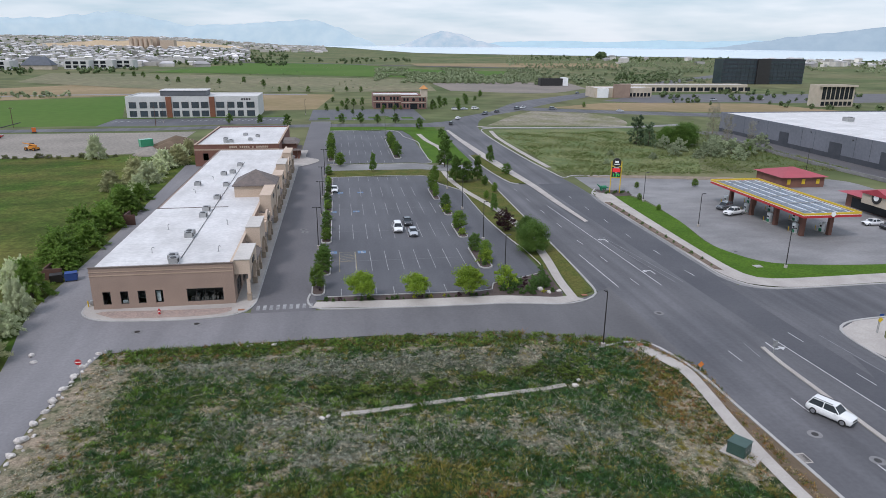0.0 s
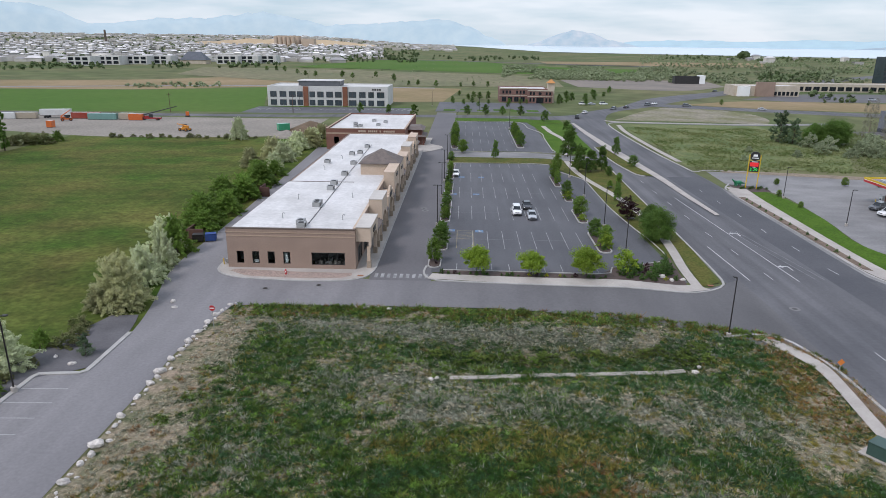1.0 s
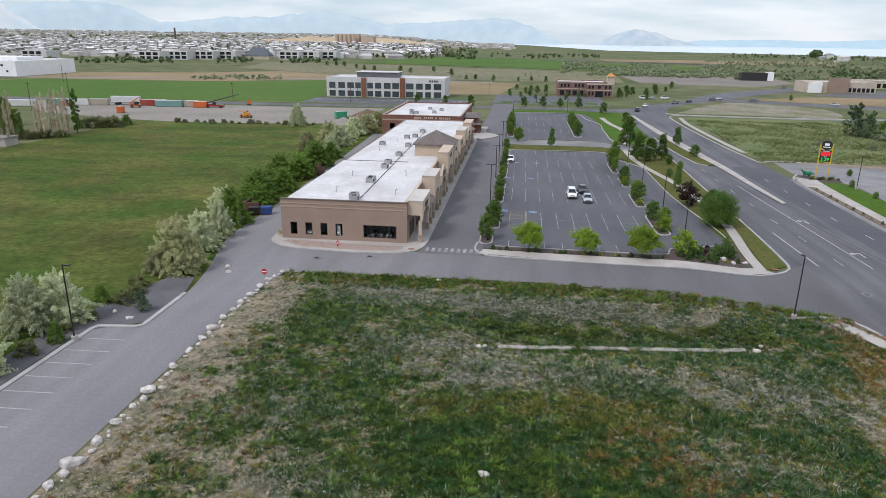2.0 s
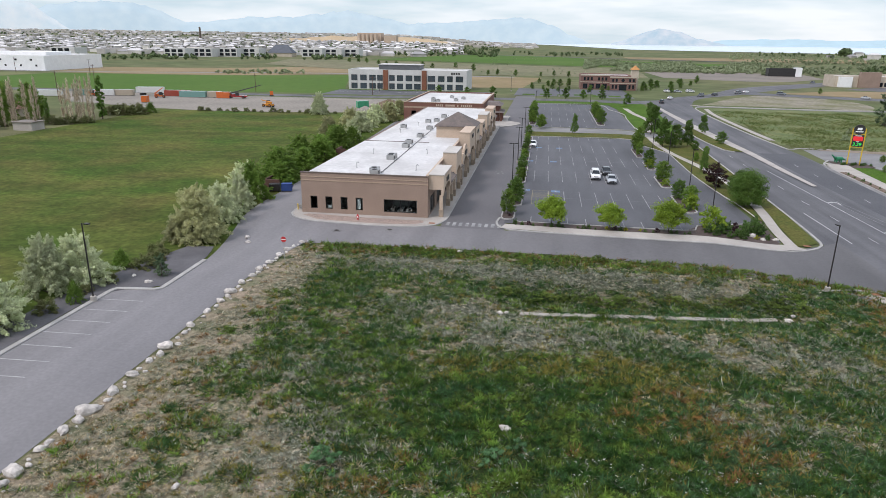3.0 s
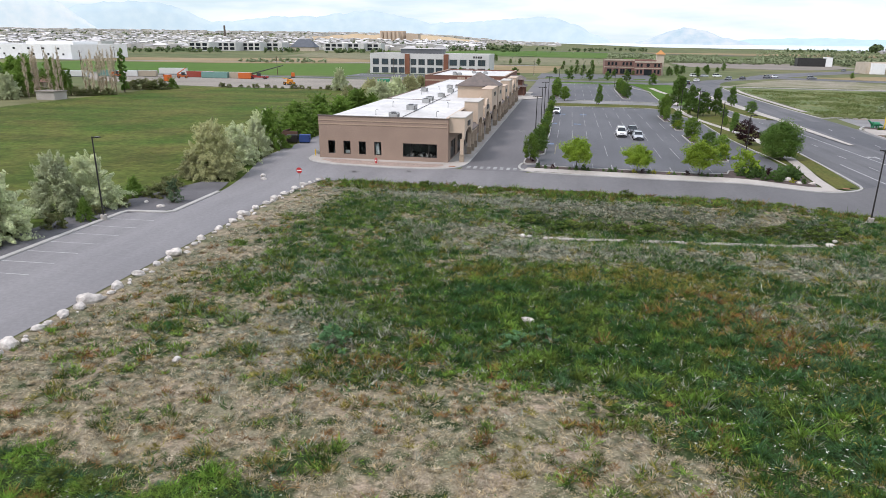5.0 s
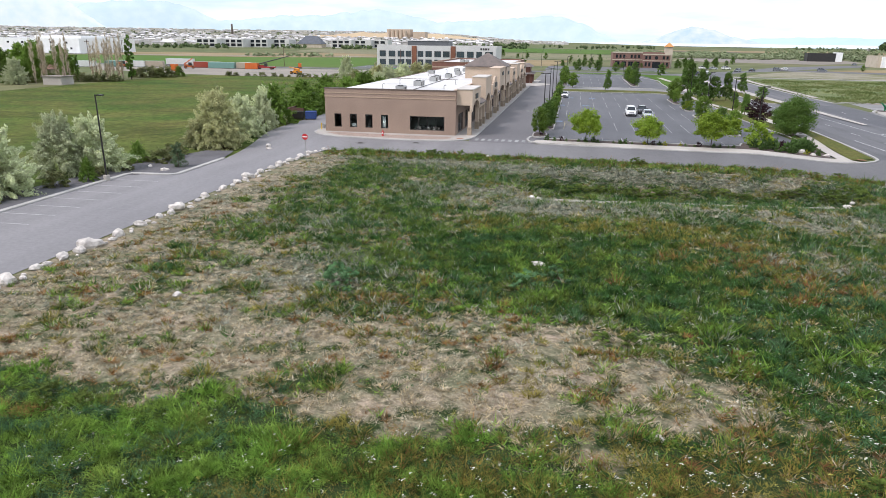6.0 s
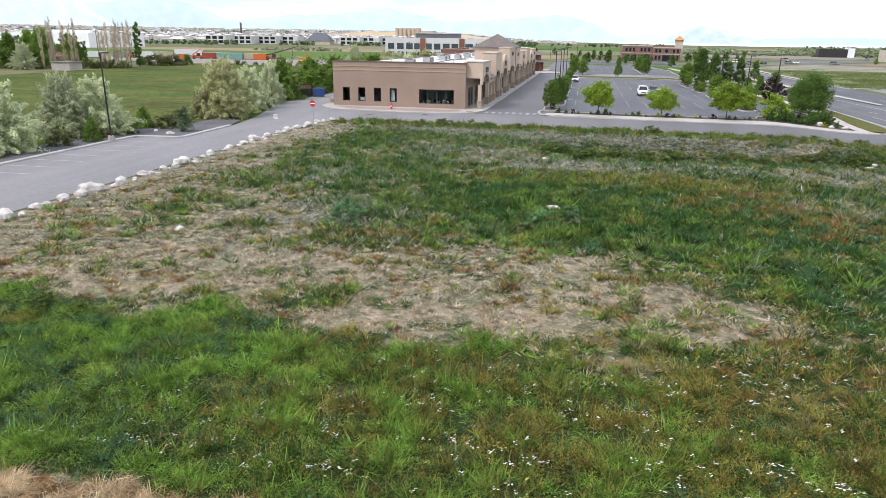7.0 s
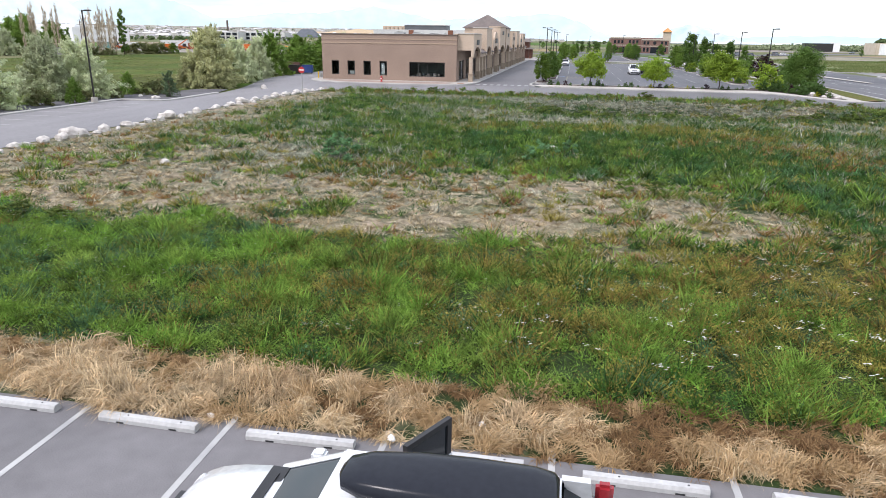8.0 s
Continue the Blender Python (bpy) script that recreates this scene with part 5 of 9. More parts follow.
# price sign
def build_price_sign():
    s = thing("price_sign", "tall yellow-framed fuel price sign with lit digits", "sign")
    z = lift(95.3, 70.3)
    s.location = (95.3, 70.3, z)
    s.rotation_euler = (0, 0, radians(-18))
    for x in (-1.35, 1.2):
        part("post", boxes((x, -0.15, 0, x + 0.22, 0.15, 8.6)), YELLOW, s)
    part("rail", boxes((-1.13, -0.12, 4.2, 1.2, 0.12, 4.4), (-1.13, -0.12, 7.15, 1.2, 0.12, 7.3)), YELLOW, s)
    part("board", boxes((-1.1, -0.2, 4.4, 1.17, 0.2, 7.1)), SIGN_DARK, s)
    part("round_badge", tube(bmesh.new(), (0.03, -0.25, 8.3), (0.03, 0.25, 8.3), 1.15, sides=24), SIGN_DARK, s, "round black badge")
    part("badge_mark", boxes((-0.45, -0.29, 8.2, 0.5, -0.26, 8.75), (-0.75, -0.29, 7.75, 0.8, -0.26, 7.95)), WHITE, s)
    part("red_panel", boxes((-0.95, -0.24, 5.75, 1.0, -0.205, 6.75)), glow("red_digits", (0.9, 0.03, 0.04), 0.8), s, "lit red price digits")
    part("label_bar", boxes((-0.6, -0.24, 6.82, 0.7, -0.205, 6.98), (-0.3, -0.24, 5.5, 0.4, -0.205, 5.62)), WHITE, s)
    cu = bpy.data.curves.new("digits", "FONT")
    cu.body, cu.size, cu.extrude, cu.align_x = "3.29", 1.05, 0.02, "CENTER"
    tmp = bpy.data.objects.new("digits", cu)
    me = bpy.data.meshes.new_from_object(tmp)
    bpy.data.objects.remove(tmp)
    me.materials.append(glow("green_digits", (0.02, 0.9, 0.12), 1.0))
    d = part("green_price", me, None, s, "lit green price digits")
    d.location, d.rotation_euler = (0.0, -0.23, 4.6), (radians(90), 0, 0)
    return s


build_price_sign()

# dark glass office tower and neighbours far to the north-east
k1 = flat_block("glass_tower", "dark glass six-storey office block", 396, 528, 484, 544, 24, GLASS_BLUE, 0, ASPHALT)
for f in range(6):
    part("floor_band", boxes((395.8, 527.8, 2.9 + 3.9 * f, 484.2, 528, 4.3 + 3.9 * f)), mat("band_grey", (0.03, 0.034, 0.045), (0.024, 0.027, 0.036), 0.2, 0.4) if f == 0 else bpy.data.materials["band_grey"], k1)
part("core", boxes((432, 526, 0, 446, 528, 24.4)), SIGN_DARK, k1)
for k in range(20):
    part("mullion", boxes((398 + 4.4 * k, 527.7, 0.5, 398.3 + 4.4 * k, 527.8, 23.5)), bpy.data.materials["band_grey"], k1)
k2 = flat_block("column_hall", "tan office hall with tall dark window bays", 326, 296, 351, 306, 13.4, CREAM, 0, MEMBRANE)
for k in range(7):
    far_window(k2, 328 + 3.2 * k, 330.5 + 3.2 * k, 4.5, 12.5, 296, 2, GLASS_DARK)
    far_window(k2, 328 + 3.2 * k, 330.5 + 3.2 * k, 0.6, 3.2, 296, 1, GLASS_DARK)
part("roof_edge", boxes((325, 294.8, 12.4, 352, 296, 13.6)), CREAM, k2)
k3 = flat_block("far_shops", "long low tan shop row with a pale roof", 252, 424, 358, 438, 6, CREAM, 0, MEMBRANE)
for k in range(18):
    far_window(k3, 254 + 6 * k, 258.6 + 6 * k, 0.8, 3.8, 424, 2, GLASS_DARK)
k4 = flat_block("corner_shops", "tan and white corner shop block", 206, 374, 250, 392, 7, CREAM, 0, MEMBRANE)
part("corner", boxes((220, 371, 0, 232, 374, 9.5)), STUCCO, k4)
part("corner", boxes((208, 372, 0, 216, 374, 6.5)), WHITE, k4)
for k in range(6):
    far_window(k4, 233 + 2.8 * k, 235 + 2.8 * k, 0.6, 3.2, 374, 1, GLASS_DARK)
k5 = flat_block("black_shed", "small black and white commercial building", 205, 505, 226, 513, 6.5, SIGN_DARK, 0, MEMBRANE)
part("white_end", boxes((226, 505, 0, 231, 513, 7.2)), WHITE, k5)
setting("far_shop_lot", strip([(200, 345), (262, 395), (365, 405)], [(226, 330), (290, 330), (380, 320)], 0.05, 12, 4), ASPHALT, "far shop parking lot", "parking lot")
setting("tower_lot", rect(300, 322, 520, 400, 0.055, 40), ASPHALT, "office parking lot", "parking lot")
setting("far_dirt", strip([(150, 300), (200, 330), (300, 320)], [(190, 278), (240, 268), (330, 250)], 0.04, 12, 4), CROP_DRY, "dry bare lot beside the cross street", "lot")
setting("dirt_lot", strip([(92, 216), (100, 230), (112, 252), (132, 280)], [(158, 207), (166, 225), (168, 248), (160, 268)], 0.05, 16, 6), mat("rubble_lot", (0.25, 0.215, 0.17), (0.13, 0.13, 0.05), 0.06, 0.95, fine=0.6, grain=0.3), "weedy rubble lot", "lot")
setting("verge_east", strip([(88.6, 100), (90.4, 130), (88.6, 160), (91, 200)], [(135, 96), (150, 130), (150, 165), (150, 200)], 0.055, 24, 6), mat("wild_verge", (0.08, 0.115, 0.028), (0.14, 0.15, 0.05), 0.09, 0.95, bump=0.4, fine=1.2, grain=0.35), "rough pale green verge beside the road", "grass")

# west: old house, sheds, pale industrial hall
hip_house("old_house", "low old house with a brown roof among trees", -163, 104, -149, 113, 2.8, 4.8, CREAM, mat("rust_shingle", (0.20, 0.10, 0.07), (0.15, 0.08, 0.06), 1.0, 0.9, fine=8))
shed = thing("old_shed", "low grey weathered concrete shed", "shed")
part("wall", boxes((-127, 75, 0, -121, 80, 2.3)), CONCRETE, shed)
part("roof", boxes((-127.3, 74.7, 2.3, -120.7, 80.3, 2.5)), mat("shed_roof", (0.24, 0.21, 0.18), (0.18, 0.16, 0.14), 0.4, 0.9), shed)
hall = flat_block("white_hall", "large white concrete industrial hall", -450, 372, -352, 440, 11, WHITE, 0, MEMBRANE)
for k in range(7):
    far_window(hall, -442 + 13 * k, -440 + 13 * k, 7.2, 8.6, 372, 1, GLASS_DARK)
    far_window(hall, -438 + 13 * k, -436.4 + 13 * k, 3, 4.4, 372, 1, GLASS_DARK)
part("upper", boxes((-415, 400, 10.4, -372, 430, 13)), WHITE, hall)
hall2 = flat_block("grey_apartments", "grey apartment block with dark window bays", -494, 372, -454, 400, 14, CREAM, 0, MEMBRANE)
for f in range(3):
    for k in range(8):
        far_window(hall2, -491 + 4.6 * k, -488.5 + 4.6 * k, 1.5 + 4 * f, 4 + 4 * f, 372, 1, GLASS_DARK)

# fields and yard
setting("yard", strip([(-172, 158), (-110, 140), (-60, 143), (-38, 150)], [(-215, 205), (-110, 203), (-60, 203), (-38, 203)], 0.05, 24, 6), GRAVEL, "pale gravel construction yard", "yard")
setting("crop_field", strip([(-331, 222), (-200, 222), (-76, 230)], [(-330, 352), (-200, 362), (-122, 400)], 0.025, 24, 6), CROP, "bright green crop field", "field")
setting("dry_field", strip([(-330, 356), (-200, 366), (-120, 402), (-75, 292), (10, 300)], [(-420, 440), (-260, 470), (-160, 540), (-60, 425), (20, 410)], 0.06, 24, 6), CROP_DRY, "dry stubble field", "field")
setting("far_field", strip([(-260, 560), (-60, 440), (100, 440)], [(-300, 740), (-100, 690), (110, 600)], 0.2, 24, 6), mat("rough_grass", (0.115, 0.12, 0.05), (0.165, 0.145, 0.075), 0.012, 0.95, fine=0.15, grain=0.3), "rough olive and tan grassland", "field")
setting("far_field_two", strip([(-200, 760), (-60, 720), (110, 640), (190, 640)], [(-130, 1100), (0, 1120), (150, 860), (260, 800)], 0.25, 24, 6), CROP, "far green fields", "field")
setting("tan_field", strip([(112, 445), (180, 415), (236, 470)], [(110, 545), (180, 560), (245, 545)], 0.12, 24, 6), mat("dirt_works", (0.21, 0.175, 0.145), (0.16, 0.14, 0.115), 0.03, 0.95, fine=0.3), "bare grey-brown earthworks behind the bank", "field")
setting("bare_strip", strip([(150, 1000), (330, 950), (480, 960)], [(150, 1120), (390, 1150), (560, 1170)], 0.3, 12, 3), CROP_DRY, "bare tan strip toward the lake", "field")
setting("shore_road", strip([(-420, 1180), (-50, 1105), (165, 968), (300, 900)], [(-420, 1200), (-50, 1125), (168, 990), (305, 918)], 0.4, 24, 2), GREY_GRAVEL, "far road across the plain", "road")
setting("west_green", strip([(-700, 250), (-430, 250), (-335, 250)], [(-800, 360), (-450, 350), (-335, 345)], 0.07, 10, 4), mat("rough_pasture", (0.11, 0.125, 0.03), (0.14, 0.14, 0.045), 0.02, 0.95, fine=0.3), "yellow-green pasture", "field")
setting("far_road_west", strip([(-600, 372), (-330, 366), (-150, 410), (0, 408)], [(-600, 380), (-330, 374), (-150, 418), (0, 416)], 0.12, 40, 2), ASPHALT, "far country road", "road")
# ---- plants ----
BARK = mat("bark", (0.10, 0.075, 0.055), (0.07, 0.055, 0.04), 2.0, 0.95, bump=0.4, fine=12, coords="Object")
PALE_BARK = mat("pale_bark", (0.30, 0.235, 0.16), (0.24, 0.185, 0.13), 1.0, 0.95, fine=6, coords="Object")


def leaf_mat(name, c1, c2, island=0.45):
    return mat(name, c1, c2, 0.6, 0.65, island=island, fine=3, coords="Object", spec=0.2, thin=0.36)


LEAF = leaf_mat("leaf_green", (0.125, 0.22, 0.03), (0.155, 0.24, 0.038))
LEAF_DEEP = leaf_mat("leaf_deep", (0.085, 0.165, 0.028), (0.112, 0.185, 0.036))
LEAF_YOUNG = leaf_mat("leaf_young", (0.22, 0.31, 0.03), (0.175, 0.27, 0.026))
LEAF_OLIVE = leaf_mat("leaf_olive", (0.46, 0.45, 0.24), (0.35, 0.36, 0.18), 0.45)
LEAF_SILVER = leaf_mat("leaf_silver", (0.62, 0.65, 0.42), (0.48, 0.53, 0.31), 0.5)
LEAF_PURPLE = leaf_mat("leaf_purple", (0.045, 0.016, 0.02), (0.032, 0.013, 0.016))
LEAF_CONIFER = leaf_mat("leaf_conifer", (0.10, 0.15, 0.075), (0.12, 0.175, 0.09))
TWIG = leaf_mat("bare_twig", (0.62, 0.53, 0.40), (0.50, 0.42, 0.31), 0.3)


def leaf_cloud(centres, radii, per, size, rng, flat=1.0, droop=0.0, narrow=0.55, shoot=0.8):
    """Leaf blades, four corners each, gathered in clumps that run out into shoots: an array for raw_mesh."""
    c = np.repeat(np.asarray(centres, float), per, 0)
    r = np.repeat(np.asarray(radii, float), per)
    n = len(c)
    d = rng.normal(size=(n, 3))
    d /= np.linalg.norm(d, axis=1)[:, None]
    cc = np.asarray(centres, float)
    aim = (cc - np.array([0, 0, cc[:, 2].min() + 0.5 * np.ptp(cc[:, 2])])) * np.array([1, 1, 0.6])
    aim = aim / (np.linalg.norm(aim, axis=1)[:, None] + 1e-6) + rng.normal(size=cc.shape) * 0.35 + np.array([0, 0, 0.1])
    aim = np.repeat(aim, per, 0)
    u = rng.random(n) ** 1.3
    p = c + d * (r * (0.35 + 0.65 * rng.random(n) ** 0.5) * (1 - 0.62 * u * min(1.0, shoot)))[:, None] * np.array([1, 1, flat])
    p += aim * (r * shoot * (1.7 * u - 0.5))[:, None]
    p[:, 2] -= droop * rng.random(n) * r
    face = d * 0.9 + np.array([0, 0, 0.8]) + rng.normal(size=(n, 3)) * 0.55
    face /= np.linalg.norm(face, axis=1)[:, None]
    a = rng.normal(size=(n, 3))
    a[:, 2] -= 2 * droop
    a = np.cross(face, np.cross(a, face))
    a /= np.linalg.norm(a, axis=1)[:, None]
    b = np.cross(face, a)
    s = size * (0.6 + 0.8 * rng.random(n))[:, None]
    a, b = a * s, b * s * narrow
    return np.stack([p - a * 0.5, p + b * 0.5, p + a * 0.6, p - b * 0.5], 1).reshape(-1, 3)


def stems(bm, base, tips, r0, rng, sides=6):
    for t in tips:
        mid = Vector(base).lerp(Vector(t), 0.5) + Vector((rng.normal() * 0.15, rng.normal() * 0.15, 0.1))
        tube(bm, base, mid, r0, r0 * 0.6, sides, False)
        tube(bm, mid, t, r0 * 0.6, r0 * 0.2, sides, False)


def make_tree(name, label, seed, h, r, low, clumps, per, size, leaf, shape="round", flat=0.85, trunk=0.11, droop=0.0, bark=None, category="tree", group="", multi=1, narrow=0.55, shoot=0.8, fat=1.0):
    """A tree of height h: tapered trunk, limbs, and a crown of leaf clumps between low and h within radius r."""
    rng = np.random.default_rng(seed)
    t = thing(name, label, category, group)
    cs, rs = [], []
    for k in range(clumps):
        f = (k + 0.5) / clumps
        z = low + (h - low) * f
        if shape == "round":
            w = r * math.sqrt(max(0.05, 1 - (2 * f - 0.85) ** 2 * 0.9))
        elif shape == "cone":
            w = r * (0.75 + 0.8 * f if f < 0.3 else (1.03 - f) ** 0.6 * 1.2)
        elif shape == "vase":
            w = r * (0.35 + 0.75 * f ** 0.7) * (1 if f < 0.8 else 0.75)
        elif shape == "column":
            w = r * (0.7 + 0.4 * math.sin(math.pi * f))
        else:
            w = r * (1.05 - 0.8 * f ** 1.5)
        a = k * 2.4 + rng.normal() * 0.3
        q = w * (0.35 + 0.5 * rng.random() if shape != "mound" else 0.4 + 0.6 * rng.random())
        cs.append((q * math.cos(a), q * math.sin(a), z + rng.normal() * 0.04 * h))
        rs.append((0.16 + 0.24 * rng.random() ** 1.4) * r * fat * (0.85 if shape == "mound" else 1.2 if shape != "cone" else 0.9 + 0.5 * (1 - f)))
    bm = bmesh.new()
    bark = bark or BARK
    if multi == 1:
        p0 = Vector((0, 0, -0.1))
        top = low + (h - low) * 0.55
        for k in range(4):
            z = top * (k + 1) / 4
            p1 = Vector((rng.normal() * 0.03 * h * 0.3, rng.normal() * 0.03 * h * 0.3, z))
            tube(bm, p0, p1, trunk * (1 - 0.2 * k), trunk * (0.8 - 0.2 * k), 8, False)
            p0 = p1
        part("trunk", bm, bark, t)
        for k in range(0, clumps, max(1, clumps // 7)):
            z = min(top, max(low * 0.7, cs[k][2] - 0.5 * r))
            bm = bmesh.new()
            stems(bm, (0, 0, z), [cs[k]], trunk * 0.4, rng, 5)
            part("limb", bm, bark, t)
    else:
        for k in range(multi):
            a = 2 * math.pi * k / multi
            bm = bmesh.new()
            stems(bm, (0.25 * math.cos(a), 0.25 * math.sin(a), -0.1), [cs[(k * clumps // multi) % clumps]], trunk, rng, 6)
            part("trunk", bm, bark, t)
    part("crown", raw_mesh("crown", leaf_cloud(cs, rs, per, size, rng, flat, droop, narrow, shoot), 4, leaf), None, t)
    t["height"] = h
    return t


PROTOS = {}
USED = set()


def plant(key, x, y, h, turn=0.0, wide=1.0, label="", group=""):
    """Places a copy of a prototype, scaled to height h."""
    o = PROTOS[key]
    s = h / o["height"]
    m = pose(x, y, lift(x, y), 0, 0, turn) @ Matrix.Diagonal((s * wide, s * wide, s, 1))
    if key in USED:
        c = copy_thing(o, m)
    else:
        USED.add(key)
        c = o
        o.matrix_basis = m
    return tagged(c, label, "", group)


PROTOS["young"] = make_tree("ornamental_tree", "small yellow-green ornamental tree in the planting bed", 1, 4.4, 2.3, 1.7, 60, 170, 0.21, LEAF_YOUNG, "round", 0.7, 0.07, group="trees by the lot", shoot=0.45)
PROTOS["green"] = make_tree("shade_tree", "full green shade tree on the lot island", 2, 6.0, 2.0, 1.2, 60, 120, 0.24, LEAF, "round", 0.95, 0.11, group="lot trees")
PROTOS["green2"] = make_tree("shade_tree", "dense deep green shade tree on the lot island", 3, 6.5, 1.9, 1.1, 60, 120, 0.24, LEAF_DEEP, "round", 1.0, 0.11, group="lot trees")
PROTOS["cone"] = make_tree("pear_tree", "dark green egg-shaped street tree", 4, 6.5, 1.9, 1.2, 40, 160, 0.25, LEAF_DEEP, "cone", 1.0, 0.1, group="street trees")
PROTOS["big"] = make_tree("shade_tree", "broad dark green shade tree beside the road", 5, 8.0, 4.4, 1.5, 110, 230, 0.28, LEAF_DEEP, "round", 0.85, 0.2, group="road trees", shoot=0.4)
PROTOS["plum"] = make_tree("plum_tree", "dark purple-leaved plum tree", 6, 5.5, 2.4, 1.2, 30, 90, 0.34, LEAF_PURPLE, "round", 0.9, 0.12)
PROTOS["olive"] = make_tree("olive_tree", "shaggy grey-green wild olive tree beside the drive", 7, 7.4, 3.9, 0.2, 170, 220, 0.26, LEAF_OLIVE, "mound", 0.95, 0.1, 0.5, multi=6, group="wild olive trees", narrow=0.34, shoot=1.2, fat=0.66)
PROTOS["silver"] = make_tree("olive_tree", "pale silvery wild olive shrub tree", 8, 5.6, 3.6, 0.3, 150, 220, 0.25, LEAF_SILVER, "mound", 0.9, 0.08, 0.25, multi=6, group="wild olive trees", narrow=0.34, shoot=1.4, fat=0.64)
PROTOS["hedge"] = make_tree("elm_tree", "dense dark green volunteer tree", 9, 6.0, 3.2, 0.2, 120, 130, 0.26, leaf_mat("leaf_hedge", (0.13, 0.235, 0.034), (0.17, 0.26, 0.048)), "mound", 0.95, 0.09, multi=5, group="trees behind the shops", shoot=1.3, fat=0.72)
PROTOS["grove"] = make_tree("grove_tree", "large full green tree in the grove", 10, 12, 5.2, 1.0, 70, 130, 0.62, LEAF, "round", 0.95, 0.3, group="grove trees")
PROTOS["shrub"] = make_tree("shrub", "low rounded green shrub in the bed", 11, 1.1, 0.75, 0.1, 14, 80, 0.15, leaf_mat("leaf_shrub", (0.06, 0.12, 0.026), (0.085, 0.15, 0.035)), "round", 0.8, 0.02, category="shrub", group="bed shrubs", multi=4)
PROTOS["shrub_light"] = make_tree("shrub", "rounded light green shrub in the bed", 12, 2.0, 1.3, 0.1, 20, 90, 0.22, LEAF_YOUNG, "round", 0.85, 0.03, category="shrub", group="bed shrubs", multi=4)
PROTOS["shrub_yellow"] = make_tree("shrub", "small yellow flowering shrub in the bed", 13, 0.8, 0.5, 0.05, 10, 60, 0.12, leaf_mat("leaf_yellow", (0.33, 0.33, 0.02), (0.25, 0.28, 0.02)), "round", 0.8, 0.02, category="shrub", group="bed shrubs", multi=3)
PROTOS["shrub_red"] = make_tree("shrub", "low dark red-leaved shrub in the bed", 14, 0.9, 0.55, 0.05, 10, 60, 0.13, LEAF_PURPLE, "round", 0.8, 0.02, category="shrub", group="bed shrubs", multi=3)
PROTOS["conifer"] = make_tree("young_conifer", "small young blue-green conifer in gravel", 15, 2.4, 0.85, 0.1, 26, 70, 0.16, LEAF_CONIFER, "cone", 1.0, 0.05)
PROTOS["poplar"] = make_tree("poplar_tree", "narrow dark green poplar tree", 16, 14, 1.5, 1.0, 40, 70, 0.6, LEAF_DEEP, "column", 1.4, 0.2, group="poplars")
PROTOS["dead"] = make_tree("dead_poplar", "tall bare dead poplar with upright twigs", 17, 15, 0.9, 1.5, 40, 26, 1.5, TWIG, "column", 2.4, 0.22, -1.6, PALE_BARK, group="dead poplars", narrow=0.05)
PROTOS["bare"] = make_tree("bare_tree", "tall thin-leaved tree with bare grey twigs", 27, 15, 2.6, 2.0, 70, 30, 0.9, leaf_mat("grey_twig", (0.26, 0.235, 0.19), (0.20, 0.20, 0.13), 0.4), "column", 1.6, 0.2, -0.8, PALE_BARK, group="bare trees", narrow=0.08)
PROTOS["far"] = make_tree("street_tree", "rounded dark green street tree", 18, 7.5, 2.3, 1.6, 22, 50, 0.6, LEAF_DEEP, "cone", 1.0, 0.12, group="street trees")
PROTOS["sage"] = make_tree("sage_bush", "pale grey-green wild bush on the plain", 19, 3.0, 2.4, 0.1, 26, 120, 0.28, leaf_mat("leaf_sage", (0.33, 0.37, 0.23), (0.25, 0.30, 0.17)), "mound", 0.8, 0.05, category="bush", group="wild bushes", multi=4)

PROTOS["scrub"] = make_tree("wild_shrub", "low tangled olive-green wild shrub beside the drive", 20, 1.5, 1.6, 0.05, 30, 110, 0.17, leaf_mat("leaf_scrub", (0.13, 0.165, 0.05), (0.20, 0.19, 0.09)), "mound", 0.7, 0.02, category="shrub", group="wild shrubs", multi=5)

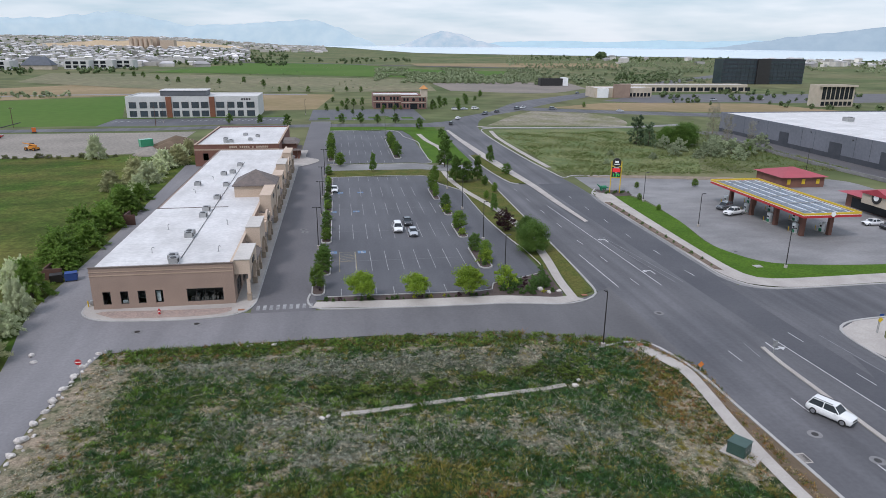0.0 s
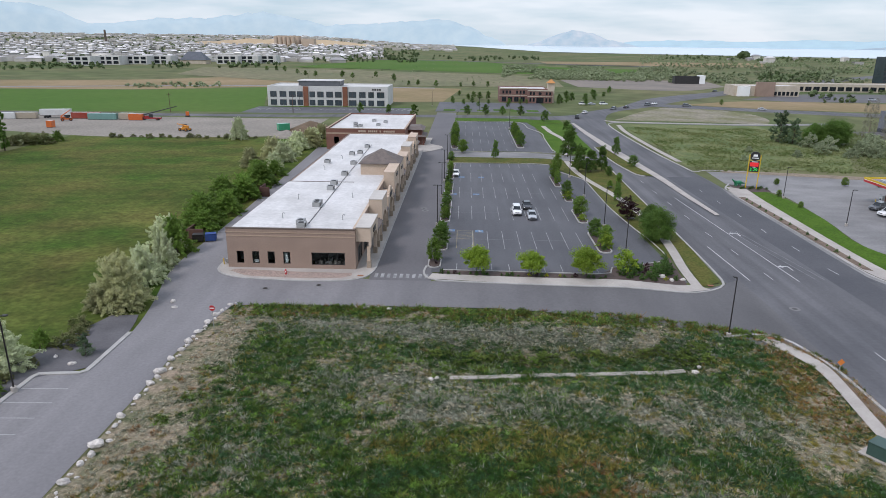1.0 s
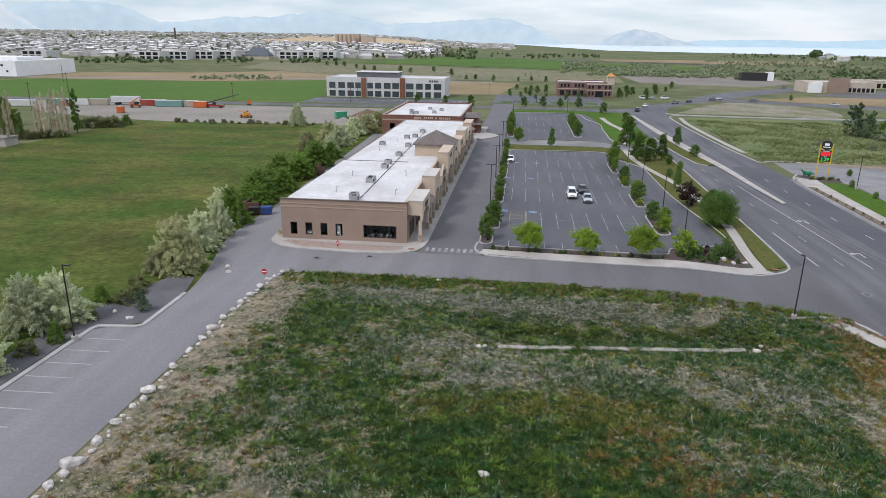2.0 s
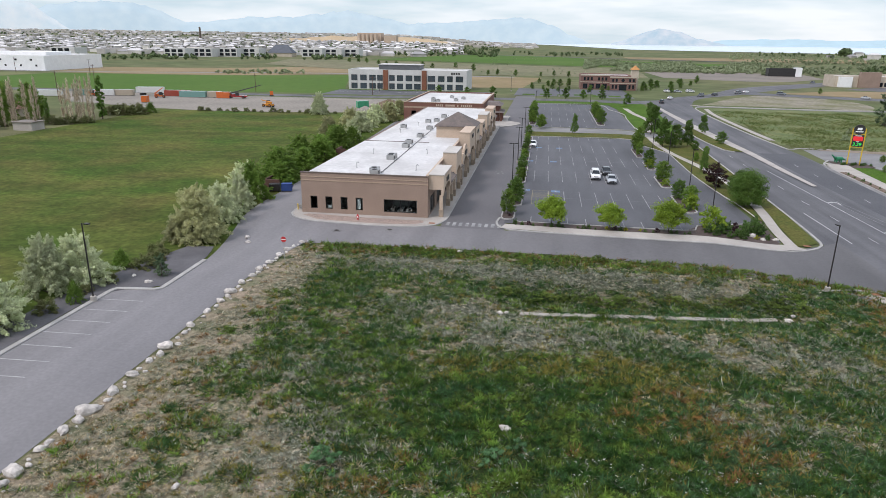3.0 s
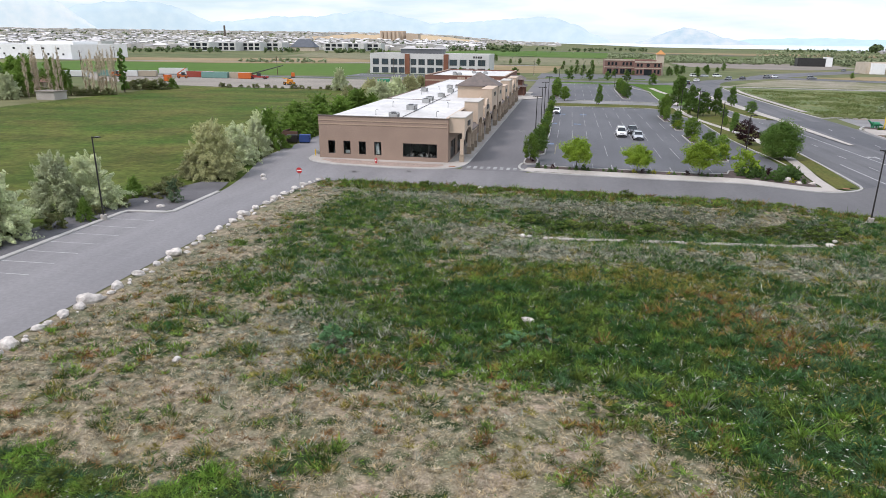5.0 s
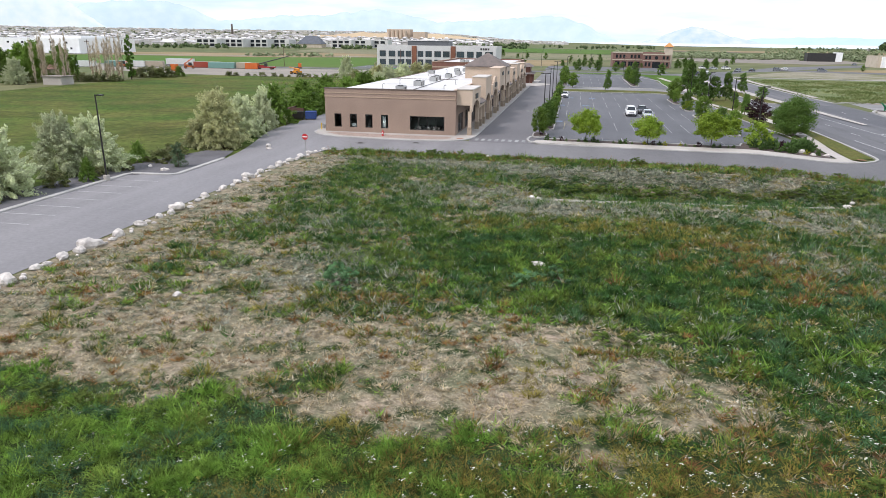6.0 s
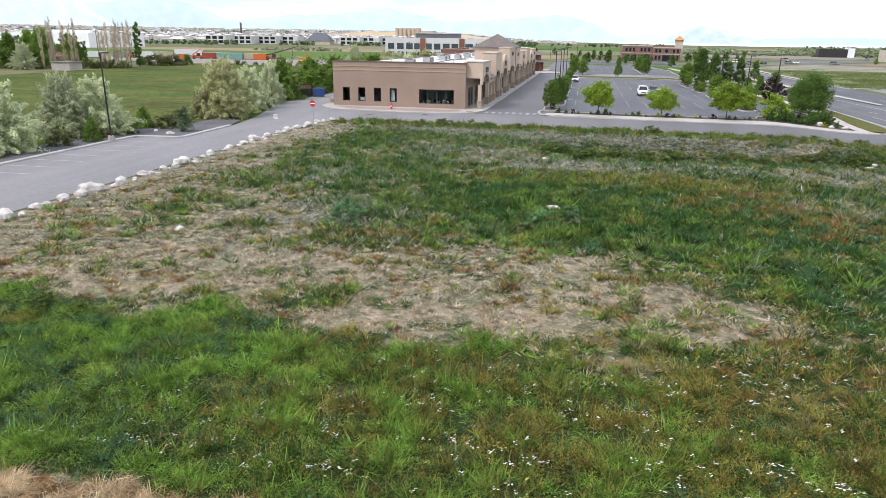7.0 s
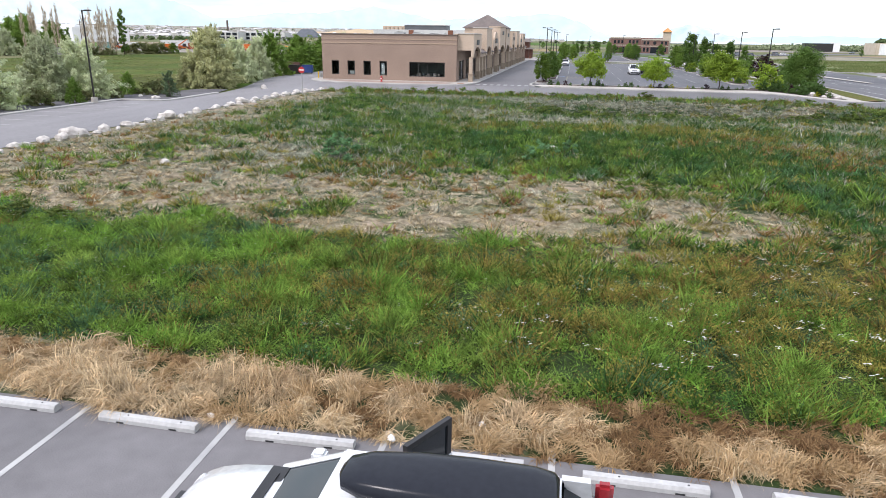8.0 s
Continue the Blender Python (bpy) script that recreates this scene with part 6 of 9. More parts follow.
# beds and lots
for x, y, h in ((25.4, -0.6, 4.1), (33.7, -0.7, 3.8), (41.9, -0.9, 4.6)):
    plant("young", x, y, h, x * 40, 1.08)
for k, (x, y, h) in enumerate(((18.7, 4.4, 4.5), (19.5, 12.5, 4.8), (19.4, 19.5, 5.0), (19.6, 31, 4.6), (19.4, 38.5, 4.5), (19.5, 46, 4.4), (19.5, 56, 4.2), (19.4, 64, 4.4), (19.5, 75, 3.9), (19.4, 84, 4.2), (19.3, 99, 4.6))):
    plant("green2" if k % 3 else "green", x, y, h * 0.86, 67 * k, 1.25 if k else 1.0)
for key, x, y, h, w in (("green", 46.4, 73.5, 8.2, 1.0), ("green", 46.2, 66.5, 6.0, 0.9), ("green2", 46.9, 54.5, 6.4, 1.1), ("green", 46.9, 36.5, 7.0, 1.35), ("green2", 47.2, 21, 6.2, 1.1), ("green", 48.2, 16.5, 6.2, 1.2), ("big", 58.7, 21.8, 6.0, 1.0), ("big", 60.0, 31.5, 6.2, 1.0), ("plum", 56.8, 37, 4.4, 1.3), ("cone", 55.0, 87.5, 7.5, 1.1), ("cone", 58.5, 89, 5.6, 1.2), ("cone", 62.0, 91, 6.5, 0.8), ("green2", 62.6, 84, 5.0, 1.0), ("green", 63.4, 75, 4.6, 1.1), ("green", 59.4, 67, 4.0, 1.0), ("cone", 58.4, 54, 4.0, 0.8), ("cone", 72.0, 119, 5.2, 0.9), ("green2", 72.6, 99, 6.0, 1.3), ("cone", 55.5, 112, 8.0, 1.1), ("green", 48.4, 84.5, 8.5, 0.9), ("green", 22.6, 112.5, 7.5, 1.3), ("cone", 32.3, 102, 5.2, 0.7)):
    plant(key, x, y, h * (0.84 if key in ("green", "green2") else 0.95), x * 31 + y, w)
# second lot and beyond
for k, (x, y) in enumerate(((19.8, 124), (19.8, 131), (19.6, 139), (19.8, 146), (19.6, 156), (41.8, 128), (41.8, 136), (41.6, 144), (41.6, 153), (41.8, 162))):
    plant("green2" if k % 2 else "green", x, y, 6.4 + (k % 3) * 0.5, 50 * k)
for k, (x, y) in enumerate(((-0.5, 214), (24, 226), (32.8, 226), (40.8, 226), (49.5, 226), (58.5, 205), (-14, 228), (-28, 230), (62, 150), (63.5, 172))):
    plant("far", x, y, 5.6 + k % 3 * 0.5, 40 * k, 1.2)
for k, (x, y) in enumerate(((15.4, 300), (24.7, 312), (31.6, 318), (36.8, 320), (19, 345), (28, 330), (90.9, 287), (105, 340), (113, 350), (82, 300), (96, 320), (86, 330), (171, 300), (-22, 439), (-15, 444), (0, 429), (19, 433), (29, 440), (40, 432), (123, 381), (110, 374), (102, 323), (79, 310), (87, 315))):
    plant("far", x, y, 4.4 + 0.7 * (k % 4), 70 * k, 1.0 + 0.1 * (k % 3))
for k, (x, y) in enumerate(((-200, 664), (-189, 664), (-175, 646), (-134, 568), (-121, 554), (-94, 547), (-82, 534), (-63, 554), (-40, 500), (-150, 600))):
    plant("far", x, y, 6.4 + 0.7 * (k % 3), 55 * k, 1.25)
for k, (x, y) in enumerate(((16, 290), (22, 284), (27, 292), (36, 288), (48, 292), (54, 287), (58, 293), (76, 292), (79, 300), (30, 272), (46, 270))):
    plant("far", x, y, 3.4 + 0.6 * (k % 3), 55 * k, 1.2)
# corner bed
rng_bed = random.Random(21)
for k in range(30):
    f = k / 29
    x = 20.2 + 25.5 * f + rng_bed.uniform(-0.2, 0.2)
    key = "shrub_yellow" if k in (15, 18, 20) else "shrub_red" if k % 7 == 2 else "shrub"
    if k % 5 == 4:
        continue
    plant(key, x, -0.9 - 0.6 * f + rng_bed.uniform(-0.3, 0.3), rng_bed.uniform(0.5, 0.9) * (1.5 if k in (7, 12) else 1), 30 * k)
for key, x, y, h in (("shrub_light", 48.7, 2.6, 2.9), ("shrub", 47.6, 0.2, 1.6), ("shrub", 49.6, 0.6, 1.8), ("shrub", 51.2, 3.6, 1.6), ("shrub_red", 51.6, 1.9, 1.3), ("shrub", 52.9, 1.0, 1.5), ("shrub", 53.6, 3.8, 2.0), ("shrub", 54.9, 2.4, 2.0), ("shrub", 55.2, 4.8, 2.2), ("shrub", 56.2, 6.6, 1.6), ("shrub_yellow", 54.2, 0.1, 0.9), ("shrub", 53.4, 2.4, 2.3), ("shrub", 50.2, 2.6, 2.2), ("shrub", 51.6, 0.2, 1.6), ("shrub", 55.6, 3.4, 2.2), ("shrub", 49.4, 1.8, 1.8), ("shrub", 55.9, 0.6, 1.1), ("shrub_red", 52.6, 5.2, 1.2), ("shrub", 56.8, 9.4, 1.3), ("shrub", 57.4, 12, 1.2), ("shrub", 50.4, -0.9, 1.3), ("shrub", 52.2, -0.8, 1.4), ("shrub", 48.5, -0.8, 1.3), ("shrub_red", 19.0, 3.2, 0.7), ("shrub", 47.2, 12.6, 1.4), ("shrub_light", 47.8, 14.2, 1.5), ("shrub_light", 46.6, 51, 1.2), ("shrub", 46.5, 49.5, 1.2), ("shrub", 18.9, 13.5, 1.2), ("shrub_light", 46.8, 32.2, 0.9)):
    plant(key, x, y, h, x * 77)
for k in range(14):
    plant("shrub", 88.8 + 0.2 * (k % 2), 10 + 3.6 * k, 0.6 + 0.15 * (k % 3), 40 * k)
for k in range(10):
    plant("shrub", 92.6 + 0.7 * k, 69.5 + (k % 3) * 0.7, 0.8, 40 * k, 1.4)
for x, y, h in ((98.6, 62, 2.4), (98.3, 50.5, 2.2), (104, 75.5, 2.6), (121.3, 75.5, 3.4), (129.4, 74.5, 3.0)):
    plant("green", x, y, h, x * 9, 1.3)
# west side
for key, x, y, h, w in (("olive", -22.2, -15.2, 6.8, 1.0), ("olive", -20.6, -16.6, 3.2, 1.3), ("olive", -24.6, -16.0, 3.4, 1.3), ("silver", -22.8, -7.2, 5.2, 0.85), ("silver", -22.8, -0.6, 5.4, 0.78), ("hedge", -24.0, 6.5, 5.6, 0.95), ("silver", -26.3, 8.5, 5.6, 1.0), ("silver", -26.2, -33.8, 5.6, 1.1), ("silver", -28.0, -36.5, 6.0, 0.9), ("silver", -27.0, -46.0, 6.2, 1.15), ("olive", -29.0, -44.0, 6.0, 0.9), ("hedge", -23.4, -38.6, 2.2, 0.8), ("scrub", -24.4, -41.5, 1.3, 1.0), ("scrub", -24.2, -36, 1.0, 1.1), ("scrub", -23.4, -32.5, 1.0, 1.0), ("scrub", -22.8, -24.6, 1.3, 1.2), ("scrub", -24.0, -22.4, 1.5, 1.2), ("scrub", -25.2, -49, 1.4, 1.2), ("silver", -28.5, -58, 6.0, 1.0), ("silver", -28.5, -72, 6.0, 1.0), ("scrub", -22.5, -27.4, 1.6, 1.3), ("hedge", -25.2, -28.0, 2.2, 1.0), ("scrub", -26.8, -52.5, 2.0, 1.3), ("conifer", -19.1, -29.6, 2.5, 1.0), ("scrub", -23.2, -14.6, 1.8, 1.3), ("hedge", -24.0, -4.5, 4.2, 0.9)):
    plant(key, x, y, h, x * 53 + y * 7, w)
for k in range(13):
    x, y = -24.2 - 0.028 * 4.6 * k - 1.7 * (k % 3), 19 + 4.4 * k
    plant("hedge", x, y, 3.9 + 0.55 * (k * 7 % 4), 77 * k, 1.45)
for k, (x, y) in enumerate(((-28, 79), (-32, 88), (-29, 93), (-34, 99), (-29, 104), (-36, 84), (-30, 114), (-27.5, 121), (-29, 131), (-28, 140))):
    plant("olive" if k % 2 else "silver", x, y, 4.8 + 0.5 * (k % 4), 77 * k, 1.15)
plant("silver", -56.8, 137.2, 7.4, 30, 0.85, "pale grey-green tree at the yard edge")
for k in range(16):
    plant("scrub", -52 - 3.4 * k, 140.5 + 1.4 * math.sin(k * 2.1) - 0.15 * k, 0.8 + 0.25 * (k % 4), 33 * k, 1.3)
# grove by the old house
for k, (x, y, h) in enumerate(((-145, 80, 9), (-141, 86, 8), (-152, 78, 13), (-162, 88, 15), (-148, 96, 14), (-160, 104, 13), (-170, 96, 14), (-176, 82, 15), (-140, 100, 11), (-168, 70, 14), (-184, 90, 14), (-155, 116, 12))):
    plant("grove", x, y, h, 70 * k)
plant("silver", -135, 74, 7, 20, 1.0)
for k in range(14):
    plant("scrub", -141 + 1.75 * k, 78.5 + 1.3 * k + 1.5 * math.sin(k * 1.7), 1.6 + 0.5 * (k % 3), 47 * k, 1.25)
for k, (x, y) in enumerate(((-131, 80), (-132.5, 78.5), (-129.5, 84), (-128, 87), (-127, 98), (-125, 100), (-124, 102), (-122.5, 104.5), (-126, 95), (-123.5, 99), (-121.5, 101), (-131.2, 81.2), (-130.3, 80.4), (-121.6, 77.4), (-121, 92), (-120.2, 95.5), (-119.4, 98.8))):
    plant("dead", x, y, 13 + (k * 5 % 4), 50 * k, 0.8 + 0.1 * (k % 3))
plant("poplar", -120.5, 106, 13, 0), plant("poplar", -127.5, 90, 8, 40)
for k, (x, y) in enumerate(((-126, 117), (-122.5, 118), (-119.5, 119), (-117, 120.5), (-121, 121))):
    plant("scrub", x, y, 3.0 + 0.6 * (k % 2), 33 * k, 1.2)
plant("hedge", -116.2, 127, 3.4, 20, 1.3, "bright green bush at the yard edge")
# brush east of the road
for k, (x, y, h, key) in enumerate(((152, 143, 11.5, "big"), (157, 147, 11, "big"), (148, 147, 9.5, "big"), (138, 151, 10, "conifer"), (141, 147, 8, "conifer"), (144, 141, 4.2, "sage"), (147, 134, 3.0, "sage"), (141, 126, 2.4, "sage"), (158, 129, 4.2, "sage"), (153, 125, 3.2, "sage"), (163, 126, 3.6, "sage"), (168, 124, 3.4, "sage"), (172, 130, 4.4, "hedge"), (178, 132, 4.0, "sage"), (167, 147, 15, "bare"), (171, 143, 12, "bare"), (178, 138, 10, "bare"), (130, 120, 1.5, "sage"), (118, 128, 1.3, "sage"), (110, 112, 1.2, "sage"), (147, 120, 2.2, "sage"), (160, 116, 2.5, "sage"), (155, 122, 2.8, "sage"))):
    plant(key, x, y, h, 40 * k)
# ---- the weedy field ----
def spot(x, y, cx, cy, rx, ry):
    return math.exp(-(((x - cx) / rx) ** 2) - ((y - cy) / ry) ** 2)


def spots(x, y, rows):
    return sum(k * spot(x, y, cx, cy, rx, ry) for k, cx, cy, rx, ry in rows)


BARE_SPOTS = ((0.6, 13, -68.3, 15, 4.6), (0.6, 26, -71.0, 8, 3.2), (0.9, -7.4, -46, 4.6, 34), (0.12, 3, -56, 6, 9), (0.28, -2, -68, 8, 4), (0.85, 56.8, -43.5, 3.6, 4.5), (0.35, 60.5, -33, 2.2, 12), (0.25, -5, -20, 3, 5), (0.3, 4.6, -64.8, 3, 1.5), (0.3, 17.5, -61.8, 2.2, 1.0))
SILVER_SPOTS = ((0.8, 30, -21.5, 15, 1.8), (0.45, 48, -39.5, 7, 3.5), (0.6, 20.7, -40.2, 4, 1.6), (0.85, 17, -33.5, 8, 3.4), (0.95, 25, -21.3, 17, 2.4), (0.5, 45, -38, 9, 4.6), (0.55, 43, -51.5, 5, 3.5), (0.7, 8, -59, 4.5, 5), (0.4, 30, -37.5, 9, 2.2), (0.6, 6, -19, 8, 3), (0.5, 22, -39, 9, 1.6), (0.5, 4, -48, 6, 3), (0.35, 48, -23, 8, 3))
LUSH_SPOTS = ((0.4, 9, -42, 6, 5), (0.4, 2, -25, 5, 5), (0.65, 20, -53, 12, 5), (0.65, 29, -58, 11, 5), (0.6, 46, -60, 10, 7), (0.4, 50, -70, 8, 8), (0.5, 36, -68, 6, 5), (0.4, 34, -29, 12, 3), (0.4, 55, -24, 6, 4), (0.6, 28, -45.5, 12, 3.5), (0.3, 2, -34, 4, 6))
RUST_SPOTS = ((0.7, 35.5, -47.2, 2.2, 2.6), (0.75, 38, -56, 4.0, 3.6), (0.6, 32.7, -51.5, 3.5, 1.2), (0.6, 13.5, -62, 2.6, 1.0), (0.7, 38, -52.5, 5, 3), (1.15, 59, -36, 4, 9), (1.1, 60.5, -27, 2.4, 9), (0.7, 34, -15, 5, 1.5), (0.5, 34, -48, 5, 2), (0.5, 12, -63.4, 6, 1.4), (0.5, 8, -14.6, 8, 1.2), (0.4, 52, -47, 5, 5), (0.4, -6, -27, 2, 5), (0.5, 33, -73, 6, 4), (0.5, 29, -76.5, 5, 2.5), (0.55, 18, -66, 12, 1.6), (0.4, -3, -56, 4, 6))
GOLD_SPOTS = ((0.8, 27, -43.5, 5.0, 1.8), (0.6, 33, -45, 4, 2), (0.9, 17, -46.7, 2.6, 1.3), (0.5, 22, -76.2, 5, 1.4), (0.5, 28.5, -75.5, 4, 1.8), (0.8, 19, -45.3, 5, 1.6), (0.8, 29, -45, 6, 2.2), (0.6, 10, -62.5, 4, 1.2), (0.5, 36, -43, 6, 2), (0.5, 22, -80, 8, 2.5), (0.6, 30, -80, 7, 4), (0.4, 14, -80, 5, 2))


def dryness(x, y):
    """0: lush green, 1: bare and straw-dry."""
    p = Vector((x * 0.11, y * 0.16, 3.1))
    d = 0.43 + 0.5 * noise.noise(p) + 0.62 * noise.noise(p * 3.1) + 0.6 * noise.noise(p * 8)
    d += spots(x, y, BARE_SPOTS) + 0.35 * spots(x, y, SILVER_SPOTS) - 0.7 * spots(x, y, LUSH_SPOTS)
    d -= 0.6 * smooth(-74.2, -77.0, y + 0.08 * (x - 16) + 0.9 * noise.noise(Vector((x * 0.4, y * 0.2, 0)))) * (1 - 0.4 * smooth(30, 46, x))
    d += 0.8 * smooth(-83.0, -84.6, y)
    return min(1.0, max(0.0, d))


def silver(x, y):
    return min(1.0, spots(x, y, SILVER_SPOTS) * (1.0 + 0.9 * noise.noise(Vector((x * 0.5, y * 0.8, 20)))))


def in_field(x, y):
    west = -7.9 + 0.02 * (y + 60)
    north = -13.6 - 0.004 * max(0, x - 30) ** 2
    return x > west and y < north and x < 62.0 - 0.03 * abs(y + 30) and y > -86.2


def field_mask():
    me = bpy.data.objects["ground"].data
    for name, fn, other in (("dry", dryness, 0.5), ("silver", silver, 0.0)):
        at = me.attributes.new(name, "FLOAT", "POINT")
        at.data.foreach_set("value", [fn(v.co.x, v.co.y) if -12 < v.co.x < 70 and -90 < v.co.y < -8 else other for v in me.vertices])


field_mask()


def field_soil():
    """Dark green soil under the weeds, grey-tan earth where it is bare, matted dead grass between."""
    n, l = FIELD.node_tree.nodes, FIELD.node_tree.links
    geo = n.new("ShaderNodeNewGeometry")

    def noise_node(scale, detail):
        t = n.new("ShaderNodeTexNoise")
        t.inputs["Scale"].default_value, t.inputs["Detail"].default_value = scale, detail
        l.new(geo.outputs["Position"], t.inputs["Vector"])
        return t.outputs["Fac"]

    def spread(src, a, b, lo, hi):
        r = n.new("ShaderNodeMapRange")
        r.inputs["From Min"].default_value, r.inputs["From Max"].default_value = a, b
        r.inputs["To Min"].default_value, r.inputs["To Max"].default_value = lo, hi
        l.new(src, r.inputs["Value"])
        return r.outputs["Result"]

    def blend(fac, c1, c2, kind="MIX"):
        m = n.new("ShaderNodeMixRGB")
        m.blend_type = kind
        for socket, v in (("Fac", fac), ("Color1", c1), ("Color2", c2)):
            if isinstance(v, (tuple, float)):
                m.inputs[socket].default_value = v
            else:
                l.new(v, m.inputs[socket])
        return m.outputs["Color"]

    dry = n.new("ShaderNodeAttribute")
    dry.attribute_name = "dry"
    pale = n.new("ShaderNodeAttribute")
    pale.attribute_name = "silver"
    add = n.new("ShaderNodeMath")
    add.use_clamp = True
    l.new(dry.outputs["Fac"], add.inputs[0])
    l.new(spread(noise_node(1.1, 6), 0.25, 0.75, -0.42, 0.42), add.inputs[1])
    earth = blend(spread(noise_node(0.35, 4), 0.35, 0.65, 0.0, 1.0), (0.28, 0.222, 0.162, 1), (0.135, 0.135, 0.08, 1))
    c = blend(spread(add.outputs[0], 0.6, 1.0, 0.0, 1.0), (0.026, 0.042, 0.013, 1), earth)
    c = blend(spread(pale.outputs["Fac"], 0.15, 0.9, 0.0, 0.75), c, (0.045, 0.054, 0.033, 1))
    c = blend(1.0, c, spread(noise_node(7, 5), 0.25, 0.75, 0.5, 1.5), "MULTIPLY")
    c = blend(1.0, c, spread(noise_node(2.2, 4), 0.3, 0.7, 0.75, 1.25), "MULTIPLY")
    l.new(c, n["Principled BSDF"].inputs["Base Color"])


field_soil()
WEED_MATS = {
    "fresh": mat("weed_fresh", (0.14, 0.265, 0.04), (0.19, 0.285, 0.055), 0.5, 0.7, island=0.6, fine=2.4, grain=0.6, spec=0.12, thin=0.4),
    "weed": mat("weed_green", (0.085, 0.142, 0.025), (0.125, 0.162, 0.034), 0.3, 0.7, island=0.6, fine=2.4, grain=0.6, spec=0.12, thin=0.35),
    "deep": mat("weed_deep_green", (0.038, 0.10, 0.022), (0.052, 0.112, 0.028), 0.3, 0.7, island=0.6, fine=2.4, grain=0.6, spec=0.12, thin=0.35),
    "blue": mat("weed_blue_green", (0.085, 0.185, 0.075), (0.11, 0.21, 0.095), 0.2, 0.7, island=0.6, fine=2.4, grain=0.6, spec=0.12, thin=0.35),
    "silver": mat("weed_silver", (0.42, 0.425, 0.34), (0.30, 0.32, 0.24), 0.4, 0.75, island=0.6, fine=2.4, grain=0.6, spec=0.12, thin=0.3),
    "straw": mat("weed_straw", (0.50, 0.40, 0.245), (0.38, 0.305, 0.185), 0.2, 0.8, island=0.6, fine=2.4, grain=0.6, spec=0.1, thin=0.3),
    "gold": mat("weed_gold", (0.24, 0.215, 0.048), (0.20, 0.165, 0.042), 0.3, 0.75, island=0.6, fine=2.4, grain=0.6, spec=0.1, thin=0.3),
    "rust": mat("weed_rust", (0.21, 0.105, 0.045), (0.27, 0.15, 0.055), 0.3, 0.8, island=0.6, fine=2.4, grain=0.6, spec=0.1, thin=0.3),
    "grey": mat("weed_grey", (0.42, 0.37, 0.275), (0.31, 0.275, 0.20), 0.3, 0.8, island=0.6, fine=2.4, grain=0.6, spec=0.1, thin=0.3),
}
WEED_LABELS = {"fresh": "fresh yellow-green weeds and grass", "weed": "green weeds and grass", "deep": "deep green matted grass", "blue": "blue-green leafy weeds", "silver": "silvery grey-green seeding grass", "straw": "pale dry straw grass", "gold": "yellowish flowering weeds", "rust": "rust-brown seeding dock weeds", "grey": "bleached grey dry grass"}


def weed_kind(x, y, d, rng):
    """Which weed grows at a place: by patches, with some mixing."""
    p = Vector((x * 0.55, y * 0.7, 8.0))
    mix = 0.8 * noise.noise(p) + 0.65 * noise.noise(p * 2.6) + 0.08 * rng.normal()
    mix -= 0.2 * smooth(27, 40, x)
    u = rng.random()
    if u < (silver(x, y) + (0.2 * smooth(-72, -66, y) + 0.16 * smooth(-50, -40, y)) * (1 - 0.8 * min(1.0, spots(x, y, LUSH_SPOTS)))) * (0.72 + 0.9 * mix):
        return "silver" if rng.random() < 0.72 else "grey"
    if spots(x, y, RUST_SPOTS) + mix > 0.62:
        return "rust" if rng.random() < 0.55 else "gold" if rng.random() < 0.5 else "weed"
    if spots(x, y, GOLD_SPOTS) - mix > 0.62 and rng.random() < 0.5:
        return "gold"
    if u < d * 1.7 - 0.45:
        return "rust" if mix > 0.42 else "gold" if mix < -0.5 else "straw" if rng.random() < (0.5 if y < -48 else 0.2) else "grey"
    if 0.42 < d < 0.8 and rng.random() < 0.4:
        return "gold" if mix < 0 else "fresh" if mix < 0.35 else "rust"
    if mix < -0.38:
        return "blue"
    east = smooth(24, 36, x + 5 * noise.noise(Vector((x * 0.3, y * 0.4, 2))))
    if y < -72.5 and x > 14 and mix < 0.12 and rng.random() < 0.34 + 0.16 * east:
        return "gold" if rng.random() < 0.85 - 0.35 * east else "rust"
    if y < -73.5 and x + 9 * noise.noise(Vector((x * 0.35, y * 0.5, 6))) < 15 + 4 * mix:
        return "fresh" if mix > -0.05 else "blue" if mix < -0.18 else "weed"
    if y < -72 and mix < 0.3 * east - 0.1:
        return "deep" if mix > -0.2 or rng.random() < 0.6 else "rust"
    if y < -72:
        return "fresh" if mix > 0.08 + 0.25 * east else "weed" if rng.random() < 0.75 else "deep"
    if y < -60:
        return "fresh" if mix > 0.14 else "weed" if mix > -0.08 else "deep"
    return "fresh" if mix > 0.34 else "weed" if mix > 0.02 else "deep"


def blades(rng, xyz, count, height, width, spread):
    """Grass blades round each tuft: three corners each."""
    n_t = len(xyz)
    p = np.repeat(xyz, count, 0)
    hh = np.repeat(height, count) * (0.55 + 0.7 * rng.random(n_t * count))
    a = rng.random(n_t * count) * 2 * np.pi
    out = np.repeat(spread, count) * rng.random(n_t * count)
    base = p + np.stack([np.cos(a) * out * 0.6, np.sin(a) * out * 0.6, np.zeros_like(a)], 1)
    lean = np.repeat(spread, count) * (0.3 + 1.5 * rng.random(n_t * count))
    a = a + rng.normal(size=n_t * count) * 0.9
    tip = base + np.stack([np.cos(a) * lean, np.sin(a) * lean, hh], 1)
    b = rng.random(n_t * count) * 2 * np.pi
    w = np.repeat(width, count) * (0.6 + 0.8 * rng.random(n_t * count))
    side = np.stack([np.cos(b) * w, np.sin(b) * w, np.zeros_like(a)], 1)
    return np.stack([base - side, base + side, tip], 1).reshape(-1, 3)


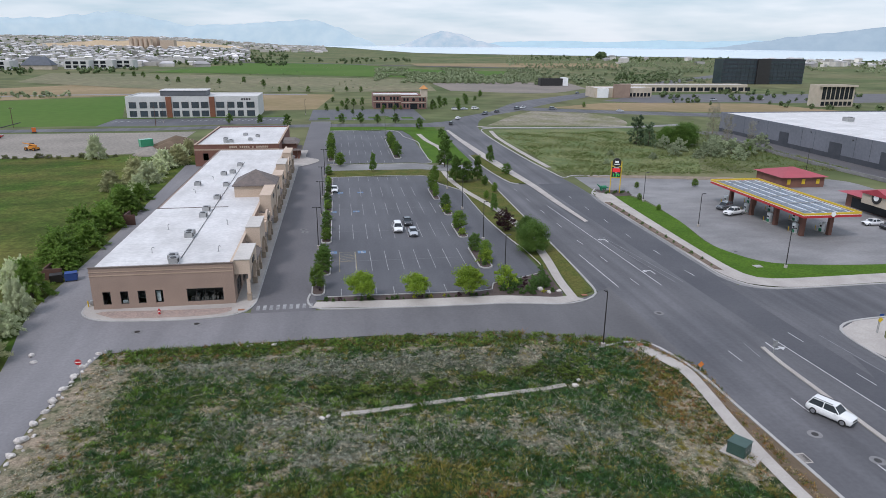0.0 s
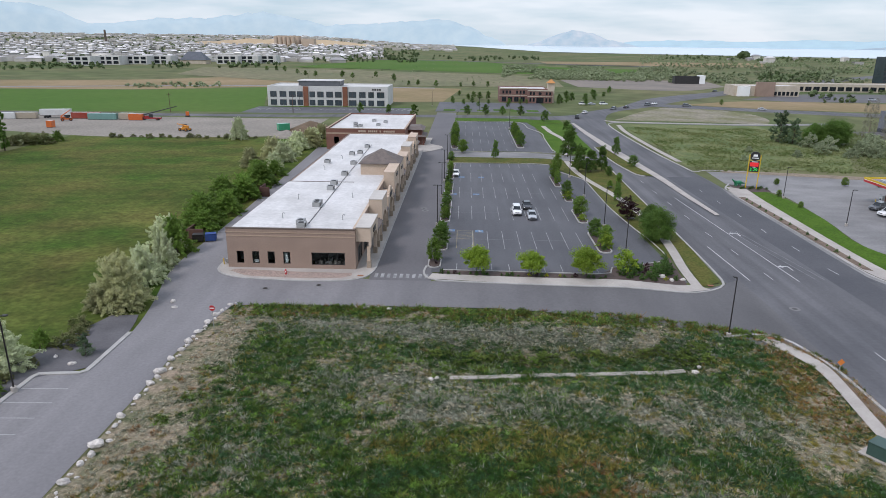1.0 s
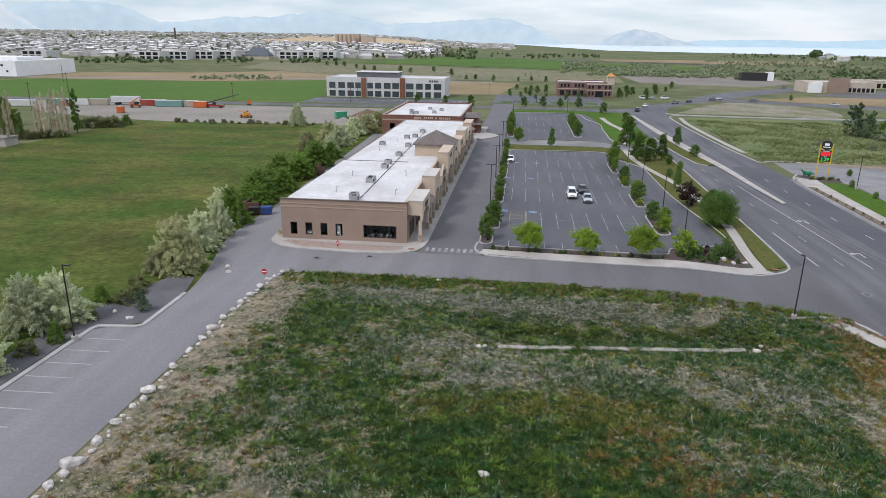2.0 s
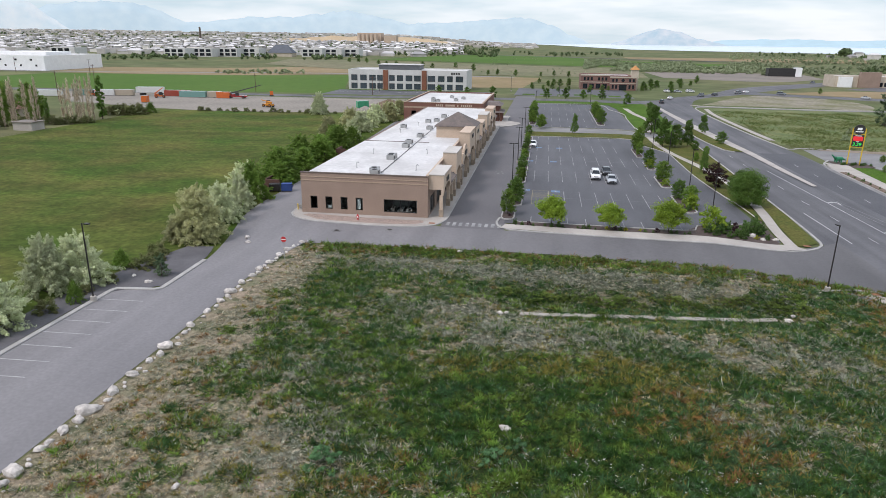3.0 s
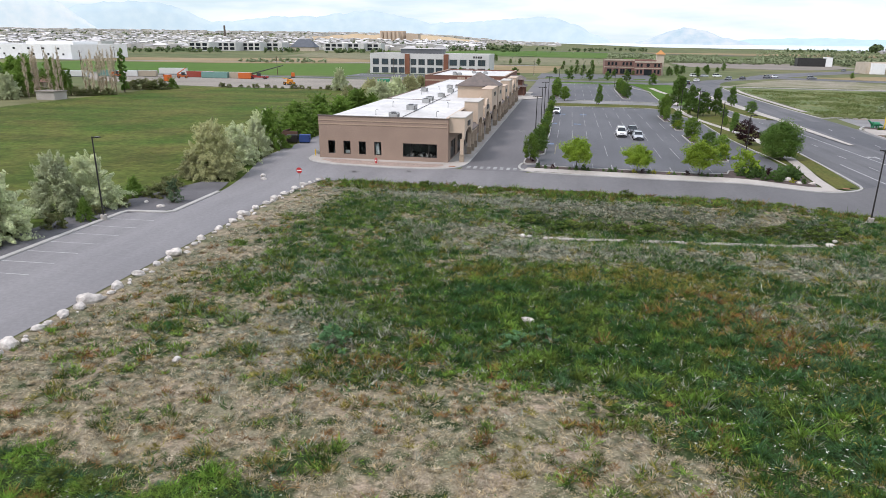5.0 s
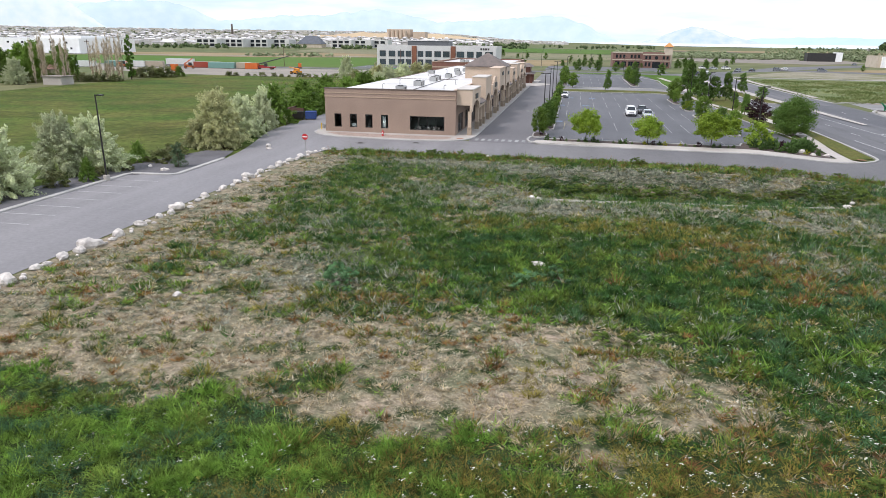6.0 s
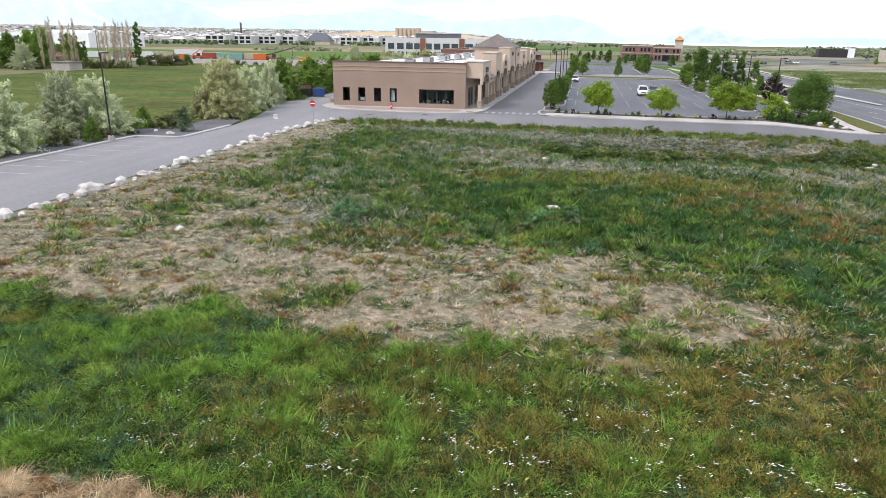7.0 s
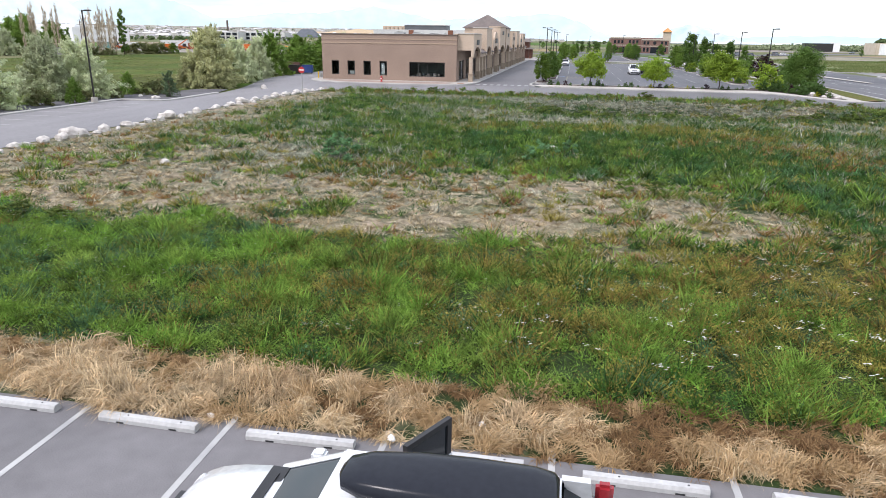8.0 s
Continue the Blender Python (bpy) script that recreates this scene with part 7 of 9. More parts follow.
def clumping(x, y):
    """Where weeds stand in bushes and where the ground shows between."""
    return 0.8 * noise.noise(Vector((x * 3.4, y * 4.0, 9))) + noise.noise(Vector((x * 0.75, y * 0.95, 5))) + 0.65 * noise.noise(Vector((x * 1.9, y * 2.2, 1)))


def tussock(x, y, s):
    """The middle of the tussock that a place belongs to: scattered, about s apart, with a random number of its own."""
    i = math.floor(x / s)
    row = 0.5 * (i % 2)
    j = math.floor(y / s + row)
    v = noise.cell_vector(Vector((i + 0.5, j + 0.5, 3.5)))
    return (i + 0.05 + 0.9 * v.x) * s, (j - row + 0.05 + 0.9 * v.y) * s, v.z


def build_weeds():
    rng = np.random.default_rng(77)
    sets = {k: [] for k in WEED_MATS}
    zones = ((-85.4, -76, 2, 46, 54), (-76, -66, -9, 62, 34), (-85.4, -76, -9, 2, 18), (-85.4, -76, 46, 62, 16), (-66, -52, -9, 62, 30), (-52, -35, -9, 62, 28), (-35, -12, -9, 62, 24))
    for y0, y1, x0, x1, rho in zones:
        for _ in range(int((y1 - y0) * (x1 - x0) * rho)):
            x, y = x0 + (x1 - x0) * rng.random(), y0 + (y1 - y0) * rng.random()
            if not in_field(x, y):
                continue
            cx, cy, luck = tussock(x, y, 0.55 if y < -66 else 0.8)
            d = dryness(x, y)
            bush = clumping(x, y) + 0.2 * (luck - 0.5)
            if luck > 0.45:
                x, y = x + 0.3 * (cx - x), y + 0.3 * (cy - y)
            if rng.random() < 0.42 * smooth(0.1, -0.4, bush) * (1 - 0.7 * smooth(0.5, 0.9, d)):
                continue
            if y < -83.6 and rng.random() < smooth(-83.6, -84.6, y):
                continue
            key = weed_kind(cx, cy, d, rng) if rng.random() < 0.75 else weed_kind(x, y, d, rng)
            h = {"straw": 0.14, "grey": 0.14, "silver": 0.24, "gold": 0.26, "rust": 0.24}.get(key, 0.25)
            h *= 0.85 + 1.25 * max(-0.45, bush)
            h *= 1 - 0.35 * smooth(0.55, 0.9, d)
            if d < 0.2:
                h *= 1.15
            if y < -75:
                h *= 0.8 if bush < 0.25 else 0.95
            if y > -17.5 - 0.003 * max(0, x - 30) ** 2 and rng.random() > 0.35 and bush > -0.2:
                h *= 1.35
                key = ("weed", "weed", "rust", "fresh")[rng.integers(4)]
            sets[key].append((x, y, lift(x, y) - 0.02, h * (0.6 + 0.8 * rng.random())))
    for key, rows in sets.items():
        a = np.array(rows)
        near = smooth_np(-60, -84, a[:, 1])
        width = 0.042 - 0.029 * near + 0.006 * (key in ("weed", "blue", "deep", "fresh"))
        me = raw_mesh("field_" + key, blades(rng, a[:, :3], 8, a[:, 3], np.maximum(width, 0.012), 0.13 + 0.55 * a[:, 3]), 3, WEED_MATS[key])
        tagged(new("field_weeds", me), WEED_LABELS[key] + " growing over the field", "weeds", kind="stuff")


def build_leafy():
    """Leafy weeds between the grass: clumps of small broad leaves."""
    rng = np.random.default_rng(123)
    sets = {"fresh": [], "weed": [], "deep": [], "gold": [], "blue": []}
    for y0, y1, x0, x1, rho in ((-84.2, -75, 3, 46, 58), (-75, -64, -8, 60, 12), (-64, -46, -8, 60, 7), (-46, -13, -8, 60, 4.5)):
        for _ in range(int((y1 - y0) * (x1 - x0) * rho)):
            x, y = x0 + (x1 - x0) * rng.random(), y0 + (y1 - y0) * rng.random()
            if not in_field(x, y):
                continue
            d = dryness(x, y)
            bush = clumping(x, y) + 0.3 * rng.normal()
            if d > 0.35 + 0.25 * rng.random() and bush < 0.9 or bush < -0.2:
                continue
            key = weed_kind(x, y, min(d, 0.3), rng)
            if key not in sets:
                if rng.random() < 0.7:
                    continue
                key = "weed"
            s = (0.10 + 0.16 * rng.random()) * (1.0 if y < -64 else 1.4) * (1 + 0.5 * max(0, bush))
            sets[key].append((x, y, lift(x, y) + s * 0.75, s))
    for key, rows in sets.items():
        a = np.array(rows)
        c = np.repeat(a[:, :3], 24, 0)
        r = np.repeat(a[:, 3], 24)
        n_l = len(c)
        d = rng.normal(size=(n_l, 3))
        d /= np.linalg.norm(d, axis=1)[:, None]
        p = c + d * (r * (0.4 + 0.6 * rng.random(n_l)))[:, None]
        u = rng.normal(size=(n_l, 3)) + np.array([0, 0, 0.3])
        u /= np.linalg.norm(u, axis=1)[:, None]
        v = np.cross(u, d)
        v /= np.linalg.norm(v, axis=1)[:, None] + 1e-9
        w = (np.minimum(r, 0.2) * (0.12 + 0.14 * rng.random(n_l)) * np.where(c[:, 1] < -75, 0.75, 1.1))[:, None]
        quad = np.stack([p - u * w, p + v * w * 0.5, p + u * w * 1.1, p - v * w * 0.5], 1).reshape(-1, 3)
        me = raw_mesh("leafy_" + key, quad, 4, WEED_MATS[key])
        tagged(new("leafy_weeds", me), WEED_LABELS[key].split()[0] + " leafy weed clumps in the field", "weeds", kind="stuff")


def smooth_np(a, b, v):
    t = np.clip((v - a) / (b - a), 0, 1)
    return t * t * (3 - 2 * t)


build_weeds()
build_leafy()


def build_path_weeds():
    """Rusty weeds and straw on the strip between the footpath and the kerb and along the path's field side."""
    rng = np.random.default_rng(91)
    sets = {"rust": [], "straw": [], "weed": [], "gold": []}
    path = [(60.6, -18.9), (62.0, -22.0), (64.0, -26.5), (63.8, -32), (63.0, -40), (62.7, -50), (63.1, -70), (63.1, -88)]
    line = along(path, 0.5)
    for p in line:
        for _ in range(26):
            side = rng.random()
            off = 0.95 + 1.25 * rng.random() if side < 0.55 else -0.9 - 1.6 * rng.random() ** 1.5
            x, y = p.x + off, p.y + rng.normal() * 0.4
            q = noise.noise(Vector((x * 0.7, y * 0.5, 4)))
            if q + 0.35 * rng.normal() < -0.05:
                continue
            key = ("rust", "straw", "weed", "gold", "rust")[int(rng.integers(5))] if q < 0.25 else "weed"
            sets[key].append((x, y, lift(x, y) + 0.06, 0.14 + 0.2 * rng.random() * (1 + q)))
    for key, rows in sets.items():
        a = np.array(rows)
        me = raw_mesh("path_" + key, blades(rng, a[:, :3], 8, a[:, 3], np.full(len(a), 0.03), 0.1 + 0.5 * a[:, 3]), 3, WEED_MATS[key])
        tagged(new("path_weeds", me), WEED_LABELS[key] + " along the footpath", "weeds", kind="stuff")


build_path_weeds()


def arched(rng, roots, lengths, aim, width, rise, fan=0.55):
    """Fallen grass: each blade climbs from its root, bends over and droops, as two narrow quads."""
    n_b = len(roots)
    a = aim + rng.normal(size=n_b) * fan
    out = np.stack([np.cos(a), np.sin(a), np.zeros(n_b)], 1)
    up = np.array([0, 0, 1.0])
    k = rise * (0.6 + 0.8 * rng.random(n_b))
    mid = roots + out * (lengths * 0.45)[:, None] + up * (lengths * k)[:, None]
    tip = roots + out * lengths[:, None] + up * (lengths * k * (0.1 + 1.1 * rng.random(n_b)))[:, None]
    side = np.stack([-np.sin(a), np.cos(a), rng.normal(size=n_b) * 0.5], 1) * (width * (0.6 + 0.8 * rng.random(n_b)))[:, None]
    return np.stack([roots - side, roots + side, mid + side * 0.8, mid - side * 0.8, mid - side * 0.8, mid + side * 0.8, tip + side * 0.15, tip - side * 0.15], 1).reshape(-1, 3)


def build_straw_edge():
    """Tussocks of dead grass fallen over one another along the lot, with brown gaps."""
    rng = np.random.default_rng(5)
    pale, tan, brown = [], [], []
    for k in range(2300):
        x = -9 + 70 * rng.random()
        if not 5 < x < 42 and rng.random() < 0.5:
            continue
        edge = -84.0 + 0.55 * noise.noise(Vector((x * 0.5, 1, 0))) + 0.4 * noise.noise(Vector((x * 1.7, 4, 0)))
        y = -86.0 + (edge + 86.0) * rng.random() ** 0.9
        clump = 1.5 * noise.noise(Vector((x * 0.55, y * 1.0, 0))) + 0.8 * noise.noise(Vector((x * 1.6, y * 2.2, 3))) + 0.16 * rng.normal() + 0.22 * smooth(24, 12, x) - 0.5 * smooth(20, 26, x) - 0.3 * smooth(-85.0, -84.0, y)
        size = (0.2 + 0.17 * rng.random()) * (1 + 0.6 * max(-0.5, clump))
        row = (x, y, size, 9 * noise.noise(Vector((x * 0.5, y * 0.6, 7))) + 0.5 * rng.normal(), 0.2 + 0.5 * rng.random() ** 2)
        (pale if clump > 0.1 else tan if clump > -0.46 else brown).append(row)
    STRAW = mat("straw_edge", (0.74, 0.585, 0.37), (0.60, 0.44, 0.26), 0.6, 0.8, island=0.6, fine=2.5, grain=0.35, spec=0.2, thin=0.3)
    TAN = mat("straw_tan", (0.42, 0.30, 0.165), (0.30, 0.20, 0.10), 0.6, 0.8, island=0.6, fine=2, spec=0.2, thin=0.3)
    BROWN = mat("straw_brown", (0.20, 0.12, 0.055), (0.27, 0.165, 0.08), 0.6, 0.85, island=0.8, fine=2, spec=0.2, thin=0.3)
    for rows, m, label in ((pale, STRAW, "pale straw tussocks fallen along the parking lot"), (tan, TAN, "tan dead grass tussocks along the parking lot"), (brown, BROWN, "brown dead stalks among the straw")):
        a = np.array(rows)
        per = 85
        r = np.repeat(a, per, 0)
        n_b = len(r)
        q = rng.random(n_b) ** 0.5 * r[:, 2] * 0.55
        g = rng.random(n_b) * 6.28
        roots = np.stack([r[:, 0] + q * np.cos(g), r[:, 1] + q * np.sin(g), np.full(n_b, 0.01)], 1)
        roots[:, 1] = np.maximum(roots[:, 1], -86.05 + 0.1 * rng.random(n_b))
        aim = np.where(rng.random(n_b) < 0.75, r[:, 3], g)
        quad = arched(rng, roots, r[:, 2] * (0.5 + 0.8 * rng.random(n_b)), aim, np.full(n_b, 0.0065), r[:, 4])
        tagged(new("straw_grass", raw_mesh("straw", quad, 4, m)), label, "grass", kind="stuff")


build_straw_edge()


def build_flowers():
    rng = np.random.default_rng(9)
    for colour, heads, name in (((0.74, 0.73, 0.64), 1500, "white"), ((0.42, 0.37, 0.06), 420, "yellow")):
        pts = []
        while len(pts) < heads * 5:
            x, y = -6 + 60 * rng.random(), -83 + 26 * rng.random() ** 1.3
            band = noise.noise(Vector((x * 0.6, y * 0.7, 2 if name == "white" else 11))) + 0.3 * rng.normal()
            if in_field(x, y) and dryness(x, y) < 0.75 and band > 0.12:
                z = lift(x, y) + 0.3 + 0.2 * rng.random()
                r = 0.03 + 0.04 * rng.random()
                pts += [(x + r * rng.normal(), y + r * rng.normal(), z + 0.3 * r * rng.normal()) for _ in range(5)]
        p = np.array(pts)
        s = (0.014 + 0.014 * rng.random(len(p)))
        d = np.stack([s, 0 * s, 0.3 * s], 1)
        e = np.stack([0 * s, s, -0.3 * s], 1)
        top = np.stack([p - d - e, p + d - e, p + d + e, p - d + e], 1).reshape(-1, 3)
        me = raw_mesh("flowers", top, 4, mat(name + "_flower", colour, tuple(v * 0.85 for v in colour), 2, 0.7, island=0.2))
        tagged(new("wild_flowers", me), f"small {name} wild flowers scattered over the weeds", "flowers", kind="stuff")


build_flowers()

# bushy weeds that stand above the rest, each one a thing
PROTOS["weed_bush"] = make_tree("weed_bush", "bushy green weed standing above the grass", 31, 0.9, 0.7, 0.02, 14, 60, 0.12, WEED_MATS["weed"], "mound", 0.8, 0.012, category="weed", group="weed bushes", multi=5, narrow=0.4)
PROTOS["pale_bush"] = make_tree("weed_bush", "pale grey-green thistle-like weed bush", 32, 0.9, 0.6, 0.02, 12, 60, 0.12, WEED_MATS["blue"], "mound", 0.9, 0.012, category="weed", group="weed bushes", multi=5, narrow=0.3)
rw = random.Random(8)
for k in range(40):
    x = -5 + 1.62 * k + rw.uniform(-0.6, 0.6)
    if rw.random() < 0.8:
        plant("weed_bush", x, -14.9 - 0.004 * max(0, x - 30) ** 2 + rw.uniform(-0.7, 0.5), rw.uniform(0.5, 1.15), 50 * k, rw.uniform(0.9, 1.5))
for k in range(34):
    f = k / 33
    plant("weed_bush", 20.5 + 32 * f + rw.uniform(-0.5, 0.5), -26.6 + 3.2 * f + rw.uniform(-1.2, 0.8), rw.uniform(0.5, 1.1), 70 * k, rw.uniform(0.9, 1.5))
for k, (x, y, h, key) in enumerate(((10.2, -60.5, 1.2, "pale_bush"), (10.9, -61.0, 1.0, "pale_bush"), (21.5, -58.6, 0.8, "pale_bush"), (23.0, -57.0, 0.7, "pale_bush"), (30.5, -29.4, 0.8, "weed_bush"), (49.5, -26.2, 1.2, "weed_bush"), (51.2, -26.5, 1.3, "weed_bush"), (3, -32, 0.7, "weed_bush"), (4, -33, 0.6, "weed_bush"), (27, -65.2, 0.7, "weed_bush"), (25.6, -65.0, 0.6, "weed_bush"), (3.5, -75.2, 0.8, "weed_bush"), (5.2, -75.4, 0.7, "weed_bush"), (34, -75, 0.7, "weed_bush"))):
    plant(key, x, y, h, 70 * k, 1.2)


def build_meadow():
    rng = np.random.default_rng(14)
    rows = []
    for _ in range(46000):
        y = -60 + 195 * rng.random() ** 1.2
        x = -122 + 95 * rng.random()
        if x > -27 + 0.0 * y:
            continue
        rows.append((x, y, lift(x, y) - 0.02, 0.10 + 0.12 * rng.random() * (1 + noise.noise(Vector((x * 0.08, y * 0.08, 0))))))
    a = np.array(rows)
    me = raw_mesh("meadow_grass", blades(rng, a[:, :3], 4, 0.4 * a[:, 3], np.full(len(a), 0.05), np.full(len(a), 0.2)), 3, mat("meadow_blades", (0.054, 0.1, 0.014), (0.105, 0.112, 0.028), 0.05, 0.8, island=0.12, fine=0.6, spec=0.2, thin=0.3))
    tagged(new("meadow_grass", me), "rough green pasture grass", "grass", kind="stuff")


build_meadow()


def build_wild_verge():
    rng = np.random.default_rng(15)
    rows = []
    while len(rows) < 9000:
        x, y = 90 + 95 * rng.random(), 93 + 95 * rng.random()
        q = noise.noise(Vector((x * 0.09, y * 0.09, 3)))
        if q + 0.3 * rng.normal() > -0.1:
            rows.append((x, y, lift(x, y), 0.35 + 0.5 * max(0, q) + 0.2 * rng.random()))
    a = np.array(rows)
    me = raw_mesh("verge_tufts", blades(rng, a[:, :3], 6, a[:, 3], np.full(len(a), 0.09), 0.25 + 0.5 * a[:, 3]), 3, mat("verge_blades", (0.10, 0.14, 0.04), (0.19, 0.205, 0.085), 0.08, 0.8, island=0.4, fine=0.6, spec=0.2, thin=0.3))
    tagged(new("verge_grass", me), "rough olive grass tufts on the vacant land", "grass", kind="stuff")


build_wild_verge()


# rocks along the drive, each one a thing
ROCK = mat("boulder", (0.54, 0.50, 0.455), (0.34, 0.31, 0.285), 1.6, 0.9, bump=0.5, fine=9, island=0.3, coords="Object")
ROCK_MESH = []
for seed in range(5):
    bm = bmesh.new()
    bmesh.ops.create_icosphere(bm, subdivisions=2, radius=1.0)
    for v in bm.verts:
        d = 1 + 0.45 * noise.noise(v.co * 1.1 + Vector((seed * 7, 0, 0))) + 0.15 * noise.noise(v.co * 3 + Vector((0, seed * 5, 0)))
        v.co = Vector((v.co.x * d * 1.25, v.co.y * d * 0.85, max(-0.45, v.co.z * d * 0.75)))
    me = bpy.data.meshes.new("boulder")
    bm.to_mesh(me)
    bm.free()
    me.materials.append(ROCK)
    ROCK_MESH.append(me)


def rock(x, y, s, k, z=0.0):
    ob = new("boulder", ROCK_MESH[k % 5])
    ob.location = (x, y, lift(x, y) + 0.3 * s + z)
    ob.rotation_euler = (0, 0, k * 1.7)
    ob.scale = (s, s, s * (0.85 + 0.1 * (k % 3)))
    return tagged(ob, "pale limestone boulder along the edge of the drive" if x < 0 else "pale boulder lying at the field edge", "boulder", "edging boulders")


rk = random.Random(3)
ROCK_ROWS = [(-8.0, -14.0, 0.32), (-8.4, -16.0, 0.3), (-8.7, -17.5, 0.42), (-8.8, -20.1, 0.45), (-8.9, -22.8, 0.42), (-9.0, -25.5, 0.5), (-9.0, -27.7, 0.4), (-9.2, -30.0, 0.42), (-9.0, -33.1, 0.55), (-9.0, -35.6, 0.42), (-9.0, -38.4, 0.36), (-8.9, -41.8, 0.4), (-8.6, -43.5, 0.3), (-8.7, -46.6, 0.62), (-8.6, -49.3, 0.34), (-8.6, -51.7, 0.42), (-8.5, -54.4, 0.5), (-8.5, -57.4, 0.66), (-8.5, -60.0, 0.42), (-8.5, -62.1, 0.38), (-8.4, -64.6, 0.6), (-8.4, -67, 0.35), (-8.3, -69.5, 0.5), (-8.3, -72, 0.42), (-8.3, -75, 0.5), (-8.2, -78, 0.45)]
for k, (x, y, s) in enumerate(ROCK_ROWS):
    rock(x, y, s, k)
    rock(x + rk.uniform(-0.3, 0.5), y - 1.2 + rk.uniform(-0.2, 0.2), s * rk.uniform(0.4, 0.65), k + 3)
    rock(x + rk.uniform(0.1, 0.8), y + rk.uniform(0.6, 0.9), s * rk.uniform(0.25, 0.4), k + 2)
for k, (x, y, s) in enumerate(((9.0, -13.9, 0.3), (10.4, -14.2, 0.38), (12.0, -14.0, 0.25), (13.5, -14.3, 0.3), (20.0, -31.5, 0.3), (20.6, -30.9, 0.25), (49.5, -28.4, 0.35), (50.2, -27.5, 0.28), (21.9, -54.5, 0.36), (2.3, -64.2, 0.22), (54, 1.4, 0.55), (55.2, 0.3, 0.45), (57, 0.9, 0.4), (-16.0, -13.5, 0.4), (-15.0, -15.4, 0.35), (-22.2, -30.2, 0.3), (-19.4, -31.8, 0.35), (27.4, -73.2, 0.16))):
    rock(x, y, s, k + 1)

# concrete channel in the swale
dr = tagged(part("drain_channel", ribbon([(22.0, -30.4), (30, -29.4), (40, -28.4), (48.6, -27.5)], 0.75, 0.0, 0.14, 2.0), CONCRETE), "shallow pale concrete drain channel in the swale", "drain")
# ---- vehicles ----
TYRE = mat("tyre", (0.018, 0.018, 0.018), (0.025, 0.025, 0.025), 2, 0.9)
RIM = mat("alloy_rim", (0.45, 0.45, 0.46), (0.38, 0.38, 0.39), 2, 0.35, 0.8)
CAR_GLASS = mat("car_glass", (0.015, 0.02, 0.024), (0.02, 0.026, 0.03), 1, 0.06, spec=0.45)
LAMP_RED = mat("tail_lamp", (0.30, 0.02, 0.025), (0.22, 0.015, 0.02), 2, 0.2)
LAMP_CLEAR = mat("head_lamp", (0.65, 0.66, 0.67), (0.5, 0.5, 0.5), 3, 0.15)
TRIM_BLACK = mat("black_trim", (0.02, 0.02, 0.021), (0.028, 0.028, 0.03), 1, 0.6)
PAINTS = {}


def paint(name, c):
    if name not in PAINTS:
        PAINTS[name] = mat("car_paint_" + name, c, tuple(v * 0.93 for v in c), 0.8, 0.25, 0.0, clear=0.6, coords="Object")
    return PAINTS[name]


def loft(bm, sections):
    """Skin over rings of points."""
    rings = [[bm.verts.new(p) for p in s] for s in sections]
    n = len(rings[0])
    for a, b in zip(rings, rings[1:]):
        for i in range(n):
            j = (i + 1) % n
            bm.faces.new((a[i], a[j], b[j], b[i]))
    bm.faces.new(rings[0][::-1])
    bm.faces.new(rings[-1])
    bmesh.ops.recalc_face_normals(bm, faces=bm.faces)
    return bm


def body_ring(x, w, zb, zt):
    half = [(w * 0.86, zb), (w * 0.98, zb + 0.12), (w, zb + (zt - zb) * 0.45), (w * 0.97, zt - 0.12), (w * 0.88, zt - 0.02), (w * 0.5, zt + 0.02)]
    return [(x, y, z) for y, z in half] + [(x, -y, z) for y, z in half[::-1]]


STYLES = {
    # length, half width, height, belt, stations (x, width factor, bottom, top), cabin (front base, front top, rear top, rear base)
    "sedan": (4.6, 0.9, 1.45, 0.92, ((0, 0.72, 0.35, 0.62), (0.12, 0.88, 0.22, 0.72), (0.5, 0.98, 0.2, 0.82), (1.3, 1, 0.2, 0.92), (2.3, 1, 0.2, 0.95), (3.4, 1, 0.2, 0.97), (4.2, 0.97, 0.24, 0.98), (4.5, 0.9, 0.3, 0.92), (4.6, 0.78, 0.4, 0.75)), (1.25, 1.95, 3.25, 4.0)),
    "wagon": (4.8, 0.95, 1.75, 1.05, ((0, 0.75, 0.4, 0.75), (0.12, 0.9, 0.25, 0.88), (0.5, 0.98, 0.24, 1.0), (1.2, 1, 0.24, 1.06), (2.3, 1, 0.24, 1.08), (3.6, 1, 0.24, 1.1), (4.5, 0.98, 0.28, 1.1), (4.72, 0.93, 0.34, 1.05), (4.8, 0.85, 0.45, 0.9)), (1.25, 1.95, 4.25, 4.65)),
    "suv": (4.95, 0.97, 1.57, 1.04, ((0, 0.6, 0.42, 0.66), (0.04, 0.74, 0.34, 0.76), (0.1, 0.84, 0.27, 0.84), (0.2, 0.91, 0.25, 0.91), (0.35, 0.955, 0.24, 0.97), (0.6, 0.985, 0.24, 1.02), (0.9, 1, 0.24, 1.05), (1.2, 1, 0.24, 1.06), (2.3, 1, 0.24, 1.07), (3.6, 1, 0.24, 1.08), (4.5, 0.985, 0.27, 1.08), (4.75, 0.95, 0.32, 1.05), (4.88, 0.9, 0.38, 0.97), (4.95, 0.82, 0.46, 0.85)), (1.08, 1.95, 4.02, 4.72)),
    "truck": (5.6, 0.98, 1.85, 1.15, ((0, 0.8, 0.5, 0.9), (0.1, 0.95, 0.35, 1.02), (0.5, 1, 0.32, 1.12), (1.5, 1, 0.32, 1.17), (3.0, 1, 0.32, 1.18), (4.5, 1, 0.34, 1.18), (5.5, 0.99, 0.4, 1.16), (5.6, 0.95, 0.5, 1.1)), (1.45, 2.05, 3.7, 3.95)),
}


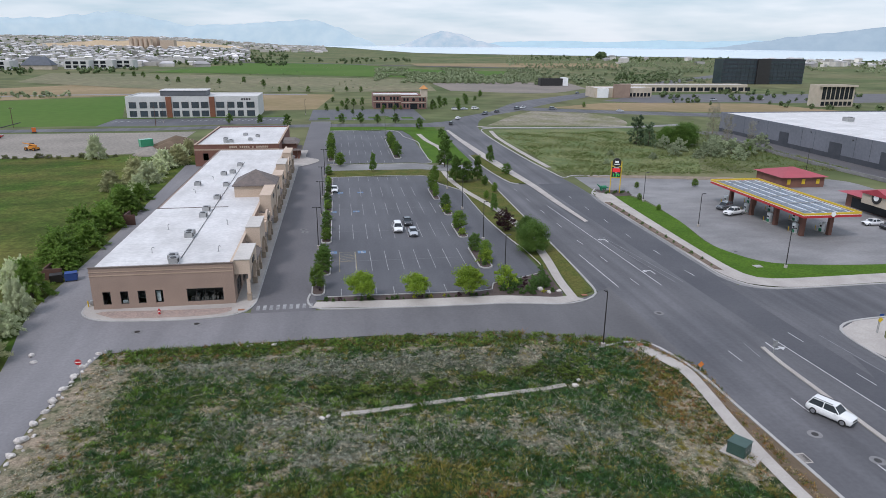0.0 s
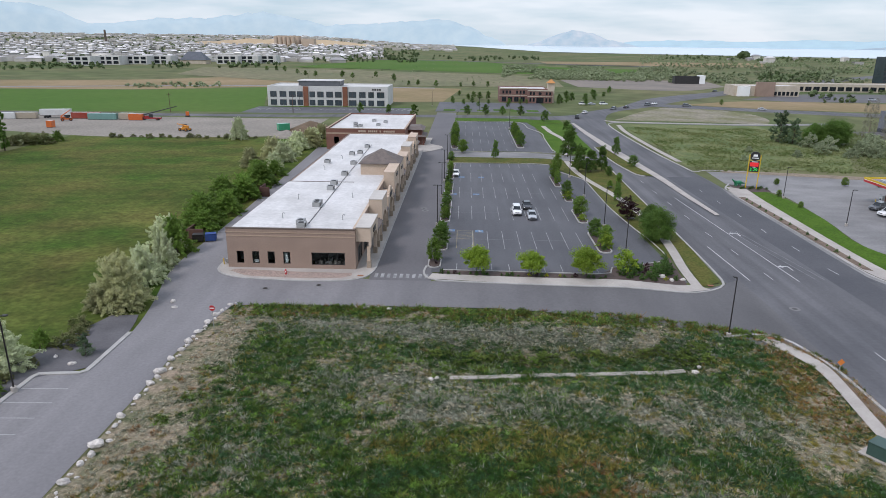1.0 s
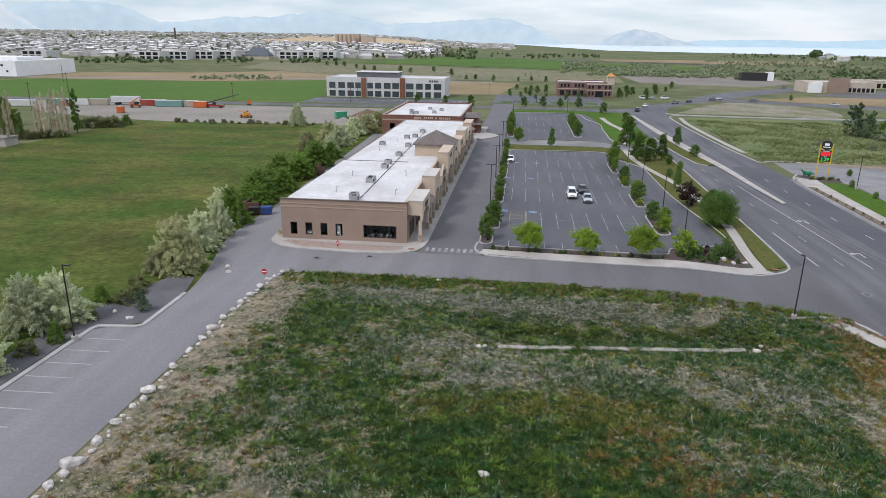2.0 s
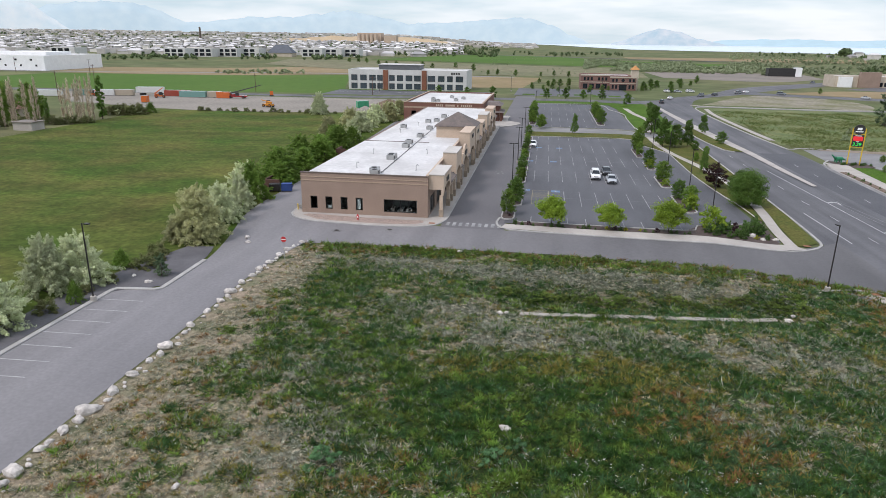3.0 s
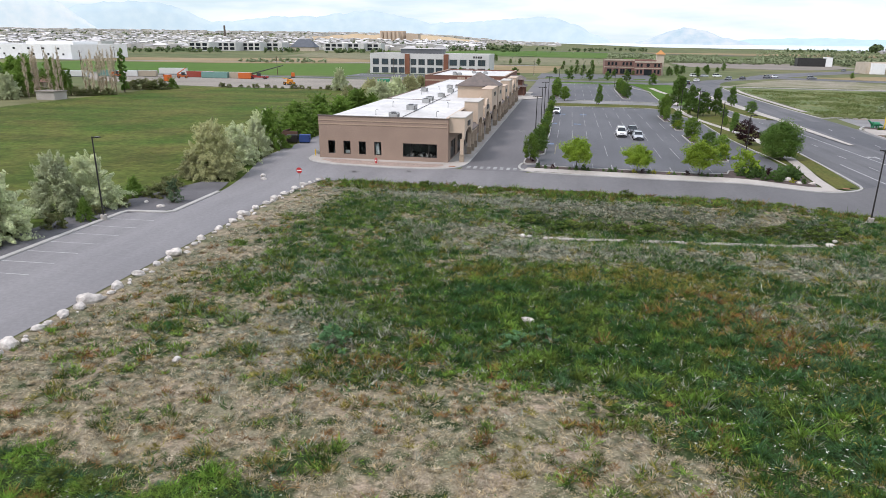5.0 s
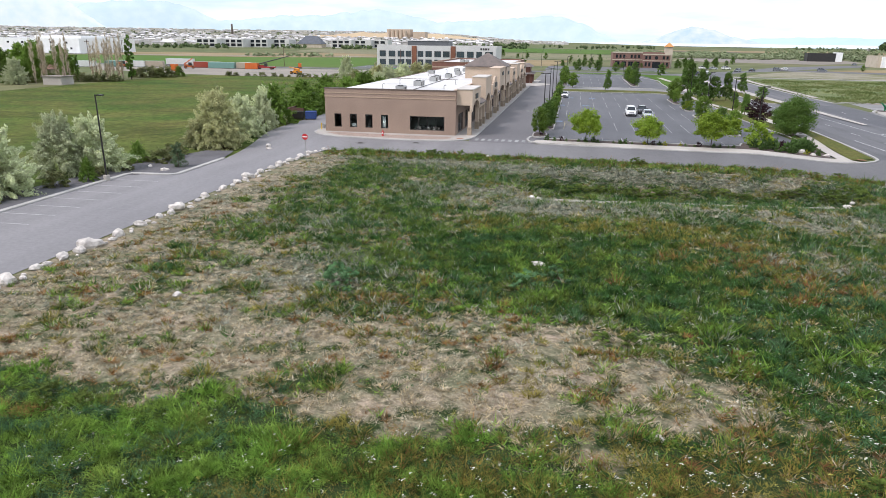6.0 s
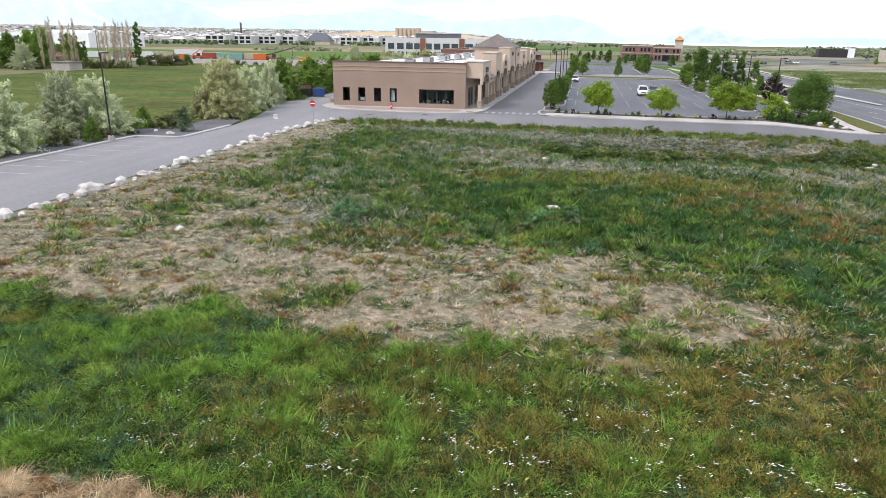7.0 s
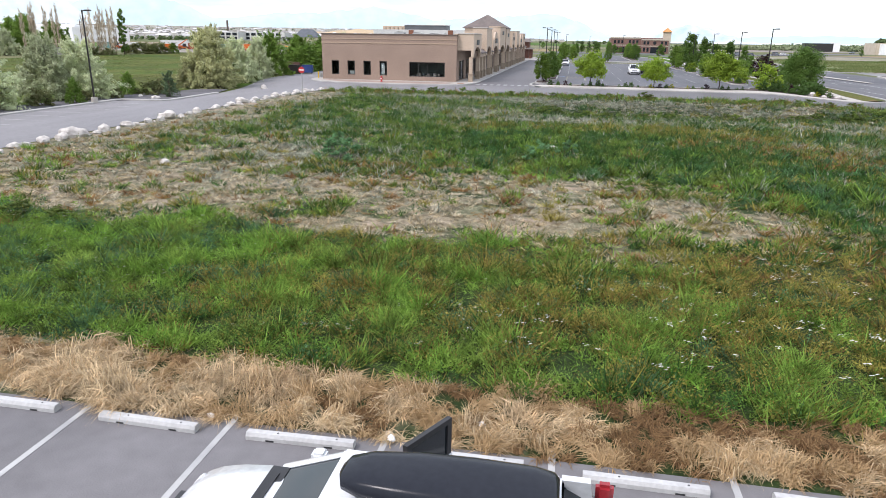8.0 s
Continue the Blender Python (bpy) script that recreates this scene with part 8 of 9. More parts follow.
def build_car(style, colour, label, name="car", group=""):
    ln, w, h, belt, stations, cabin = STYLES[style]
    body_paint = paint(*colour)
    c = thing(name, label, "car", group)
    ob = part("body", loft(bmesh.new(), [body_ring(x, w * f, zb, zt) for x, f, zb, zt in stations]), body_paint, c, smooth_faces=True)
    f0, f1, r1, r0 = cabin
    wb, wt = w * 0.88, w * 0.68
    bz, tz = belt - 0.02, h - 0.06
    lo = [Vector(v) for v in ((f0, -wb, bz), (f0, wb, bz), (r0, wb, bz), (r0, -wb, bz))]
    hi = [Vector(v) for v in ((f1, -wt, tz), (f1, wt, tz), (r1, wt, tz), (r1, -wt, tz))]
    heart = Vector(((f1 + r1) / 2, 0, bz))
    for i, pane in enumerate(("windscreen", "side_window", "rear_window", "side_window")):
        outer = [lo[i], lo[(i + 1) % 4], hi[(i + 1) % 4], hi[i]]
        bm = bmesh.new()
        a = [bm.verts.new(v) for v in outer]
        b = [bm.verts.new(v.lerp(heart, 0.04)) for v in outer]
        bm.faces.new(a)
        bm.faces.new(b[::-1])
        for k in range(4):
            bm.faces.new((a[k], b[k], b[(k + 1) % 4], a[(k + 1) % 4]))
        bmesh.ops.recalc_face_normals(bm, faces=bm.faces)
        part(pane, bm, CAR_GLASS, c, "dark tinted car glass")
    bm = box(bmesh.new(), f1 - 0.1, -wt - 0.02, tz - 0.02, r1 + 0.1, wt + 0.02, h, 0.028)
    part("roof", bm, body_paint, c)
    for s in (-1, 1):
        for (xa, za, xb, zb, ya, yb) in ((f0, bz, f1, tz, wb, wt), ((f1 + r1) / 2 - 0.1, bz, (f1 + r1) / 2 - 0.1, tz, wb, wt), (r0, bz, r1, tz, wb, wt)):
            part("pillar", tube(bmesh.new(), (xa, s * (ya + 0.01), za), (xb, s * (yb + 0.01), zb), 0.05, 0.045, 6), body_paint, c)
        part("mirror", box(bmesh.new(), f0 + 0.25, s * (w + 0.1) - 0.09, belt - 0.02, f0 + 0.42, s * (w + 0.1) + 0.09, belt + 0.14, 0.03), body_paint, c)
        part("headlight", box(bmesh.new(), 0.06, s * w * 0.66 - 0.17, belt - 0.38, 0.26, s * w * 0.66 + 0.17, belt - 0.22, 0.03), LAMP_CLEAR, c)
        part("tail_light", box(bmesh.new(), ln - 0.2, s * w * 0.7 - 0.14, belt - 0.25, ln - 0.02, s * w * 0.7 + 0.14, belt - 0.02, 0.03), LAMP_RED, c)
        for x in (ln * 0.18, ln * 0.81):
            rr = 0.33 if style == "sedan" else 0.38
            wh = part("wheel", None_mesh("wheel"), None, c)
            wh.location = (x, s * (w - 0.12), rr)
            part("tyre", tube(bmesh.new(), (0, -0.12, 0), (0, 0.12, 0), rr, sides=18), TYRE, wh)
            part("rim", tube(bmesh.new(), (0, -0.13, 0), (0, 0.13, 0), rr * 0.64, sides=12), RIM, wh)
    part("bumper", box(bmesh.new(), -0.03, -w * 0.75, 0.32, 0.1, w * 0.75, 0.5, 0.03), TRIM_BLACK, c)
    part("bumper", box(bmesh.new(), ln - 0.1, -w * 0.75, 0.34, ln + 0.03, w * 0.75, 0.52, 0.03), TRIM_BLACK, c)
    part("grille", boxes((-0.005, -w * 0.45, belt - 0.4, 0.06, w * 0.45, belt - 0.24)), TRIM_BLACK, c)
    if style == "truck":
        part("bed", boxes((4.0, -0.78, 1.12, 5.45, 0.78, 1.2)), TRIM_BLACK, c, "open black truck bed")
    return c


def None_mesh(name):
    """The hub that carries a tyre and a rim."""
    me = bpy.data.meshes.new(name)
    bm = tube(bmesh.new(), (0, -0.14, 0), (0, 0.14, 0), 0.06, sides=8)
    bm.to_mesh(me)
    bm.free()
    me.materials.append(RIM)
    return me


W_, S_, K_, R_, B_ = ("white", (0.78, 0.78, 0.77)), ("silver", (0.42, 0.44, 0.46)), ("black", (0.03, 0.032, 0.035)), ("red", (0.30, 0.03, 0.03)), ("grey", (0.13, 0.14, 0.15))


def park(c, x, y, heading):
    """heading: degrees to the left from +x of the way that the car faces."""
    a = radians(heading)
    c.location = (x, y, lift(x, y) + 0.06)
    c.rotation_euler = (0, 0, a + math.pi)
    return c


park(build_car("wagon", W_, "white crossover parked in a lot stall"), 34.1, 36.8, -90).location.y -= 2.3
park(build_car("sedan", K_, "dark grey sedan parked in a lot stall"), 36.6, 41.5, -90).location.y -= 2.0
park(build_car("sedan", S_, "silver sedan parked in a lot stall"), 36.9, 33.4, -90).location.y -= 2.2
park(build_car("sedan", W_, "white sedan parked at the far stalls"), 21.0, 76.0, -90).location.y -= 2.2
suv = park(build_car("wagon", ("old_white", (0.72, 0.72, 0.70)), "older white sport utility wagon with roof rails on the road", "road_wagon"), 75.5, -41.4, -63)
for s in (-1, 1):
    part("roof_rail", boxes((2.2, s * 0.6 - 0.03, 1.78, 4.2, s * 0.6 + 0.03, 1.83)), TRIM_BLACK, suv)
SPOTS = [("truck", W_, 111.6, 43.5, 200, "white pickup truck at the fuel pumps"), ("wagon", B_, 113.0, 49.0, 205, "dark crossover at the fuel pumps"), ("sedan", W_, 138, 32, 180, "white sedan parked by the shop"), ("wagon", K_, 139.5, 28.5, 180, "black crossover parked by the shop")]
for st_, col, x, y, a, lab in SPOTS:
    park(build_car(st_, col, lab), x, y, a)
# traffic on the far road
for k, (x, y, a, col) in enumerate(((76, 222, 75, K_), (84, 245, 60, W_), (100, 262, 235, B_), (112, 276, 50, K_), (128, 292, 45, B_), (134, 300, 45, W_), (150, 288, -20, B_), (185, 272, -22, S_), (92, 290, 10, W_), (97, 291, 10, S_), (104, 293, 15, W_), (205, 410, 225, B_), (285, 345, 0, S_), (300, 350, 90, K_), (260, 352, 0, B_), (322, 352, 90, W_))):
    park(build_car("sedan" if k % 2 else "wagon", col, "small %s car far along the road" % col[0].replace("_", " "), group="far cars"), x, y, a)


# the white crossover with a roof box under the camera
def build_near_suv():
    c = build_car("suv", ("pearl_white", (0.62, 0.63, 0.635)), "white sport utility car with a black roof box", "parked_suv")
    c.scale = (1.15, 1.02, 1.0)
    park(c, 18.35, -89.25, 180)
    # roof box: a long tapered shell with a seam
    secs = []
    for x, wd, hh in ((2.05, 0.10, 0.10), (2.10, 0.24, 0.18), (2.3, 0.33, 0.26), (2.75, 0.39, 0.33), (3.3, 0.41, 0.34), (3.85, 0.40, 0.32), (4.04, 0.36, 0.25), (4.09, 0.30, 0.14)):
        ring = []
        for k in range(14):
            a = 2 * math.pi * k / 14
            ring.append((x, -0.06 + wd * math.copysign(abs(math.cos(a)) ** 0.6, math.cos(a)), 1.81 + hh / 2 * math.copysign(abs(math.sin(a)) ** 0.6, math.sin(a))))
        secs.append(ring)
    rb = part("roof_box", loft(bmesh.new(), secs), mat("roof_box_black", (0.018, 0.02, 0.026), (0.022, 0.024, 0.03), 1, 0.2, spec=0.12), c, "dark black roof box", smooth_faces=True)
    part("lid_seam", boxes((2.8, -0.472, 1.78, 3.8, -0.464, 1.8), (2.8, 0.344, 1.78, 3.8, 0.352, 1.8)), TRIM_BLACK, rb)
    for x in (2.55, 3.8):
        part("crossbar", boxes((x, -0.62, 1.57, x + 0.09, 0.62, 1.66)), TRIM_BLACK, c)
    # a rear door standing open
    d = part("open_door", boxes((0, -0.04, 0.35, 0.85, 0.04, 0.95)), paint("pearl_white", (0.62, 0.63, 0.635)), c, "rear door standing open")
    part("door_frame", boxes((0, -0.03, 0.95, 0.08, 0.03, 1.5), (0.77, -0.03, 0.95, 0.85, 0.03, 1.5), (0.08, -0.03, 1.42, 0.77, 0.03, 1.5)), TRIM_BLACK, d)
    part("door_pane", boxes((0.08, -0.01, 0.95, 0.77, 0.01, 1.42)), CAR_GLASS, d)
    d.location = (2.44, 0.95, 0)
    d.rotation_euler = (0, 0, radians(64))
    for s in (-1, 1):
        part("tail_light", box(bmesh.new(), 4.46, s * 0.77 - 0.07, 1.06, 4.64, s * 0.77 + 0.07, 1.46, 0.04), LAMP_RED, c, "tall red tail lamp")
        part("lamp_divider", boxes((4.5, s * 0.77 - 0.075, 1.22, 4.645, s * 0.77 + 0.075, 1.27)), LAMP_CLEAR, c, "pale lens bar across the tail lamp")
        part("rear_pillar", loft(bmesh.new(), [[(4.32, s * 0.86, 1.02), (4.48, s * 0.86, 1.02), (4.48, s * 0.74, 1.02), (4.32, s * 0.74, 1.02)], [(4.12, s * 0.72, 1.54), (4.4, s * 0.72, 1.54), (4.4, s * 0.62, 1.54), (4.12, s * 0.62, 1.54)]]), paint("pearl_white", (0.62, 0.63, 0.635)), c)
        part("wiper", boxes((1.05, s * 0.35 - 0.3, 1.075, 1.09, s * 0.35 + 0.3, 1.095)), TRIM_BLACK, c)
    part("cowl", boxes((0.96, -0.8, 1.04, 1.16, 0.8, 1.075)), TRIM_BLACK, c, "black cowl below the windscreen")
    # rear spoiler
    part("spoiler", box(bmesh.new(), 4.0, -0.6, 1.52, 4.14, 0.6, 1.56, 0.02), paint("pearl_white", (0.62, 0.63, 0.635)), c)


build_near_suv()


# yard machines and boxes
def container(x, y, a, colour, label, ln=6.1, name="shipping_container"):
    t = thing(name, label, "container", "yard containers", (x, y, lift(x, y) + 0.05), a)
    m = paint("box_" + colour[0], colour[1])
    part("body", boxes((-ln / 2, -1.2, 0.15, ln / 2, 1.2, 2.7)), m, t)
    for k in range(int(ln / 0.6)):
        x0 = -ln / 2 + 0.3 + 0.6 * k
        part("rib", boxes((x0, -1.24, 0.3, x0 + 0.25, -1.2, 2.55)), m, t)
    part("door", boxes((ln / 2, -1.1, 0.3, ln / 2 + 0.04, 1.1, 2.6)), m, t)
    part("skid", boxes((-ln / 2, -1.1, 0, ln / 2, -0.9, 0.15), (-ln / 2, 0.9, 0, ln / 2, 1.1, 0.15)), TRIM_BLACK, t)
    return t


TEAL, ORANGE, PALE, RUST_, TAN_ = ("teal", (0.16, 0.30, 0.27)), ("orange", (0.55, 0.13, 0.03)), ("pale", (0.62, 0.62, 0.60)), ("rust", (0.30, 0.06, 0.04)), ("tan", (0.40, 0.34, 0.26))
container(-134, 190, 5, TEAL, "teal shipping container in the yard", 12)
container(-143, 193, 5, RUST_, "dark red shipping container in the yard", 12)
container(-124.5, 192, 5, TAN_, "tan shipping container in the yard", 6)
container(-119, 189.5, 0, ORANGE, "orange-red storage container in the yard", 6)
container(-176, 188, 10, PALE, "grey storage container in the yard", 9)
container(-185, 186, 10, TEAL, "grey-green storage container in the yard", 9)
container(-168, 190, 10, TAN_, "tan storage container in the yard", 9)
container(-196, 178, 10, PALE, "pale storage container in the yard", 12)
tr = container(-157, 194, 12, PALE, "white box trailer in the yard", 12.5, "box_trailer")
tr.location.z += 1.1
for xx in (-4.2, -3.1, 4.6):
    for s in (-1, 1):
        part("wheel", tube(bmesh.new(), (xx, s * 1.2 - 0.15, -0.55), (xx, s * 1.2 + 0.15, -0.55), 0.5, sides=14), TYRE, tr)
part("landing_leg", boxes((3.4, -0.6, -1.1, 3.6, -0.4, 0.0), (3.4, 0.4, -1.1, 3.6, 0.6, 0.0)), TRIM_BLACK, tr)


def build_lift(x, y, turn, colour, label, boom, name="telehandler", ln=4.6):
    t = thing(name, label, "machine", "", (x, y, lift(x, y) + 0.05), turn)
    m = paint("machine_" + colour[0], colour[1])
    part("chassis", box(bmesh.new(), -ln / 2, -0.9, 0.6, ln / 2, 0.9, 1.3, 0.08), m, t)
    part("cab", box(bmesh.new(), -0.4, -0.95, 1.3, 1.1, -0.05, 2.6, 0.06), TRIM_BLACK, t)
    part("engine", box(bmesh.new(), -ln / 2 + 0.1, 0.0, 1.3, 0.6, 0.9, 1.8, 0.06), m, t)
    bm = bmesh.new()
    tube(bm, (-ln / 2 + 0.2, 0.1, 1.9), boom, 0.28, 0.16, 8)
    part("boom", bm, m if name == "telehandler" else TRIM_BLACK, t)
    for xx in (-ln / 3, ln / 3):
        for s in (-1, 1):
            w2 = part("wheel", tube(bmesh.new(), (xx, s * 1.0 - 0.22, 0.62), (xx, s * 1.0 + 0.22, 0.62), 0.62, sides=16), TYRE, t)
            part("rim", tube(bmesh.new(), (xx, s * 1.0 - 0.24, 0.62), (xx, s * 1.0 + 0.24, 0.62), 0.3, sides=10), m, w2)
    return t


build_lift(-84.5, 157, 160, ("amber", (0.55, 0.22, 0.02)), "orange telehandler parked in the gravel yard", (3.4, 0.1, 2.6))
build_lift(-113, 190, 5, ("crane_red", (0.32, 0.03, 0.03)), "red mobile crane with a long dark boom", (11.5, 0.1, 6.0), "mobile_crane", 9)
build_lift(-146, 183, 30, ORANGE, "orange lift machine in the yard", (1.6, 0.1, 4.4))
build_lift(-179, 183, 10, ORANGE, "orange loader in the yard", (2.4, 0.1, 2.4))
container(-47.8, 162.6, 35, ("green", (0.05, 0.32, 0.17)), "bright green waste container", 4.5)
for k, (x, y, r, h) in enumerate(((-41.5, 144, 6, 2.6), (-37.5, 166, 9, 3.4), (-38.5, 158, 6, 2.4))):
    bm = bmesh.new()
    bmesh.ops.create_cone(bm, cap_ends=True, segments=28, radius1=r, radius2=0.5, depth=h, matrix=Matrix.Translation((0, 0, h / 2)))
    bmesh.ops.subdivide_edges(bm, edges=bm.edges, cuts=2, use_grid_fill=True)
    for v in bm.verts:
        v.co += Vector((1, 1, 0.6)) * 0.5 * noise.noise(v.co * 0.5 + Vector((k * 9, 0, 0)))
    ob = part("gravel_mound", bm, GRAVEL if k == 0 else DIRT, smooth_faces=True)
    ob.location = (x, y, lift(x, y) - 0.1)
    tagged(ob, "grey gravel pile in the yard" if k == 0 else "brown soil pile in the yard", "pile")
container(-140, 162, 0, ORANGE, "small orange bin at the yard edge", 2.2)
fl = thing("orange_marker", "orange construction marker panel", "marker", "", (-103, 205, 0.0))
part("panel", boxes((-0.8, -0.1, 0.6, 0.8, 0.1, 2.4)), paint("box_orange", ORANGE[1]), fl)
part("foot", boxes((-0.9, -0.4, 0, 0.9, 0.4, 0.6)), TRIM_BLACK, fl)
# ---- street furniture and small things ----
SIGN_RED = mat("stop_red", (0.45, 0.02, 0.025), (0.40, 0.02, 0.02), 1, 0.5)
BLUE_BIN = mat("bin_blue", (0.02, 0.06, 0.22), (0.02, 0.05, 0.18), 1, 0.6)
WOOD_BROWN = mat("wood_brown", (0.10, 0.05, 0.035), (0.08, 0.04, 0.03), 1, 0.8)


def lamp_post(x, y, h, turn, group="lot lamps", base=0.6, heads=1):
    t = thing("lamp_post", "tall dark steel lamp post on a round concrete base", "lamp", group, (x, y, lift(x, y)), turn)
    part("base", tube(bmesh.new(), (0, 0, -0.2), (0, 0, base), 0.3, sides=18), CONCRETE, t, "round concrete base")
    part("pole", tube(bmesh.new(), (0, 0, base), (0, 0, h), 0.085, 0.065, 8), BLACK_METAL, t)
    for k in range(heads):
        s = 1 if k == 0 else -1
        part("arm", boxes((min(0, s * 0.5), -0.035, h - 0.12, max(0, s * 0.5), 0.035, h - 0.05)), BLACK_METAL, t)
        hd = part("lamp_head", box(bmesh.new(), min(s * 0.3, s * 0.85), -0.2, h - 0.1, max(s * 0.3, s * 0.85), 0.2, h + 0.02, 0.03), BLACK_METAL, t)
        part("lens", boxes((min(s * 0.36, s * 0.8), -0.14, h - 0.115, max(s * 0.36, s * 0.8), 0.14, h - 0.1)), PALE_PAPER, hd)
    return t


lamp_post(-21.8, -37.9, 8.45, 0)
lamp_post(56.4, -19.5, 7.8, 90)
lamp_post(49.0, 5.0, 8.0, 0)
for x, y in ((50.5, 29), (51.0, 55), (51.0, 78)):
    lamp_post(x, y, 8.0, 0)
for x, y in ((18.2, 26.5), (18.2, 50.5), (18.2, 68.5), (18.2, 96)):
    lamp_post(x, y, 8.0, 0, heads=2)
for x, y in ((98.8, 60), (100.3, 35.5), (101.6, 7.2), (168, 92)):
    lamp_post(x, y, 7.5, 0, "forecourt lamps")
for x, y in ((20, 160), (41, 175), (30, 240), (52, 262), (-60, 240), (-30, 240), (5, 270)):
    lamp_post(x, y, 8.0, 40, "far lamps")


def stop_sign(x, y, turn):
    t = thing("stop_sign", "red octagonal stop sign on a thin steel post", "sign", "", (x, y, lift(x, y)), turn)
    part("post", boxes((-0.03, -0.03, 0, 0.03, 0.03, 2.9)), METAL, t)
    bm = bmesh.new()
    out = [(0.38 * math.cos(math.pi / 8 + math.pi / 4 * k), 0.38 * math.sin(math.pi / 8 + math.pi / 4 * k)) for k in range(8)]
    prism(bm, out, -0.01, 0.01)
    bmesh.ops.transform(bm, matrix=Matrix.Translation((0, -0.05, 2.75)) @ Matrix.Rotation(radians(90), 4, "X"), verts=bm.verts)
    pl = part("plate", bm, SIGN_RED, t)
    part("border", boxes((-0.3, -0.068, 2.69, 0.3, -0.062, 2.81)), WHITE, pl, "white lettering bar")
    return t


stop_sign(-7.4, -21.6, 0)


def hydrant(x, y):
    t = thing("fire_hydrant", "red fire hydrant on the front walk", "hydrant", "", (x, y, lift(x, y) + 0.16))
    part("barrel", tube(bmesh.new(), (0, 0, 0), (0, 0, 0.6), 0.13, 0.12, 14), SIGN_RED, t)
    part("flange", tube(bmesh.new(), (0, 0, 0), (0, 0, 0.06), 0.2, sides=14), SIGN_RED, t)
    part("bonnet", tube(bmesh.new(), (0, 0, 0.6), (0, 0, 0.8), 0.16, 0.05, 14), SIGN_RED, t)
    part("outlet", tube(bmesh.new(), (-0.24, 0, 0.45), (0.24, 0, 0.45), 0.07, sides=10), SIGN_RED, t)
    part("pumper_cap", tube(bmesh.new(), (0, -0.22, 0.42), (0, 0, 0.42), 0.09, sides=10), WHITE, t)


hydrant(-3.4, -2.6)


def wheel_stop():
    t = thing("wheel_stop", "white concrete wheel stop at the head of a stall", "wheel stop", "wheel stops")
    bm = bmesh.new()
    prof = [(-0.09, 0.0), (-0.09, 0.07), (-0.055, 0.125), (0.055, 0.125), (0.09, 0.07), (0.09, 0.0)]
    a = [bm.verts.new((-0.915, y, z)) for y, z in prof]
    b = [bm.verts.new((0.915, y, z)) for y, z in prof]
    for i in range(6):
        j = (i + 1) % 6
        bm.faces.new((a[i], a[j], b[j], b[i]))
    bm.faces.new(a[::-1])
    bm.faces.new(b)
    bmesh.ops.recalc_face_normals(bm, faces=bm.faces)
    part("block", bm, mat("wheel_stop_paint", (0.47, 0.465, 0.455), (0.37, 0.365, 0.355), 1.5, 0.85, fine=14, bump=0.1, coords="Object"), t)
    for x in (-0.5, 0.5):
        part("drain_notch", boxes((x - 0.07, -0.093, 0.0, x + 0.07, -0.089, 0.03)), TRIM_BLACK, t)
        part("pin", tube(bmesh.new(), (x + 0.12, 0, 0.12), (x + 0.12, 0, 0.128), 0.018, sides=8), TRIM_BLACK, t)
    return t


ws = wheel_stop()
for k in range(-8, 17):
    m = pose(16.17 + 2.735 * k, -86.38 + 0.03 * (k % 3), 0.03, 0, 0, -1.0 + 0.9 * (k * 7 % 4))
    if k == -8:
        ws.matrix_basis = m
    else:
        copy_thing(ws, m)
for x, y in ((21.76, -85.26), (27.4, -73.1), (20.35, -86.0), (17.1, -85.95)):
    lt = thing("litter", "crumpled white litter lying in the grass", "litter", "", (x, y, 0.06))
    bm = bmesh.new()
    bmesh.ops.create_icosphere(bm, subdivisions=2, radius=0.08)
    for v in bm.verts:
        v.co *= 1 + 0.6 * noise.noise(v.co * 9 + Vector((x, 0, 0)))
        v.co.z *= 0.6
    part("paper", bm, WHITE, lt)


def utility_box(x, y, turn):
    t = thing("utility_box", "dark green electrical utility cabinet on a concrete pad", "utility box", "", (x, y, lift(x, y)), turn)
    part("pad", box(bmesh.new(), -1.15, -1.75, -0.1, 1.15, 1.75, 0.14, 0.02), CONCRETE, t)
    g = mat("utility_green", (0.045, 0.085, 0.07), (0.035, 0.07, 0.058), 0.8, 0.5)
    part("cabinet", box(bmesh.new(), -0.85, -0.55, 0.14, 0.85, 1.2, 1.35, 0.03), g, t)
    part("lid", box(bmesh.new(), -0.9, -0.6, 1.35, 0.9, 1.25, 1.43, 0.02), g, t)
    for x0 in (-0.5, 0.0, 0.5):
        part("handle", boxes((x0 - 0.04, -0.6, 0.7, x0 + 0.04, -0.55, 0.85)), METAL, t)
    part("seam", boxes((-0.01, -0.556, 0.2, 0.01, -0.55, 1.3)), TRIM_BLACK, t)


utility_box(60.9, -44.2, 35)


def dumpster(x, y, turn, colour, label):
    t = thing("dumpster", label, "dumpster", "", (x, y, lift(x, y) + 0.04), turn)
    part("bin", box(bmesh.new(), -0.9, -0.7, 0.15, 0.9, 0.7, 1.3, 0.04), colour, t)
    part("lid", box(bmesh.new(), -0.93, -0.73, 1.3, 0.93, 0.73, 1.38, 0.02), colour, t)
    part("pocket", boxes((-1.0, -0.5, 0.7, -0.9, 0.5, 0.9)), colour, t)
    part("pocket", boxes((0.9, -0.5, 0.7, 1.0, 0.5, 0.9)), colour, t)
    for sx in (-0.7, 0.7):
        part("caster", tube(bmesh.new(), (sx, -0.5, 0.08), (sx, -0.4, 0.08), 0.08, sides=10), TYRE, t)


